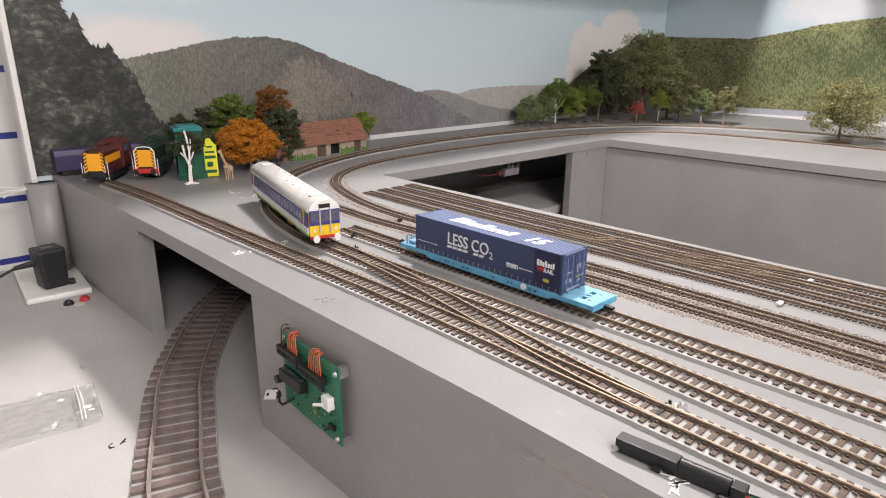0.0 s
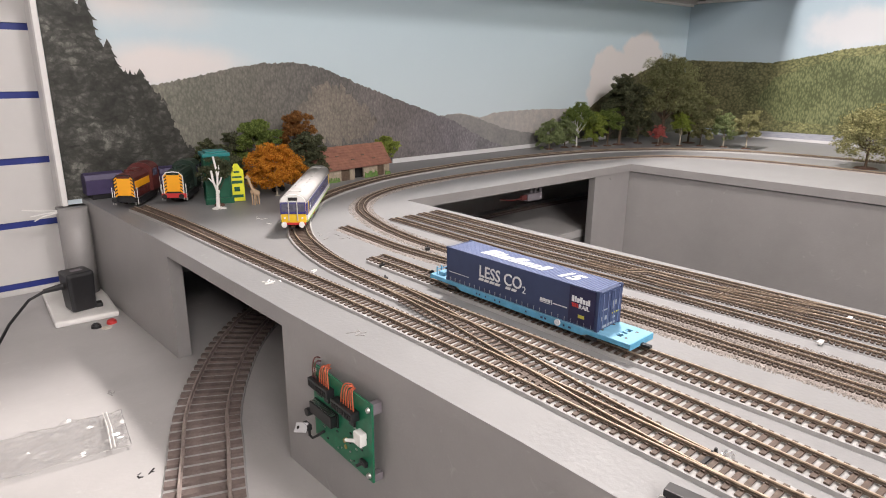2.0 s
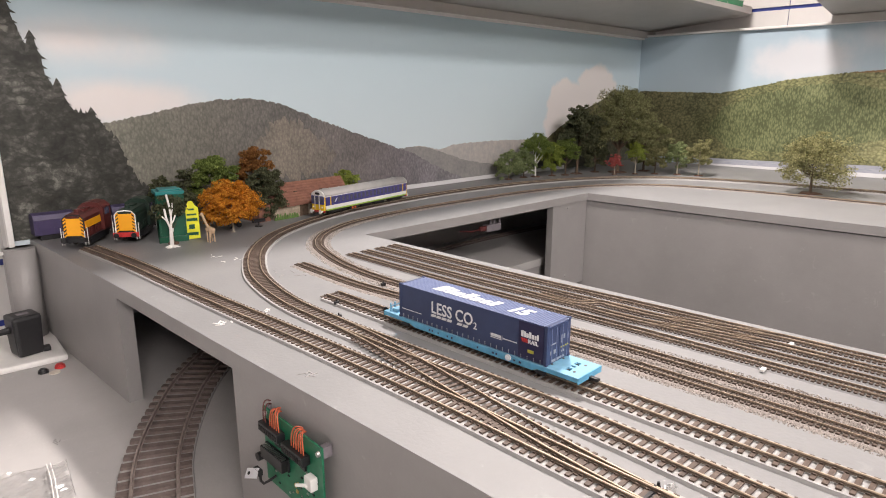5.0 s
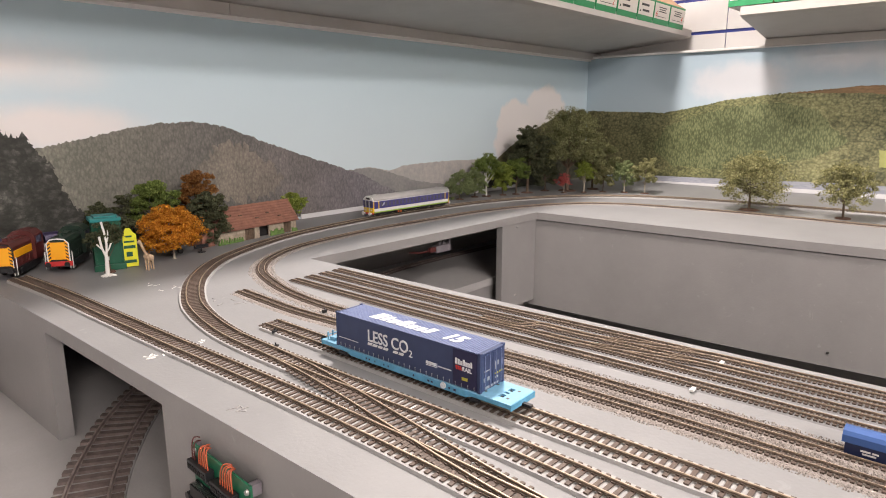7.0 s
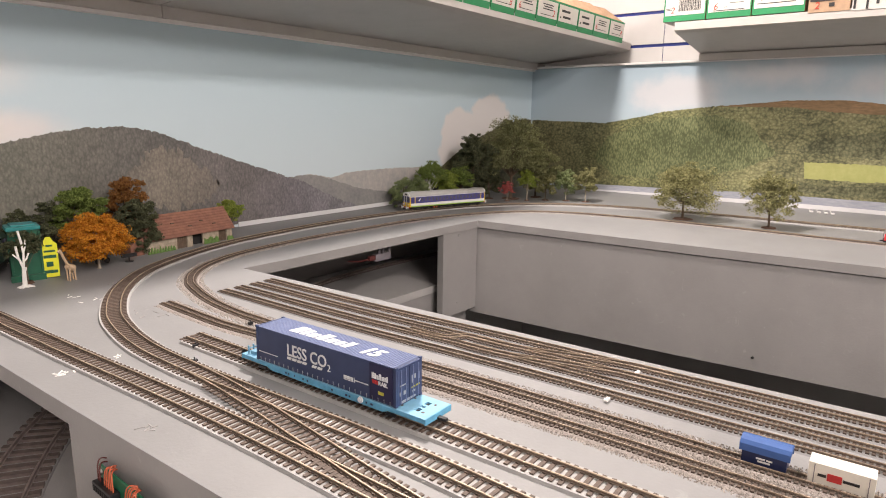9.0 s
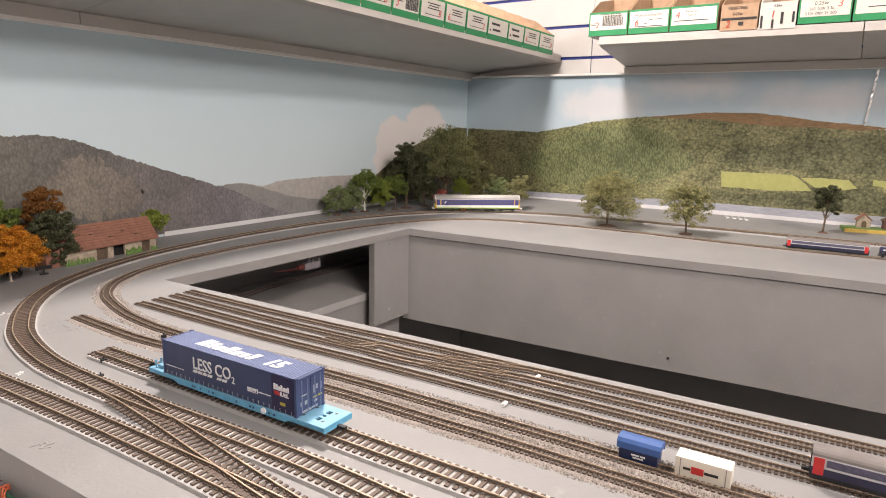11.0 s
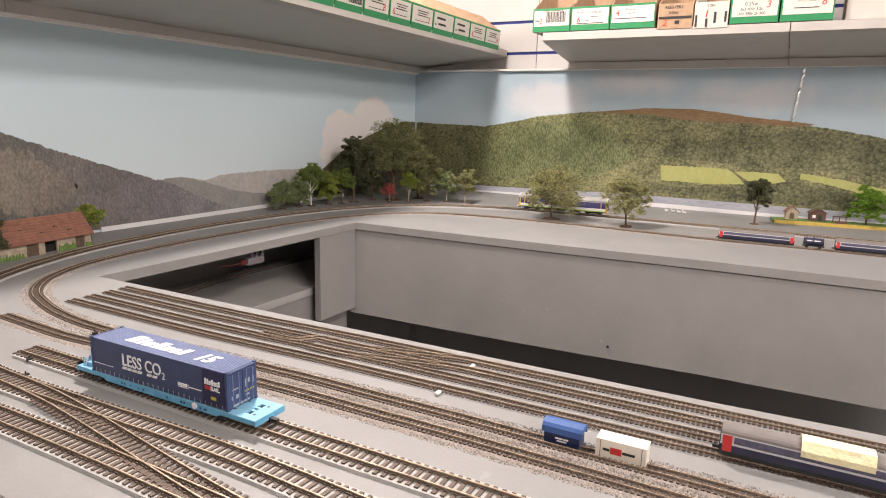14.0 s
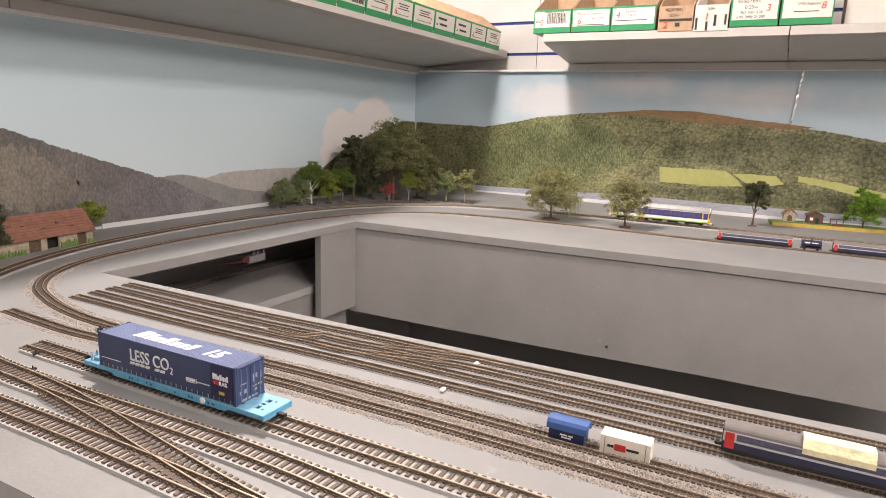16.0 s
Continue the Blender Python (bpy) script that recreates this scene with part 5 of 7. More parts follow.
# ---- kiosk, figure, sheds ----
M_KIOSK = mat("green_kiosk_plastic", (0.006, 0.085, 0.045), 0.4, 0, 0.15, 60)
M_TEAL = mat("teal_roof", (0.01, 0.2, 0.2), 0.45, 0, 0.12, 60)
M_BANNER = mat("yellow_banner", (0.75, 0.75, 0.03), 0.5, 0, 0.06, 60)
M_TAN = mat("tan_figure", (0.5, 0.36, 0.24), 0.6, 0, 0.15, 150)
M_TILE = mat("red_brown_tiles", (0.25, 0.115, 0.08), 0.75, 0, 0.22, 90, 0.3, 300)
M_STONE = mat("rubble_stone", (0.36, 0.3, 0.23), 0.8, 0, 0.35, 160, 0.4, 350)
M_MOSS = mat("green_flock", (0.12, 0.21, 0.055), 0.9, 0, 0.3, 200)


def kiosk():
    t = thing("model_kiosk", pose(.37, 1.03, Z, 0, 0, -12) @ Matrix.Diagonal((.8, .8, .95, 1)), "dark green model kiosk with a yellow banner", "model building")
    bm = bmesh.new()
    box(bm, -0.024, 0.024, -0.02, 0.024, 0, 0.082, 0.001)
    part("wall", bm, M_KIOSK, t)
    bm = bmesh.new()
    box(bm, -0.028, 0.027, -0.023, 0.028, 0.0821, 0.088, 0.001)
    box(bm, -0.02, 0.02, -0.018, 0.022, 0.0881, 0.091, 0.001)
    part("roof", bm, M_TEAL, t, "teal flat roof")
    bm = bmesh.new()
    box(bm, -0.029, 0.028, -0.0265, -0.0201, 0, 0.01, 0.0005)
    box(bm, -0.026, -0.022, -0.0225, -0.0201, 0.0105, 0.08, 0.0005)
    box(bm, 0.022, 0.026, -0.0225, -0.0201, 0.0105, 0.08, 0.0005)
    part("frame", bm, M_KIOSK, t)
    bm = bmesh.new()
    m = Matrix.Translation((0.037, -0.02, 0)) @ Matrix.Rotation(math.radians(-6), 4, "Z") @ Matrix.Diagonal((1.25, 1, 1, 1))
    sec = [(-0.0115, 0.0015), (0.0115, 0.0015), (0.0115, 0.056), (0.007, 0.06), (0.003, 0.068), (-0.003, 0.068), (-0.007, 0.06), (-0.0115, 0.058)]
    loft(bm, sec, -0.0008, 0.0008)
    bmesh.ops.transform(bm, matrix=m, verts=bm.verts)
    ban = part("banner", bm, M_BANNER, t, "bright yellow banner board")
    for x0, x1, z0, z1 in ((-.009, .009, .008, .013), (-.005, .004, .019, .027), (-.008, .009, .033, .038), (-.007, .008, .043, .046), (-.004, .005, .052, .055)):
        bm = bmesh.new()
        box(bm, x0, x1, -0.0013, -0.0007, z0, z1)
        bmesh.ops.transform(bm, matrix=m, verts=bm.verts)
        part("banner_bar", bm, M_KIOSK, ban)


def giraffe():
    t = thing("giraffe_figure", pose(.405, .968, Z, 0, 0, 20), "small tan toy giraffe leaning on the board", "toy figure")
    bm = bmesh.new()
    tube(bm, [(0.004, 0, 0.022), (-0.001, 0, 0.027), (-0.006, 0, 0.037), (-0.011, 0, 0.05)], 0.0021, 8)
    tube(bm, [(-0.0105, 0, 0.05), (-0.0145, 0, 0.047)], 0.0018, 8)
    cyl(bm, (-0.002, 0, 0.024), (0.009, 0, 0.018), 0.0045, 0.0055, 10)
    for x, y, xx in ((0, -.003, -.001), (0, .003, 0), (.008, -.003, .009), (.008, .003, .01)):
        cyl(bm, (x, y, 0.021), (xx, y, 0), 0.0016, 0.001, 6)
    part("body", bm, M_TAN, t)


def sheds():
    t = thing("model_shed", pose(.668, 1.098, Z, 0, 0, 7), "stone model cart shed with a red-brown tiled roof", "model building")
    L, D, H, R = 0.096, 0.028, 0.027, 0.066
    bm = bmesh.new()
    # front wall with three openings
    xs = [-L, -0.035, -0.012, 0.0, 0.024, 0.062, 0.082, L]
    for i in range(7):
        if i in (1, 3, 5):
            box(bm, xs[i], xs[i + 1], -D, -D + 0.004, H - 0.004, H)
        else:
            box(bm, xs[i], xs[i + 1], -D, -D + 0.004, 0, H)
    box(bm, -L, L, D - 0.004, D, 0, H)
    part("wall", bm, M_STONE, t)
    for s in (-1, 1):
        bm = bmesh.new()
        v = [bm.verts.new((x, y, z)) for x in (s * L, s * (L - 0.003)) for y, z in ((-D + .0042, 0), (D - .0042, 0), (D - .0042, H + .002), (0, R - 0.004), (-D + .0042, H + .002))]
        bm.faces.new(v[:5])
        bm.faces.new(v[5:][::-1])
        for i in range(5):
            bm.faces.new((v[i], v[(i + 1) % 5], v[5 + (i + 1) % 5], v[5 + i]))
        bmesh.ops.recalc_face_normals(bm, faces=bm.faces)
        part("gable", bm, M_STONE, t)
    # black block behind the openings, standing for the shade indoors
    bm = bmesh.new()
    box(bm, -L + 0.005, L - 0.005, -D + 0.012, D - 0.006, 0.0002, H - 0.001)
    part("inside", bm, M_DARK, t, "black block in place of a shaded interior")
    for s in (-1, 1):
        bm = bmesh.new()
        n, prev = 9, None
        for k in range(n + 1):
            for lift in (.0002, .0014):
                f = k / n
                if (k == 0 and lift < .001) or (k == n and lift > .001):
                    continue
                y, z = s * (D + 0.005) * (1 - f), H - 0.003 + (R - H + 0.003) * f + lift
                cur = (bm.verts.new((-L - .004, y, z)), bm.verts.new((L + .004, y, z)))
                if prev:
                    bm.faces.new((*prev, *cur[::-1]))
                prev = cur
        q = [bm.verts.new(p) for p in ((-L - .004, s * (D + .005), H - .0035), (L + .004, s * (D + .005), H - .0035), (L + .004, 0, R - .0012), (-L - .004, 0, R - .0012))]
        bm.faces.new(q)
        bmesh.ops.recalc_face_normals(bm, faces=bm.faces)
        part("roof_slope", bm, M_TILE, t, "stepped red-brown tile courses")
    for x, f in ((-.07, .35), (-.035, .55), (0.0, .35), (.03, .5), (.055, .3), (-.075, .7)):
        bm = bmesh.new()
        y, z = -(D + .005) * (1 - f), H - .003 + (R - H + .003) * f
        box(bm, x - .003, x + .003, y - .003, y + .002, z + .0005, z + .0022)
        part("slipped_tile", bm, M_BARK, t, "dark slipped tile")
    for x0, x1, h in ((-L - .002, -.04, .012), (.026, .06, .013), (.084, L, .008)):
        bm = bmesh.new()
        n = 10
        for k in range(n):
            x = x0 + (x1 - x0) * (k + .5) / n
            cyl(bm, (x, -D - .0022, 0), (x, -D - .0012, h * random.uniform(.6, 1.1)), .003, .0012, 6)
        part("moss_patch", bm, M_MOSS, t, "green flock growing on the wall")
    for x0, x1 in ((-.0345, -.0125), (.0625, .0815)):
        bm = bmesh.new()
        for k in range(5):
            xx = x0 + (x1 - x0) * k / 5
            box(bm, xx, xx + (x1 - x0) / 5 - .0004, -D + .0015, -D + .003, 0, H - .0045)
        part("door", bm, M_BARK, t, "dark plank door")
    # lean-to at the near end
    bm = bmesh.new()
    v = [bm.verts.new(p) for p in ((-L - .03, -D + .006, 0), (-L - .004, -D + .006, 0), (-L - .004, D, 0), (-L - .03, D, 0), (-L - .03, -D + .006, .02), (-L - .004, -D + .006, .032), (-L - .004, D, .032), (-L - .03, D, .02))]
    for f in ((0, 1, 5, 4), (1, 2, 6, 5), (2, 3, 7, 6), (3, 0, 4, 7), (4, 5, 6, 7), (3, 2, 1, 0)):
        bm.faces.new([v[i] for i in f])
    part("lean_to", bm, M_TILE, t)


kiosk()
giraffe()
sheds()

# small carts by the orange tree
bm = bmesh.new()
box(bm, .478, .5, 1.05, 1.056, Z + .006, Z + .013)
for x in (.482, .497):
    cyl(bm, (x, 1.048, Z + .005), (x, 1.046, Z + .005), .005, None, 14)
tagged(part("model_cart", bm, M_BLACK), "small black model cart under the orange tree", "model cart")
bm = bmesh.new()
box(bm, .515, .54, 1.028, 1.033, Z + .008, Z + .014)
cyl(bm, (.527, 1.03, Z), (.527, 1.03, Z + .009), .001)
cyl(bm, (.527, 1.03, Z), (.527, 1.03, Z + .0015), .007, None, 12)
tagged(part("black_stand", bm, M_BLACK), "small black model stand by the dark tree", "model stand")

# ---- shunters and coaches ----
M_MAROON = mat("maroon_body", (0.1, 0.022, 0.02), 0.4, 0, 0.12, 80)
M_DKGREEN = mat("dark_green_body", (0.012, 0.03, 0.02), 0.4, 0, 0.15, 80)
M_PURPLE = mat("purple_coach", (0.05, 0.038, 0.1), 0.45, 0, 0.12, 60)
M_GREYSIDE = mat("grey_coach_end", (0.2, 0.18, 0.2), 0.5, 0, 0.12, 60)
M_ORANGE = mat("orange_yellow_front", (0.9, 0.4, 0.012), 0.45, 0, 0.06, 60)


def shunter(m0, body, trim, label, beam):
    t = thing("shunting_locomotive", m0 @ Matrix.Diagonal((1.25, 1.0, 1.25, 1)), label, "model locomotive", "shunters")
    hw = 0.0148
    bm = bmesh.new()
    box(bm, -hw, hw, 0.0, 0.108, 0.0085, 0.0118, 0.0004)
    part("footplate", bm, M_BLACK, t)
    bm = bmesh.new()
    sec = [(-.0115, .0118), (.0115, .0118), (.0115, .037), (.0085, .0415), (0, .043), (-.0085, .0415), (-.0115, .037)]
    loft(bm, sec, 0.004, 0.072)
    bmesh.ops.recalc_face_normals(bm, faces=bm.faces)
    part("bonnet", bm, body, t)
    bm = bmesh.new()
    sec = [(-.0155, .0118), (.0155, .0118), (.0155, .042), (.009, .0475), (0, .049), (-.009, .0475), (-.0155, .042)]
    loft(bm, sec, 0.0725, 0.105)
    bmesh.ops.recalc_face_normals(bm, faces=bm.faces)
    cab = part("cab", bm, body, t)
    for s in (-1, 1):
        bm = bmesh.new()
        box(bm, s * .0155 - .0004, s * .0155 + .0004, .078, .097, .031, .04, .0003)
        part("cab_window", bm, M_GLASS, cab)
        bm = bmesh.new()
        box(bm, s * .0115 - .0005, s * .0115 + .0007, .008, .07, .0235, .0325, .0003)
        part("side_stripe", bm, trim, t)
        for k in range(5):
            bm = bmesh.new()
            box(bm, s * .0115 - .0005, s * .0115 + .0006, .01 + k * .012, .0195 + k * .012, .0145, .0225, .0004)
            part("side_door", bm, body, t)
        for y in (.002, .106):
            for x, dy, top in ((.0152, 0, .026), (.0122, -.0012, .022)):
                bm = bmesh.new()
                tube(bm, [(s * x, y + dy, .004), (s * x, y + dy, top)], .0005)
                part("handrail", bm, M_WHITE, t, "white handrail")
        bm = bmesh.new()
        box(bm, s * .013 - .001, s * .013 + .001, .02, .09, .003, .0085, .0004)
        part("side_frame", bm, M_BLACK, t)
        for y in (.03, .055, .08):
            bm = bmesh.new()
            cyl(bm, (s * .0078, y, .0085), (s * .0103, y, .0085), .0085, None, 20)
            part("wheel", bm, M_WHEEL, t)
        bm = bmesh.new()
        cyl(bm, (s * .0105, .0, .0105), (s * .0105, -.006, .0105), .0014, None, 8)
        cyl(bm, (s * .0105, -.006, .0105), (s * .0105, -.007, .0105), .0032, None, 14)
        part("buffer", bm, M_BLACK, t)
    bm = bmesh.new()
    box(bm, -.0118, .0118, .0022, .0042, .0125, .0375, .0008)
    fr = part("front_panel", bm, M_BLACK, t, "black and yellow chevron front")
    bm = bmesh.new()
    box(bm, -.0082, .0082, .0015, .0024, .0155, .0372, .0008)
    part("radiator", bm, M_ORANGE, fr, "orange-yellow radiator panel")
    for s in (-1, 1):
        for k in range(6):
            bm = bmesh.new()
            m2 = Matrix.Translation((s * .0099, .0019, .0155 + k * .0043)) @ Matrix.Rotation(s * math.radians(40), 4, "Y")
            box(bm, -.0022, .0022, -.0004, .0004, -.0009, .0009, 0, m2)
            part("chevron", bm, M_ORANGE, fr)
    bm = bmesh.new()
    tube(bm, [(-.0122, .0018, .013), (-.0122, .0018, .036), (-.008, .0018, .0405), (0, .0018, .0415), (.008, .0018, .0405), (.0122, .0018, .036), (.0122, .0018, .013)], .0008)
    part("front_rim", bm, beam[1], fr)
    bm = bmesh.new()
    box(bm, -.0155, .0155, -.0008, .0006, .0075, .0135, .0004)
    part("buffer_beam", bm, beam[0], t)
    bm = bmesh.new()
    cyl(bm, (0, .02, .042), (0, .02, .0465), .003, None, 12)
    box(bm, -.004, .004, .035, .06, .042, .0445, .0006)
    part("roof_fittings", bm, body, t)


shunter(pose(.232, 1.056, Z + .0035, 0, 0, -36), M_MAROON, M_ORANGE, "maroon and gold model shunting locomotive with an orange front", (M_BLACK, M_BLACK))
shunter(pose(.303, 1.043, Z + .0035, 0, 0, -34), M_DKGREEN, M_DKGREEN, "dark green model shunting locomotive with an orange front", (M_RED, M_WHITE))


def coach(m, ln, label, body):
    t = thing("model_coach", m, label, "model coach", "stored coaches")
    bm = bmesh.new()
    sec = [(-.015, .009), (.015, .009), (.0155, .034), (.012, .042), (0, .045), (-.012, .042), (-.0155, .034)]
    loft(bm, sec, 0, ln)
    bmesh.ops.recalc_face_normals(bm, faces=bm.faces)
    part("body", bm, body, t)
    for s in (-1, 1):
        bm = bmesh.new()
        box(bm, s * .0152 - .0003, s * .0152 + .0006, .006, ln - .006, .019, .0325, .0003)
        part("side_panel", bm, M_GREYSIDE if body is M_GREYSIDE else M_PURPLE, t)
    bm = bmesh.new()
    box(bm, -.012, .012, .008, ln - .008, 0.0, .0088, .001)
    part("underframe", bm, M_BLACK, t)


coach(pose(.203, 1.184, Z, 0, 0, -90), .06, "purple model van behind the shunters", M_PURPLE)
coach(pose(.27, 1.184, Z, 0, 0, -90), .05, "grey-ended purple model coach behind the shunters", M_GREYSIDE)
coach(pose(.323, 1.184, Z, 0, 0, -90), .11, "purple model coach against the backdrop", M_PURPLE)

# ---- halt beside the lake ----
M_YELLOW_EDGE = mat("yellow_platform_edge", (0.5, 0.36, 0.08), 0.7, 0, 0.2, 120)
M_BRICK = mat("dark_brick", (0.11, 0.055, 0.045), 0.8, 0, 0.25, 200)
t = thing("model_platform", pose(2.05, -.095, Z, 0, 0, 10), "low model platform with grass and a yellow edge", "model platform")
bm = bmesh.new()
box(bm, 0, .012, -.75, 0, 0, .009, .0006)
part("edge", bm, M_YELLOW_EDGE, t)
bm = bmesh.new()
box(bm, .0122, .08, -.75, 0, 0, .0085, .0006)
part("top", bm, M_MOSS, t)


def hut(m, w, d, h, r, wall, roof, label, arch):
    t = thing("model_hut", m, label, "model building", "halt huts")
    bm = bmesh.new()
    v = [bm.verts.new((x, y, z)) for x in (-d / 2, d / 2) for y, z in ((-w / 2, 0), (w / 2, 0), (w / 2, h), (0, r), (-w / 2, h))]
    bm.faces.new(v[:5])
    bm.faces.new(v[5:][::-1])
    for i in range(5):
        bm.faces.new((v[i], v[(i + 1) % 5], v[5 + (i + 1) % 5], v[5 + i]))
    bmesh.ops.recalc_face_normals(bm, faces=bm.faces)
    part("wall", bm, wall, t)
    for s in (-1, 1):
        bm = bmesh.new()
        a, b = Vector((0, s * (w / 2 + .004), h - .003)), Vector((0, 0, r + .0016))
        q = [bm.verts.new((x, p.y, p.z)) for x, p in ((-d / 2 - .003, a), (d / 2 + .003, a), (d / 2 + .003, b), (-d / 2 - .003, b))]
        bm.faces.new(q)
        bmesh.ops.recalc_face_normals(bm, faces=bm.faces)
        bmesh.ops.solidify(bm, geom=bm.faces[:], thickness=.0015)
        part("roof_slope", bm, roof, t)
    bm = bmesh.new()
    if arch:
        sec = [(-.006, 0.001), (.006, 0.001), (.006, .014), (.003, .019), (-.003, .019), (-.006, .014)]
        for yy in (0,):
            vs = [bm.verts.new((-d / 2 - .0006, x, z)) for x, z in sec]
            ws = [bm.verts.new((-d / 2 + .0004, x, z)) for x, z in sec]
            bm.faces.new(vs)
            for i in range(6):
                bm.faces.new((vs[i], ws[i], ws[(i + 1) % 6], vs[(i + 1) % 6]))
    else:
        box(bm, -d / 2 - .0006, -d / 2 + .0004, -.009, 0.0, .001, .018)
    part("door", bm, M_BARK if arch else M_DKGREEN, t)
    if not arch:
        bm = bmesh.new()
        box(bm, -d / 2 - .0007, -d / 2 + .0004, .006, .014, .009, .017)
        part("window", bm, M_WHITE, t)


hut(pose(2.118, -.135, Z + .0086, 0, 0, 10), .032, .024, .022, .036, M_STONE, M_TILE, "small stone model hut with a red roof", True)
hut(pose(2.122, -.2, Z + .0086, 0, 0, 10), .04, .026, .025, .034, M_BRICK, M_BARK, "dark brown model cabin with a white window", False)
t = thing("model_bench", pose(2.105, -.255, Z + .0086, 0, 0, 10), "dark model bench and rail on the platform", "model bench")
bm = bmesh.new()
for y in (-.016, 0, .016):
    box(bm, -.001, .001, y - .001, y + .001, 0, .02)
box(bm, -.001, .001, -.018, .018, .017, .02)
part("rail_frame", bm, M_BARK, t)
bm = bmesh.new()
box(bm, -.012, -.004, -.016, .012, .0, .007, .0006)
part("seat", bm, M_BRICK, t)
for k, yy in enumerate((.21, .19, .172, .155)):
    bm = bmesh.new()
    bmesh.ops.create_uvsphere(bm, u_segments=8, v_segments=6, radius=.0045)
    bmesh.ops.scale(bm, vec=(.7, 1.2, .6), verts=bm.verts)
    tube(bm, [(0, .004, .001), (0, .006, .005), (0, .0055, .0085), (0, .0075, .008)], .0008)
    bmesh.ops.translate(bm, vec=(2.1 - .004 * k, yy, Z + .0027), verts=bm.verts)
    tagged(part("model_swan", bm, M_WHITE), "tiny white model swan beside the lake", "model bird", "swans")

# ---- narrow-gauge stock ----
M_MIDNIGHT = mat("midnight_blue_side", (0.02, 0.022, 0.055), 0.35, 0, 0.15, 80)
M_STEEL = mat("silver_band", (0.55, 0.55, 0.57), 0.4, 0, 0.06, 80)
M_ROOFGREY = mat("dark_grey_roof", (0.17, 0.155, 0.15), 0.5, 0, 0.12, 80)
M_FOAM = mat("pale_yellow_foam", (0.78, 0.72, 0.47), 0.85, 0, 0.1, 60, 0.8, 260)


def express_coach(m, ln, label, wrap=False):
    """Small-scale express coach, end at the origin, running to -y."""
    t = thing("express_coach", m, label, "model coach", "express coaches")
    hw = .0092
    for nm, z0, z1, mm, ins in (("underframe", .0015, .0055, M_BLACK, .002), ("lower_side", .0055, .0116, M_MIDNIGHT, 0), ("silver_band", .0116, .0132, M_STEEL, 0), ("window_band", .0135, .0192, M_STEEL, .0002), ("upper_side", .0192, .0205, M_STEEL, 0)):
        bm = bmesh.new()
        box(bm, -hw + ins, hw - ins, -ln, 0, z0, z1, .0002)
        part(nm, bm, mm, t)
    bm = bmesh.new()
    sec = [(hw * math.cos(a), .0204 + .0062 * math.sin(a)) for a in np.linspace(0, math.pi, 11)]
    loft(bm, sec, -ln, 0)
    bmesh.ops.recalc_face_normals(bm, faces=bm.faces)
    part("roof", bm, M_ROOFGREY, t)
    for s in (-1, 1):
        bm = bmesh.new()
        box(bm, s * hw - .0003, s * hw + .0004, -ln + .01, -.01, .0136, .0192, .0003)
        part("window_strip", bm, M_GLASS, t)
        for y in (-.005, -ln + .005):
            bm = bmesh.new()
            box(bm, s * hw - .0003, s * hw + .0005, y - .0035, y + .0035, .006, .0198, .0002)
            part("door", bm, M_RED, t, "red end door")
    for y in (.0003, -ln - .0003):
        bm = bmesh.new()
        box(bm, -.0075, .0075, y - .0004, y + .0004, .004, .022, .0003)
        part("end_wall", bm, M_BLACK, t)
    for y in (-.026, -ln + .026):
        bm = bmesh.new()
        for k in (-.009, .009):
            for s in (-1, 1):
                cyl(bm, (s * .0038, y + k, .003), (s * .0055, y + k, .003), .003, None, 12)
        box(bm, -.0065, .0065, y - .013, y + .013, .002, .0055, .0005)
        part("bogie", bm, M_BLACK, t)
    bm = bmesh.new()
    box(bm, -.0015, .0015, .0005, .006, .003, .0055, .0004)
    part("coupling", bm, M_BLACK, t)
    if wrap:
        bm = bmesh.new()
        sec = [(-.0102, .0165), (-.0098, .0165), (-.0098, .021), (-.006, .0272), (0, .0282), (.006, .0272), (.0098, .021), (.0098, .0165), (.0102, .0165), (.0105, .0215), (.0065, .0282), (0, .029), (-.0065, .0282), (-.0105, .0215)]
        loft(bm, sec, -.104, -.056)
        bmesh.ops.recalc_face_normals(bm, faces=bm.faces)
        part("foam_wrap", bm, M_FOAM, t, "pale yellow foam wrap round the roof")
    return t


N_TOP = Z + .001 + NN["high"] + NN["rail_h"]
express_coach(pose(1.645, .012, N_TOP, 0, 0, 3), .158, "navy and silver small-scale express coach with red doors")
express_coach(pose(1.6545, -.226, N_TOP, 0, 0, 2), .158, "navy and silver small-scale express coach with red doors")
express_coach(pose(.5565, -.1, Z + .0012 + NN["high"] + NN["rail_h"], 0, 0, 1.0), .158, "small-scale express coach wrapped in yellow foam", True)
t = thing("tank_wagon", pose(1.652, -.184, N_TOP, 0, 0, 2), "dark blue small-scale tank wagon with white lettering bars", "model wagon")
bm = bmesh.new()
cyl(bm, (0, -.02, .0145), (0, .02, .0145), .0082, None, 20)
cyl(bm, (0, 0, .022), (0, 0, .0245), .002, None, 10)
part("tank", bm, M_MIDNIGHT, t)
bm = bmesh.new()
box(bm, -.007, .007, -.022, .022, .004, .0062, .0003)
for y in (-.013, .013):
    for s in (-1, 1):
        cyl(bm, (s * .0038, y, .0032), (s * .0055, y, .0032), .0032, None, 12)
        tube(bm, [(s * .0075, y * 1.5, .006), (s * .0078, y * .4, .015)], .0006)
part("chassis", bm, M_BLACK, t)
for y0, y1 in ((.014, .003), (-.001, -.013)):
    bm = bmesh.new()
    box(bm, -.0085, -.0076, y1, y0, .016, .0185)
    part("name_bar", bm, M_WHITE, t)

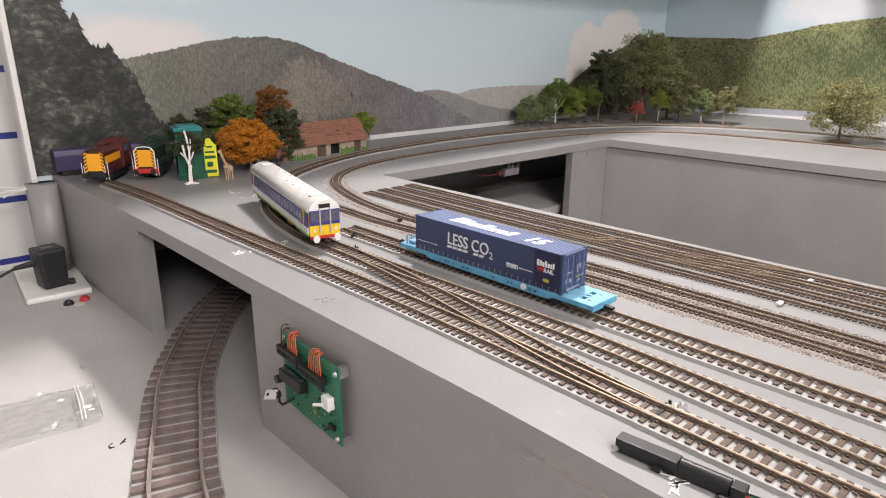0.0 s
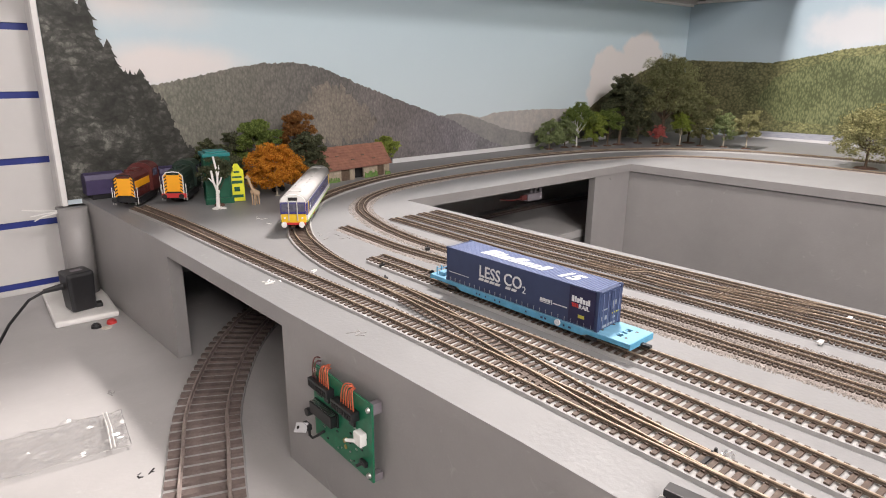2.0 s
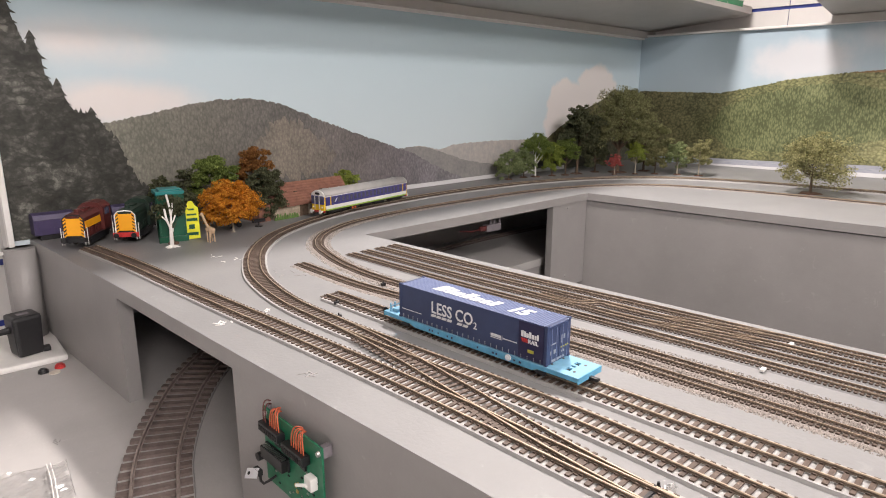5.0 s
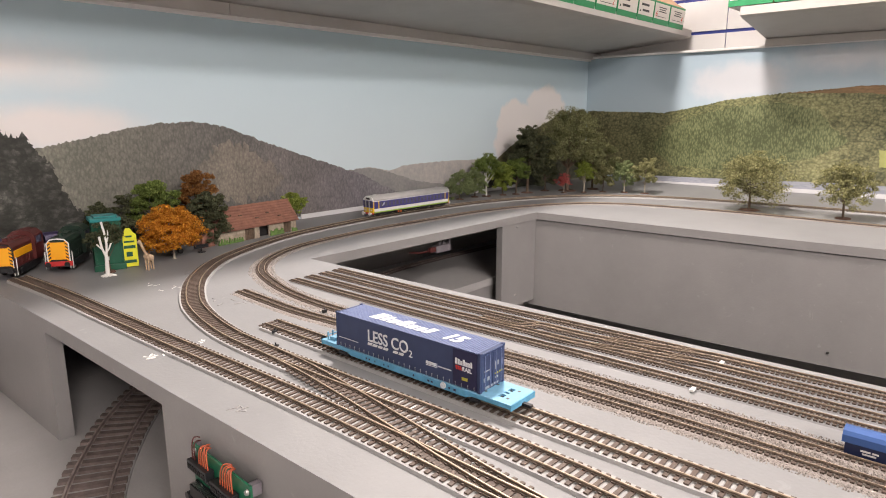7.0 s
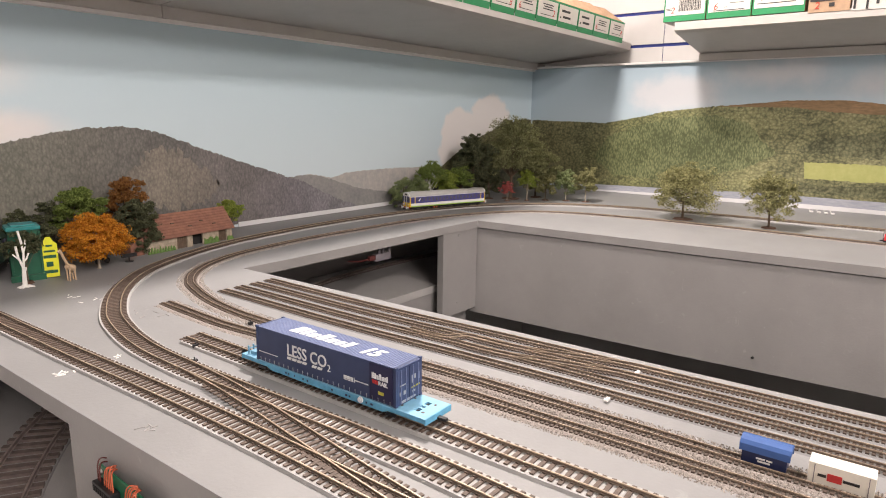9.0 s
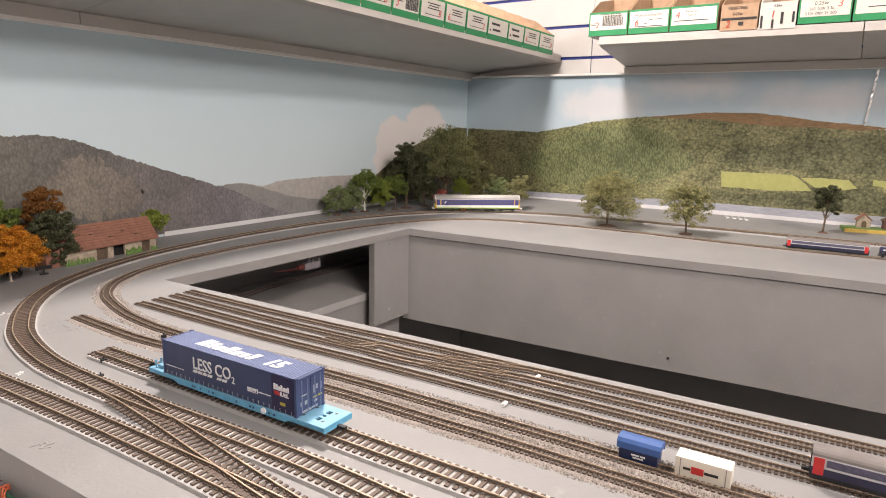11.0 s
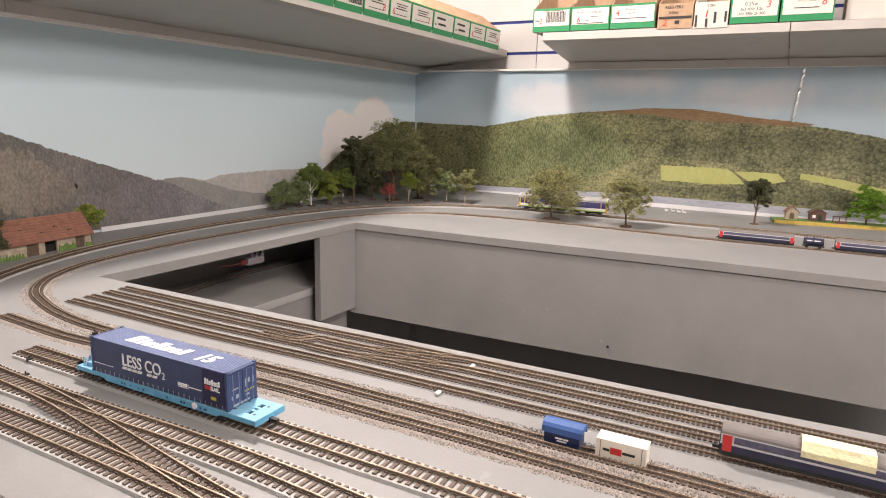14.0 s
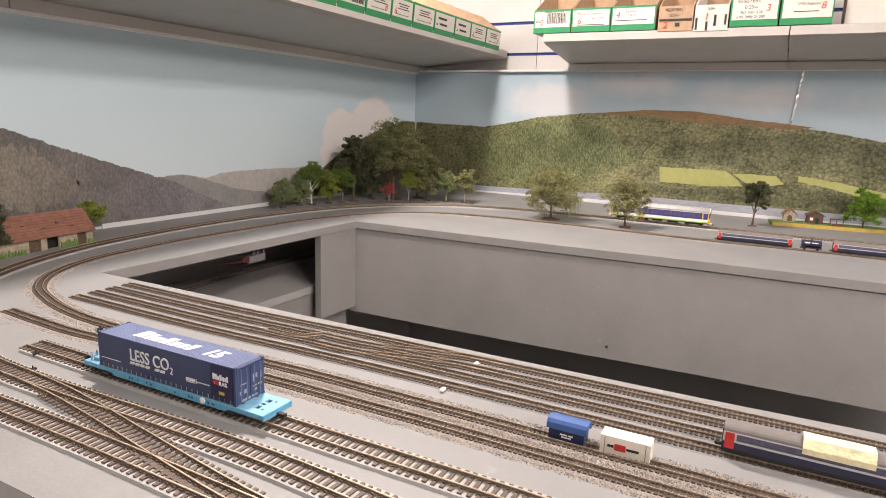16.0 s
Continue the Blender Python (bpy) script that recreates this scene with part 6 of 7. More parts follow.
t = thing("container_van", pose(.508, .0165, Z, 0, 0, 1.5) @ Matrix.Diagonal((.88, .88, .88, 1)), "blue small-scale van body standing on the board", "model van")
bm = bmesh.new()
box(bm, -.0088, .0088, -.0172, .0172, 0, .0165, .0004)
part("body", bm, mat("deep_blue_van", (0.012, 0.02, 0.07), 0.45, 0, 0.1, 100), t)
bm = bmesh.new()
sec = [(-.0098, .0125), (-.0092, .0125), (-.0085, .0168), (.0085, .0168), (.0092, .0125), (.0098, .0125), (.0095, .0185), (.007, .0215), (0, .0228), (-.007, .0215), (-.0095, .0185)]
loft(bm, sec, -.0195, .0195)
bmesh.ops.recalc_face_normals(bm, faces=bm.faces)
part("roof", bm, mat("mid_blue_roof", (0.04, 0.1, 0.29), 0.5, 0, 0.08, 100), t, "brighter blue curved roof")
for z0, y0, y1 in ((.0075, .006, -.001), (.0075, -.002, -.0065), (.005, .0045, -.005)):
    bm = bmesh.new()
    box(bm, -.0091, -.0086, y1, y0, z0, z0 + .0015)
    part("name_bar", bm, M_WHITE, t)
t = thing("small_container", pose(.509, -.032, Z, 0, 0, 1.5) @ Matrix.Diagonal((.93, .93, .93, 1)), "cream small-scale container standing on the board", "container")
bm = bmesh.new()
box(bm, -.0085, .0085, -.0215, .0215, 0, .0185, .0005)
part("body", bm, mat("cream_container", (0.72, 0.68, 0.6), 0.5, 0, 0.05, 100), t)
for y in (-.0175, .0175):
    bm = bmesh.new()
    box(bm, -.0087, -.0084, y - .0003, y + .0003, .001, .0175)
    part("seam", bm, M_GREYSIDE, t)
for y0, y1, mm in ((.015, .0095, M_BLACK), (-.0015, -.012, M_BLACK), (.0088, -.0008, M_RED)):
    bm = bmesh.new()
    h = .0011 if mm is M_BLACK else .003
    box(bm, -.0089, -.0084, y1, y0, .0095 - h, .0095 + h)
    part("mark_bar", bm, mm, t)

# ---- lower board clutter ----
bm = bmesh.new()
cyl(bm, (.18, 1.176, ZL), (.18, 1.176, Z - .008), .022, None, 24)
box(bm, .158, .205, 1.176, 1.199, ZL, Z - .008, .002)
for f in bm.faces:
    f.smooth = len(f.verts) == 4
tagged(part("corner_post", bm, M_SIDE), "grey rounded post under the backdrop corner", "post", "", "structure")

t = thing("socket_plate", pose(.16, 1.138, ZL, 0, 0, -4), "white double socket plate lying on the lower board", "socket plate")
bm = bmesh.new()
box(bm, -.045, .045, -.09, .09, 0, .01, .004)
part("plate", bm, M_WHITE, t)
bm = bmesh.new()
box(bm, .018, .028, -.056, -.042, .0101, .017, .001)
part("switch", bm, M_BLACK, t, "black rocker switch")
t = thing("power_adapter", pose(.155, 1.095, ZL + .0101, 0, 0, 8), "black plug-in power adapter with a cable", "power adapter")
bm = bmesh.new()
v = box(bm, -.019, .019, -.02, .02, 0, .064, .005)
for q in bm.verts:
    k = 1 + (q.co.z - .03) * 2.2
    q.co.x *= k
    q.co.y *= k
part("case", bm, M_BLACK, t)
bm = bmesh.new()
box(bm, -.008, .008, -.006, .004, .0641, .0646)
part("label", bm, M_GREYSIDE, t, "grey rating label")
bm = bmesh.new()
cyl(bm, (-.02, .002, .042), (-.048, .004, .04), .0055, .0035, 10)
tube(bm, [(-.046, .004, .04), (-.07, .0, .033), (-.105, -.02, .01), (-.13, -.05, -.006), (-.16, -.11, -.0075), (-.22, -.2, -.0075)], .0022, 8)
part("cable", bm, M_BLACK, t)
for nm, x, y, mm, r in (("red_button_cap", .181, 1.024, M_RED, .0075), ("black_button_cap", .158, 1.02, M_BLACK, .0075)):
    bm = bmesh.new()
    cyl(bm, (x, y, ZL), (x, y, ZL + .004), r, r * .9, 16)
    cyl(bm, (x, y, ZL + .004), (x, y, ZL + .0062), r * .72, r * .6, 16)
    tagged(part(nm, bm, mm), "small round %s plastic cap on the lower board" % nm.split("_")[0], "button cap", "button caps")
bm = bmesh.new()
cyl(bm, (.17, 1.008, ZL), (.17, 1.008, ZL + .001), .0075, None, 18)
cyl(bm, (.17, 1.008, ZL + .001), (.17, 1.008, ZL + .0016), .002, None, 10)
tagged(part("token", bm, mat("cream_token", (.62, .57, .5), .5), None), "small flat cream disc on the lower board", "disc")


def film_mat(name, gloss, rough):
    m = bpy.data.materials.new(name)
    m.use_nodes = True
    nt = m.node_tree
    out = nt.nodes["Material Output"]
    gl = nt.nodes.new("ShaderNodeBsdfGlossy")
    gl.inputs["Roughness"].default_value = rough
    gl.inputs["Color"].default_value = (1, 1, 1, 1)
    tr = nt.nodes.new("ShaderNodeBsdfTransparent")
    tr.inputs["Color"].default_value = (0.97, 0.97, 0.97, 1)
    fr = nt.nodes.new("ShaderNodeValue")
    fr.outputs[0].default_value = gloss
    mx = nt.nodes.new("ShaderNodeMixShader")
    nt.links.new(fr.outputs[0], mx.inputs[0])
    nt.links.new(tr.outputs[0], mx.inputs[1])
    nt.links.new(gl.outputs[0], mx.inputs[2])
    nt.links.new(mx.outputs[0], out.inputs["Surface"])
    return m


M_FILM = film_mat("clear_film", 0.24, 0.26)
M_CLEAR = film_mat("clear_plastic", 0.45, 0.2)
M_TAPE = film_mat("shiny_tape", 0.75, 0.12)
t = thing("zip_bag", pose(.055, .695, ZL + .001, 0, 0, -8), "empty clear zip bag lying crumpled on the lower board", "plastic bag")
bm = bmesh.new()
g = 34
vs = [[bm.verts.new((-.075 + .13 * i / g, -.04 + .08 * j / g, .0055 + .0055 * noise.noise((i * .16, j * .13, 1)) + .0016 * noise.noise((i * .5, j * .45, 5)) + .002 * (1 - abs(2 * j / g - 1)))) for j in range(g + 1)] for i in range(g + 1)]
for i in range(g):
    for j in range(g):
        bm.faces.new((vs[i][j], vs[i + 1][j], vs[i + 1][j + 1], vs[i][j + 1]))
part("film", bm, M_FILM, t)
bm = bmesh.new()
for s in (-1, 1):
    tube(bm, [(-.075 + .013 * k, s * .04, .0042 + .0012 * math.sin(k * 1.9 + s)) for k in range(11)], .0005, 6)
tube(bm, [(.055, -.04 + .008 * k, .0045 + .0012 * math.sin(k * 1.4)) for k in range(11)], .0005, 6)
part("seam", bm, M_TAPE, t, "shiny sealed seam")
bm = bmesh.new()
tube(bm, [(.04, -.04, .0065), (.041, 0, .0085), (.04, .04, .0065)], .0007)
tube(bm, [(.0365, -.04, .0065), (.0375, 0, .0085), (.0365, .04, .0065)], .0006)
part("zip_strip", bm, M_WHITE, t, "clear zip strip")

# ---- circuit board ----
M_PCB = mat("green_circuit_board", (0.012, 0.15, 0.075), 0.35, 0, 0.25, 140)
M_SOLDER = mat("silver_solder", (0.6, 0.6, 0.58), 0.3, 1.0, 0.1, 200)
M_WIRE = mat("orange_wire", (0.5, 0.11, 0.05), 0.45, 0, 0.15, 200)
M_COPPER = mat("gold_pad", (0.5, 0.36, 0.12), 0.35, 0.8, 0.1, 200)
# local frame: x along the panel (towards -y), z up, -y out of the panel
t = thing("circuit_board", pose(.2265, .413, .93, 0, 0, -91.5), "green circuit board screwed to the grey front panel", "circuit board")
bm = bmesh.new()
box(bm, -.048, .048, -.0075, -.0058, -.036, .036)
part("board", bm, M_PCB, t)
for x0, x1, z0, z1 in ((.042, .0479, -.036, -.029), (.042, .0479, .026, .036), (-.0479, -.044, .026, .036)):
    bm = bmesh.new()
    box(bm, x0, x1, -.0057, .0025, z0, z1, .0005)
    part("spacer", bm, M_GREYSIDE, t)
for x, z in ((-.043, .031), (.044, .03), (.043, -.031)):
    bm = bmesh.new()
    cyl(bm, (x, -.0077, z), (x, -.0098, z), .0026, .002, 12)
    part("screw", bm, M_SOLDER, t)
for x0, n, zz in ((-.044, 8, .022), (-.004, 8, .0185)):
    bm = bmesh.new()
    box(bm, x0, x0 + .034, -.0155, -.0077, zz - .0045, zz + .004, .0006)
    tb = part("terminal_block", bm, M_BLACK, t)
    for k in range(n):
        bm = bmesh.new()
        x = x0 + .0035 + k * .0039
        box(bm, x - .0012, x + .0012, -.0161, -.0154, zz - .003, zz + .0015)
        part("terminal_hole", bm, M_DARK, tb)
        bm = bmesh.new()
        top = zz + random.uniform(.019, .024)
        xe = x0 + .017 + (k - 3.5) * .0014
        if k in ((0, 1, 3, 4, 5, 6, 7) if n == 8 and x0 < -.02 else (2, 3, 4, 5, 6, 7)):
            xe = x0 + (.008 if k < 2 else .0205) + (k - 3.5) * .0009
            tube(bm, [(x + (xe - x) * f ** 1.5, -.0115 + .0072 * f ** 3, zz + .003 + (top - zz - .003) * math.sin(f * 2.0) ** 0.9) for f in [j / 12 for j in range(13)]], .0006, 7)
            part("wire", bm, M_WIRE if k > 1 else M_MAROON, tb)
bm = bmesh.new()
box(bm, -.043, -.005, -.0155, -.0098, -.0085, .0025, .0006)
box(bm, -.044, -.004, -.0098, -.0077, -.0095, .0035, .0004)
ch = part("chip", bm, M_BLACK, t, "black socketed chip")
for z in (.0029, -.0089):
    for k in range(14):
        bm = bmesh.new()
        x = -.041 + k * .00262
        box(bm, x - .0005, x + .0005, -.0142, -.0099, z - .0004, z + .0004)
        part("pin", bm, M_SOLDER, ch)
for x, z in ((-.034, .0115), (-.022, .0105), (.008, .009), (.02, .0075)):
    bm = bmesh.new()
    box(bm, x - .004, x + .004, -.0098, -.0077, z - .0022, z + .0022, .0003)
    part("small_chip", bm, M_BLACK, t)
bm = bmesh.new()
cyl(bm, (-.0475, -.0077, -.011), (-.0475, -.0165, -.011), .004, None, 16)
part("capacitor", bm, M_BLACK, t)
bm = bmesh.new()
box(bm, -.044, -.034, -.023, -.0185, -.022, -.0165, .0006)
rg = part("regulator", bm, M_BLACK, t)
bm = bmesh.new()
m2 = Matrix.Translation((-.0355, -.0235, -.0185)) @ Matrix.Rotation(math.radians(-38), 4, "X") @ Matrix.Rotation(math.radians(-24), 4, "Y")
box(bm, -.015, .001, -.0006, .0006, -.0045, .0045, .0002, m2)
part("heat_tab", bm, M_STEEL, rg, "silver heat-sink tab")
bm = bmesh.new()
cyl(bm, m2 @ Vector((-.0105, -.0009, 0)), m2 @ Vector((-.0105, .0001, 0)), .0016, None, 12)
part("tab_hole", bm, M_DARK, rg)
bm = bmesh.new()
tube(bm, [(-.036, -.0205, -.021), (-.0355, -.0205, -.027), (-.033, -.019, -.0295), (-.031, -.015, -.0275), (-.03, -.008, -.025)], .0013)
part("lead", bm, M_BLACK, rg)
bm = bmesh.new()
box(bm, .03, .0405, -.0145, -.0077, -.004, .0075, .0008)
jp = part("white_header", bm, M_WHITE, t, "cream plug header")
bm = bmesh.new()
cyl(bm, (.034, -.0145, 0), (.025, -.019, -.002), .0016, .0013, 10)
part("plug_lead", bm, M_WHITE, jp)
for x, z in ((.004, -.018), (.008, -.015), (.006, -.023)):
    bm = bmesh.new()
    bmesh.ops.create_cone(bm, cap_ends=True, segments=14, radius1=.0021, radius2=.0021, depth=.0006, matrix=Matrix.Translation((x, -.0078, z)) @ Matrix.Rotation(math.pi / 2, 4, "X"))
    part("gold_ring", bm, M_COPPER, t)
for k in range(26):
    bm = bmesh.new()
    x, z = random.uniform(-.04, .042), random.uniform(-.032, .008)
    s = random.uniform(.0006, .0016)
    box(bm, x - s, x + s, -.0084, -.0074, z - .0006, z + .0006)
    part("surface_part", bm, M_BLACK if k % 3 else M_SOLDER, t)
bm = bmesh.new()
cyl(bm, (.036, -.0077, -.022), (.036, -.016, -.022), .0013)
box(bm, .032, .041, -.0105, -.0077, -.0245, -.0195, .0005)
part("pin_header", bm, M_BLACK, t)

# ---- point motor beside the front line ----
t = thing("point_motor", pose(.2545, .104, Z, 0, 0, 7) @ Matrix.Diagonal((.66, .95, .68, 1)), "black surface-mounted point motor with coloured wires", "point motor")
bm = bmesh.new()
box(bm, -.0065, .0065, -.004, .032, .0005, .0125, .0008)
part("housing", bm, M_BLACK, t)
bm = bmesh.new()
cyl(bm, (.0005, -.0045, .0072), (.0005, -.031, .0072), .0062, None, 20)
box(bm, -.006, .0065, -.031, -.004, .0005, .007)
part("coil_cover", bm, M_BLACK, t, "glossy black round cover")
bm = bmesh.new()
box(bm, -.0055, .0065, -.039, -.0315, .0005, .011, .0006)
part("end_block", bm, M_BLACK, t)
for y in (.006, -.03):
    bm = bmesh.new()
    box(bm, -.0115, -.0066, y - .0025, y + .0025, .0003, .0035, .0004)
    part("fixing_lug", bm, M_BLACK, t)
bm = bmesh.new()
cyl(bm, (-.008, .0315, .004), (-.0066, .0315, .004), .0026, None, 12)
part("pivot", bm, M_SOLDER, t)
for k, mm in enumerate((M_RED, M_KIOSK, M_BLACK)):
    bm = bmesh.new()
    tube(bm, [(-.003 + k * .0022, -.039, .006), (-.003 + k * .0024, -.046, .0065), (-.002 + k * .0028, -.055, .003), (-.004 + k * .003, -.085, .0015)], .0009)
    part("wire", bm, mm, t)
bm = bmesh.new()
rnd = random.Random(31)
g = [[bm.verts.new((.3105 + .0016 * i + rnd.uniform(-.0007, .0007), .1255 + .0016 * k + rnd.uniform(-.0007, .0007), Z + .0008 + rnd.uniform(0, .0035))) for k in range(5)] for i in range(5)]
for i in range(4):
    for k in range(4):
        bm.faces.new((g[i][k], g[i + 1][k], g[i + 1][k + 1], g[i][k + 1]))
tagged(part("paper_scrap", bm, M_CLEAR), "crumpled clear plastic scrap beside the point", "plastic scrap")
t = thing("tie_bar", pose(.303, .134, Z + .0032), "black sliding tie bar of the point", "tie bar")
bm = bmesh.new()
box(bm, -.014, .005, -.0013, .0013, 0, .0012, .0003)
part("bar", bm, M_BLACK, t)
for x in (-.0005, .0042):
    bm = bmesh.new()
    cyl(bm, (x, 0, .0012), (x, 0, .0038), .0012, .0009, 10)
    part("pin", bm, M_BLACK, t)

# ---- under the bridge ----
t = thing("signal_board", pose(.985, .862, Z - .0185), "small pale bracket with a red plug under the board", "wiring bracket")
bm = bmesh.new()
for x in (0, .012, .03):
    box(bm, x - .003, x + .003, .004, .008, -.018, 0, .0004)
box(bm, -.012, .034, .004, .016, -.034, -.0185, .001)
part("bracket", bm, M_GREYSIDE, t)
# plug: maroon instead of red, shade under the board put into the colour
bm = bmesh.new()
box(bm, -.03, -.0125, .005, .012, -.03, -.02, .001)
tube(bm, [(-.03, .008, -.026), (-.055, .01, -.027), (-.08, .02, -.024)], .0015)
part("red_plug", bm, M_MAROON, t, "red plug and wire, darkened as if in shade")

# ---- shelves ----
M_GREEN_BOX = mat("green_box_print", (0.02, 0.24, 0.09), 0.5, 0, 0.1, 40)
M_CARD = mat("brown_card", (0.42, 0.28, 0.18), 0.75, 0, 0.15, 50)
M_CARD_WHITE = mat("white_card", (0.6, 0.575, 0.535), 0.6, 0, 0.06, 40)
M_LABEL = mat("label_paper", (0.66, 0.63, 0.58), 0.6, 0, 0.05, 60)
M_INK = mat("black_ink", (0.03, 0.03, 0.03), 0.6)
M_PEN = mat("red_pen", (0.55, 0.05, 0.03), 0.6)


def shelf(m, ln, depth, drop, label):
    """Sloping slatwall shelf: back on the wall, front lip towards -y; runs along +x."""
    t = thing("wall_shelf", m, label, "shelf", "slatwall shelves")
    bm = bmesh.new()
    sec = [(0, -drop), (0, -drop - .012), (-depth + .02, -.022), (-depth, -.016), (-depth, .006), (-depth + .004, .006), (-depth + .006, -.004)]
    a = [bm.verts.new((0, y, z)) for y, z in sec]
    b = [bm.verts.new((ln, y, z)) for y, z in sec]
    n = len(sec)
    for i in range(n):
        bm.faces.new((a[i], b[i], b[(i + 1) % n], a[(i + 1) % n]))
    bm.faces.new(a)
    bm.faces.new(b[::-1])
    bmesh.ops.recalc_face_normals(bm, faces=bm.faces)
    part("tray", bm, M_SHELF, t)
    bm = bmesh.new()
    box(bm, 0, ln, -.012, -.0005, -drop - .035, -drop - .013, .001)
    part("wall_rail", bm, M_SHELF, t)
    return t


shelf(pose(-.6, YW - .013, 1.512), 1.3, .345, .04, "long sloping grey metal wall shelf")
shelf(pose(.702, YW - .013, 1.512), 1.53, .345, .04, "long sloping grey metal wall shelf full of boxes")
shelf(pose(XW - .013, .583, 1.522, 0, 0, -90), .656, .265, .045, "sloping grey metal shelf carrying small parts boxes")
shelf(pose(XW - .013, -.0755, 1.522, 0, 0, -90), .9, .265, .045, "sloping grey metal shelf with a split lip")


def bin_box(m, w, style, pen, lines, label, h=.066, depth=.2):
    """Open card parts box; front at y=0, runs to +y; x from 0 to w."""
    t = thing("parts_box", m, label, "parts box", "parts boxes")
    shell = {"green": M_GREEN_BOX, "brown": M_CARD, "white": M_CARD_WHITE}[style]
    bm = bmesh.new()
    box(bm, .001, w - .001, 0, .0025, 0, h, .0004)
    part("front", bm, shell, t)
    for x in (.001, w - .0035):
        bm = bmesh.new()
        v = [bm.verts.new((xx, y, z)) for xx in (x, x + .0025) for y, z in ((.0026, 0), (depth, 0), (depth, h + .07), (.08, h + .045), (.0026, h))]
        bm.faces.new(v[:5][::-1])
        bm.faces.new(v[5:])
        for i in range(5):
            bm.faces.new((v[i], v[(i + 1) % 5], v[5 + (i + 1) % 5], v[5 + i]))
        part("side", bm, M_CARD if style != "white" else M_CARD_WHITE, t)
    bm = bmesh.new()
    box(bm, .0036, w - .0036, .0026, depth, 0, .0025)
    part("bottom", bm, M_CARD_WHITE, t)
    bm = bmesh.new()
    box(bm, .0036, w - .0036, depth - .003, depth, .0026, h + .07)
    part("back", bm, M_CARD, t)
    if style == "green":
        bm = bmesh.new()
        box(bm, .005, w - .004, -.0008, -.0001, .016, h - .006)
        lab = part("label_sheet", bm, M_LABEL, t, "printed white label")
    front = Matrix(((1, 0, 0, 0), (0, 0, -1, -.0011), (0, 1, 0, 0), (0, 0, 0, 1)))

    def put(x, z):
        return Matrix.Translation((x, 0, z)) @ front
    for kind, x, z, a, b in lines:
        if kind == "bar":
            bm = bmesh.new()
            box(bm, x, x + a, -.0013, -.0005, z, z + b)
            part("print_bar", bm, M_INK, t)
        elif kind == "code":
            xx = x
            k = 0
            while xx < x + a:
                ww = (.0008, .0015, .0006, .002)[k % 4]
                bm = bmesh.new()
                box(bm, xx, xx + ww, -.0013, -.0005, z, z + b)
                part("barcode_bar", bm, M_INK, t)
                xx += ww + (.0012, .0007, .0015)[k % 3]
                k += 1
        else:
            glyphs("print", kind, b, put(x, z), M_INK, t, .0001)
    if pen:
        glyphs("pen_number", pen[0], .024, put(pen[1], pen[2]), M_PEN, t, .0002, "LEFT", "", .15)
    return t


SH = 1.5195
# far shelf boxes, front faces towards -y
FAR_EDGES = [2.155, 2.035, 1.919, 1.81, 1.684, 1.565, 1.459, 1.347, 1.237, 1.13, 1.02, .91, .8, .69, .58, .47, .36]
PENS = ["4", "6", "", "", "2", "6", "8", "3", "8", "5", "2", "7", "4", "1", "6", "3"]
for k, (b, a) in enumerate(zip(FAR_EDGES, FAR_EDGES[1:])):
    w = b - a - .002
    if k in (2, 3):
        ln = [("bar", .02, .042, .05, .006), ("bar", .03, .026, .045, .006), ("bar", .012, .024, .006, .005)]
        lab = "green-edged parts box with a handwritten white label"
    elif k == 7:
        ln = [("code", .05, .02, .05, .036), ("bar", .01, .04, .03, .002), ("bar", .01, .034, .03, .002)]
        lab = "green-edged parts box with a barcode label"
    else:
        ln = [("bar", .03, .048, w * .5, .0025), ("bar", .035, .042, w * .4, .0025), ("bar", .03, .036, w * .5, .0025), ("bar", .02, .022, w * .6, .0015)]
        lab = "green-edged parts box with a printed label"
    bin_box(pose(a, .8415, SH - .009, 5.5, 0, 0), w, "green", (PENS[k], (.012 if k % 2 else w - .03), .022) if PENS[k] else None, ln, lab)
# side shelf boxes, front faces towards -x
bin_box(pose(1.9, .617, 1.53, 0, 0, -90), .117, "green", ("2", .02, .022), [("code", .042, .026, .06, .03), ("bar", .035, .058, .06, .0015), ("bar", .008, .034, .016, .0015), ("bar", .008, .03, .016, .0015)], "green-edged parts box with a barcode label")
bin_box(pose(1.9, .499, 1.53, 0, 0, -90), .115, "green", ("6", .018, .022), [("Micro Connector", .018, .046, 0, .0105), ("bar", .018, .018, .08, .002), ("bar", .06, .036, .035, .0015), ("bar", .045, .026, .01, .0015)], "green-edged parts box labelled for micro connectors")
bin_box(pose(1.9, .383, 1.53, 0, 0, -90), .125, "green", ("4", .014, .034), [("Resistors", .042, .048, 0, .008), ("0.25 W", .048, .038, 0, .007), ("bar", .012, .026, .09, .002)], "green-edged parts box labelled for resistors")
bin_box(pose(1.9, .252, 1.524, 0, 0, -90), .092, "brown", ("2", .014, .008), [("RESISTERS", .018, .052, 0, .0105), ("0.25w", .03, .038, 0, .01), ("bar", .004, .026, .085, .006), ("bar", .046, .012, .012, .009)], "brown card parts box with a taped label")
bin_box(pose(1.9, .158, 1.522, 0, 0, -90), .086, "white", ("1", .025, .028), [("0.25w", .032, .054, 0, .008), ("bar", .004, .004, .005, .03), ("bar", .03, .002, .005, .022), ("bar", .05, .012, .006, .028), ("bar", .076, .014, .005, .026)], "white card parts box printed with black marks")
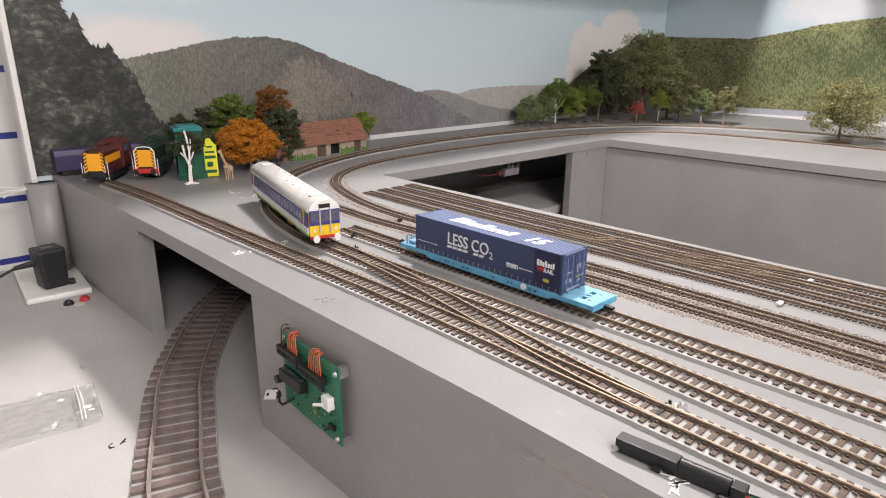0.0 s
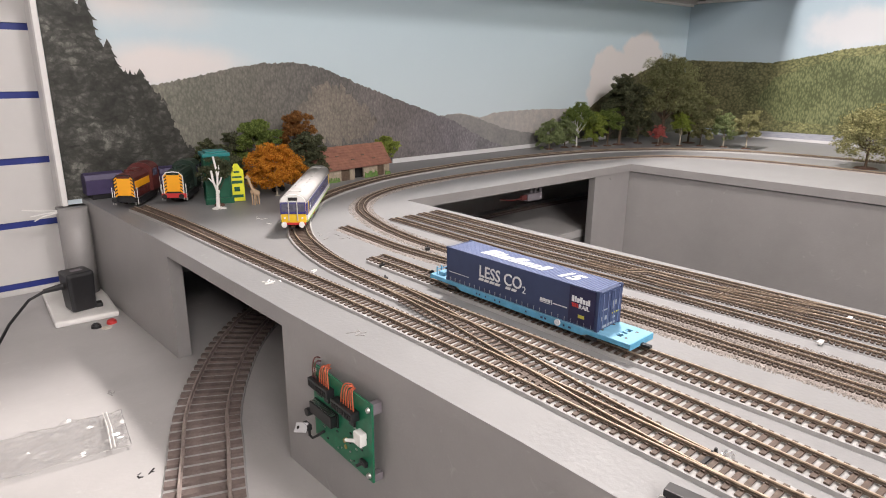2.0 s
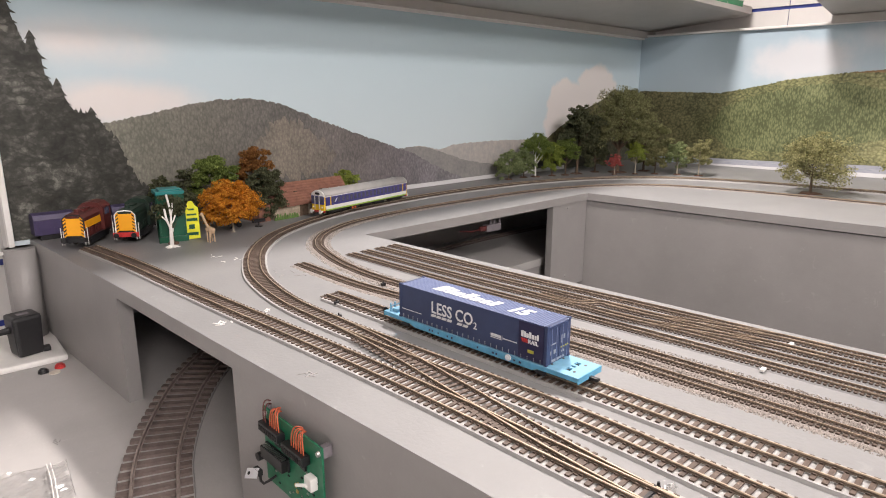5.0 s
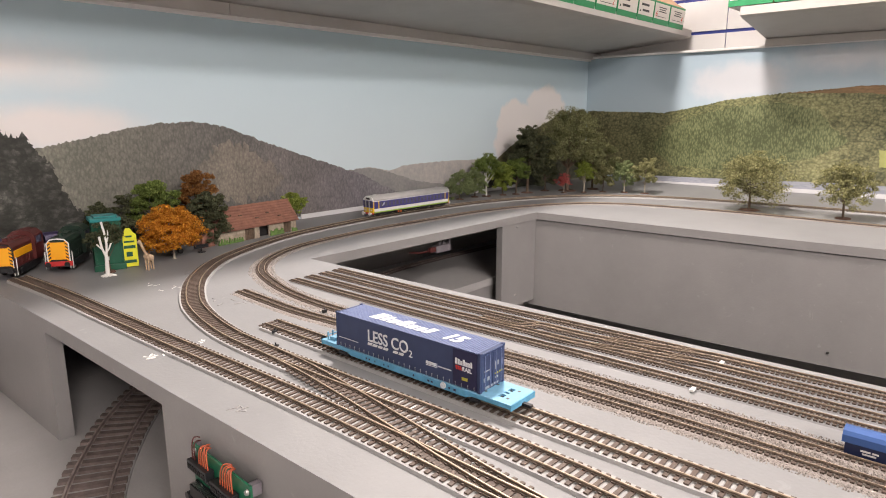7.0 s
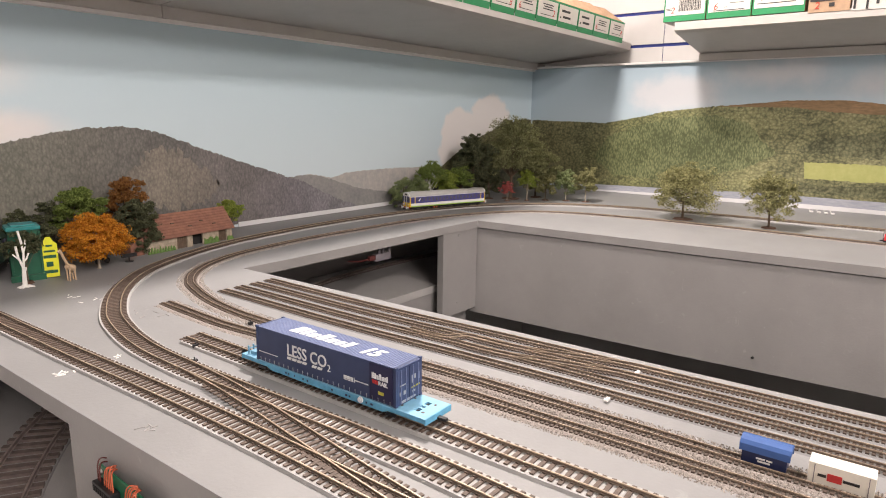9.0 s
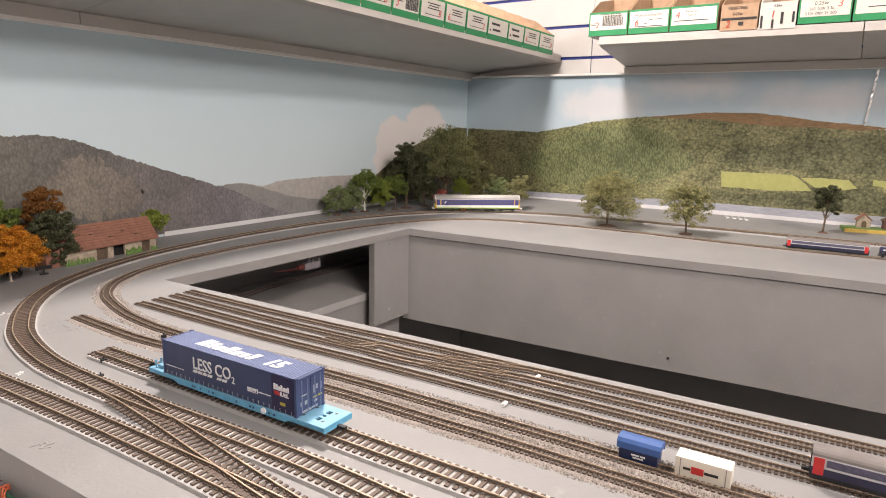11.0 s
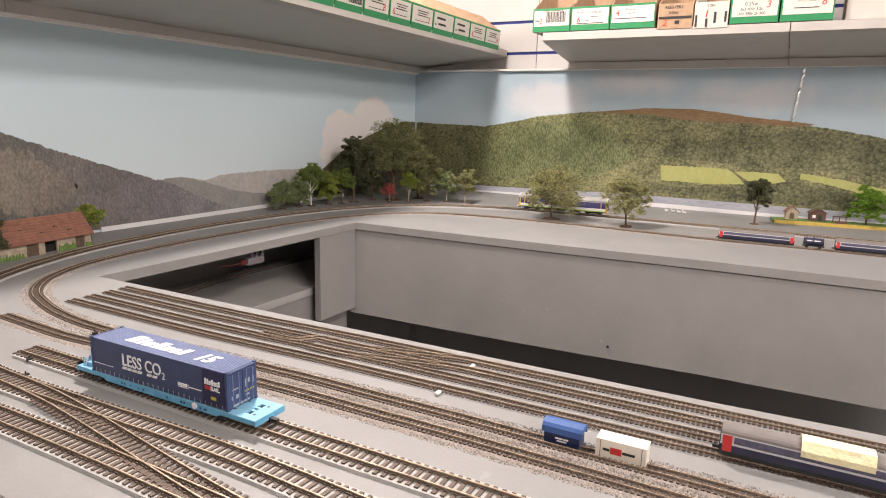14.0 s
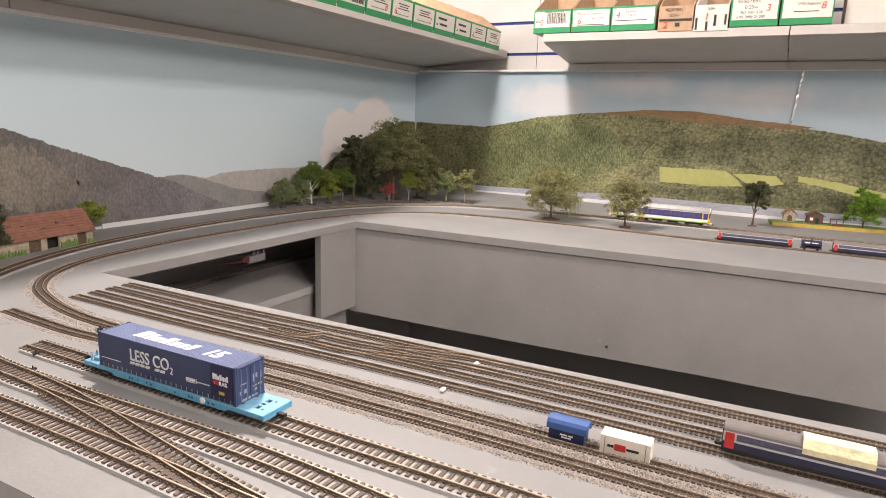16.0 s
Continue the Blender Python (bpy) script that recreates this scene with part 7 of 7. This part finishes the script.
bin_box(pose(1.9, .07, 1.53, 0, 0, -90), .115, "green", ("3", .083, .036), [("RESISTERS", .016, .058, 0, .012), ("0.25w", .034, .043, 0, .0125), ("3k3 100r 3.2k", .024, .031, 0, .0095), ("510r 390r 2k 200", .016, .02, 0, .0095)], "green-edged parts box labelled for resistors", .078)
bin_box(pose(1.9, -.047, 1.53, 0, 0, -90), .118, "green", ("8", .088, .036), [("SMD Resister", .036, .046, 0, .0095), ("bar", .03, .03, .055, .002), ("bar", .014, .06, .04, .006)], "green-edged parts box labelled for small resistors", .078)
for y, w in ((-.19, .09), (-.285, .16)):
    t = thing("storage_tin", pose(1.93, y, 1.53, 0, 0, -90), "plain white storage box on the shelf", "storage box")
    bm = bmesh.new()
    box(bm, 0, w, 0, .2, 0, .14, .003)
    part("body", bm, M_CARD_WHITE, t)
    bm = bmesh.new()
    box(bm, -.001, w + .001, -.001, .201, .1402, .155, .003)
    part("lid", bm, M_CARD_WHITE, t)
for x, r, y in ((1.88, 25, .95), (1.97, -20, .97), (1.78, 15, .97)):
    t = thing("paper_packet", pose(x, y, SH + .02, 78, 0, r), "printed paper packet standing in a parts box", "packet")
    bm = bmesh.new()
    box(bm, -.04, .04, 0, .11, -.001, .001)
    part("sheet", bm, M_CARD_WHITE, t)
    bm = bmesh.new()
    box(bm, -.032, .0, .05, .095, .0011, .0016)
    part("print_bar", bm, M_RED if r > 0 else M_INK, t)

# tape along the hillside print
t = thing("clear_tape", pose(XW - .0065, 0, 0), "shiny strips of clear tape on the backdrop", "tape")
for y0, z0, y1, z1, w in ((-.105, 1.285, -.118, 1.435, .0028), (-.118, 1.435, -.132, 1.458, .002), (.12, 1.441, .05, 1.445, .0016), (.03, 1.441, -.03, 1.449, .0016), (.22, 1.443, .17, 1.446, .002)):
    bm = bmesh.new()
    n = 14
    prev = None
    for k in range(n + 1):
        f = k / n
        y, z = y0 + (y1 - y0) * f, z0 + (z1 - z0) * f
        dx = .002 * noise.noise((k * .7, y0 * 9, 2))
        d = Vector((0, -(z1 - z0), (y1 - y0))).normalized() * w
        cur = (bm.verts.new((dx - .0008, y - d.y, z - d.z)), bm.verts.new((-dx - .0012, y + d.y, z + d.z)))
        if prev:
            bm.faces.new((*prev, *cur[::-1]))
        prev = cur
    part("strip", bm, M_TAPE, t)

# ---- scraps on the boards ----
def scrap(x, y, z, n, spread, material, label, seed):
    rnd = random.Random(seed)
    bm = bmesh.new()
    for _ in range(n):
        a, l, w = rnd.uniform(0, 6.28), rnd.uniform(.002, .006), rnd.uniform(.0003, .0009)
        cx, cy = x + rnd.uniform(-spread, spread), y + rnd.uniform(-spread, spread)
        m = Matrix.Translation((cx, cy, z + .0002)) @ Matrix.Rotation(a, 4, "Z")
        box(bm, -l, l, -w, w, -.0002, .0003, 0, m)
    tagged(part("paint_chips", bm, material), label, "paint chips", "scraps", "stuff")


scrap(.252, .6, Z, 7, .008, M_WHITE, "white pencil and paint flecks on the board", 1)
scrap(.248, .425, Z, 6, .006, M_SIDE, "dark scratch flecks on the board", 2)
scrap(.305, .6, Z, 3, .006, M_WHITE, "white fleck beside the main line", 3)
scrap(.244, .1, Z, 9, .007, M_WHITE, "white chalk flecks beside the point motor", 4)
scrap(.1, .59, ZL, 5, .008, M_DARK, "dark scuff flecks on the lower board", 5)
scrap(.12, .79, ZL, 4, .005, M_SIDE, "grey flecks on the lower board", 6)
scrap(.46, .9, Z, 9, .03, M_SIDE, "grey crumbs on the board inside the curve", 7)
scrap(.4, .72, Z, 9, .03, M_SIDE, "grey crumbs beside the main line", 8)
scrap(.37, .86, Z, 7, .03, M_WHITE, "pale flecks near the trees", 9)
scrap(1.60, .64, Z, 4, .02, M_CARD_WHITE, "pale offcuts lying beside the far line", 10)
# bare gaps between sleepers, left white
for x, y, a in ((.341, .312, 0), (.5335, .153, 0), (.613, .155, 0), (.292, .087, 0)):
    bm = bmesh.new()
    box(bm, x - .004, x + .004, y - .0018, y + .0018, Z + .0012, Z + .0034, .0003)
    tagged(part("joint_block", bm, M_WHITE), "white plastic filler between two sleepers", "track filler", "track fillers")
# point levers and frog details
for x, y in ((.345, .52), (.37, .56), (.455, .58)):
    bm = bmesh.new()
    box(bm, x - .003, x + .003, y - .0016, y + .0016, Z + .001, Z + .005, .0004)
    cyl(bm, (x, y, Z + .005), (x, y, Z + .0075), .0007)
    tagged(part("point_lever", bm, M_BLACK), "small black point lever beside the line", "point lever", "point levers")

motions()
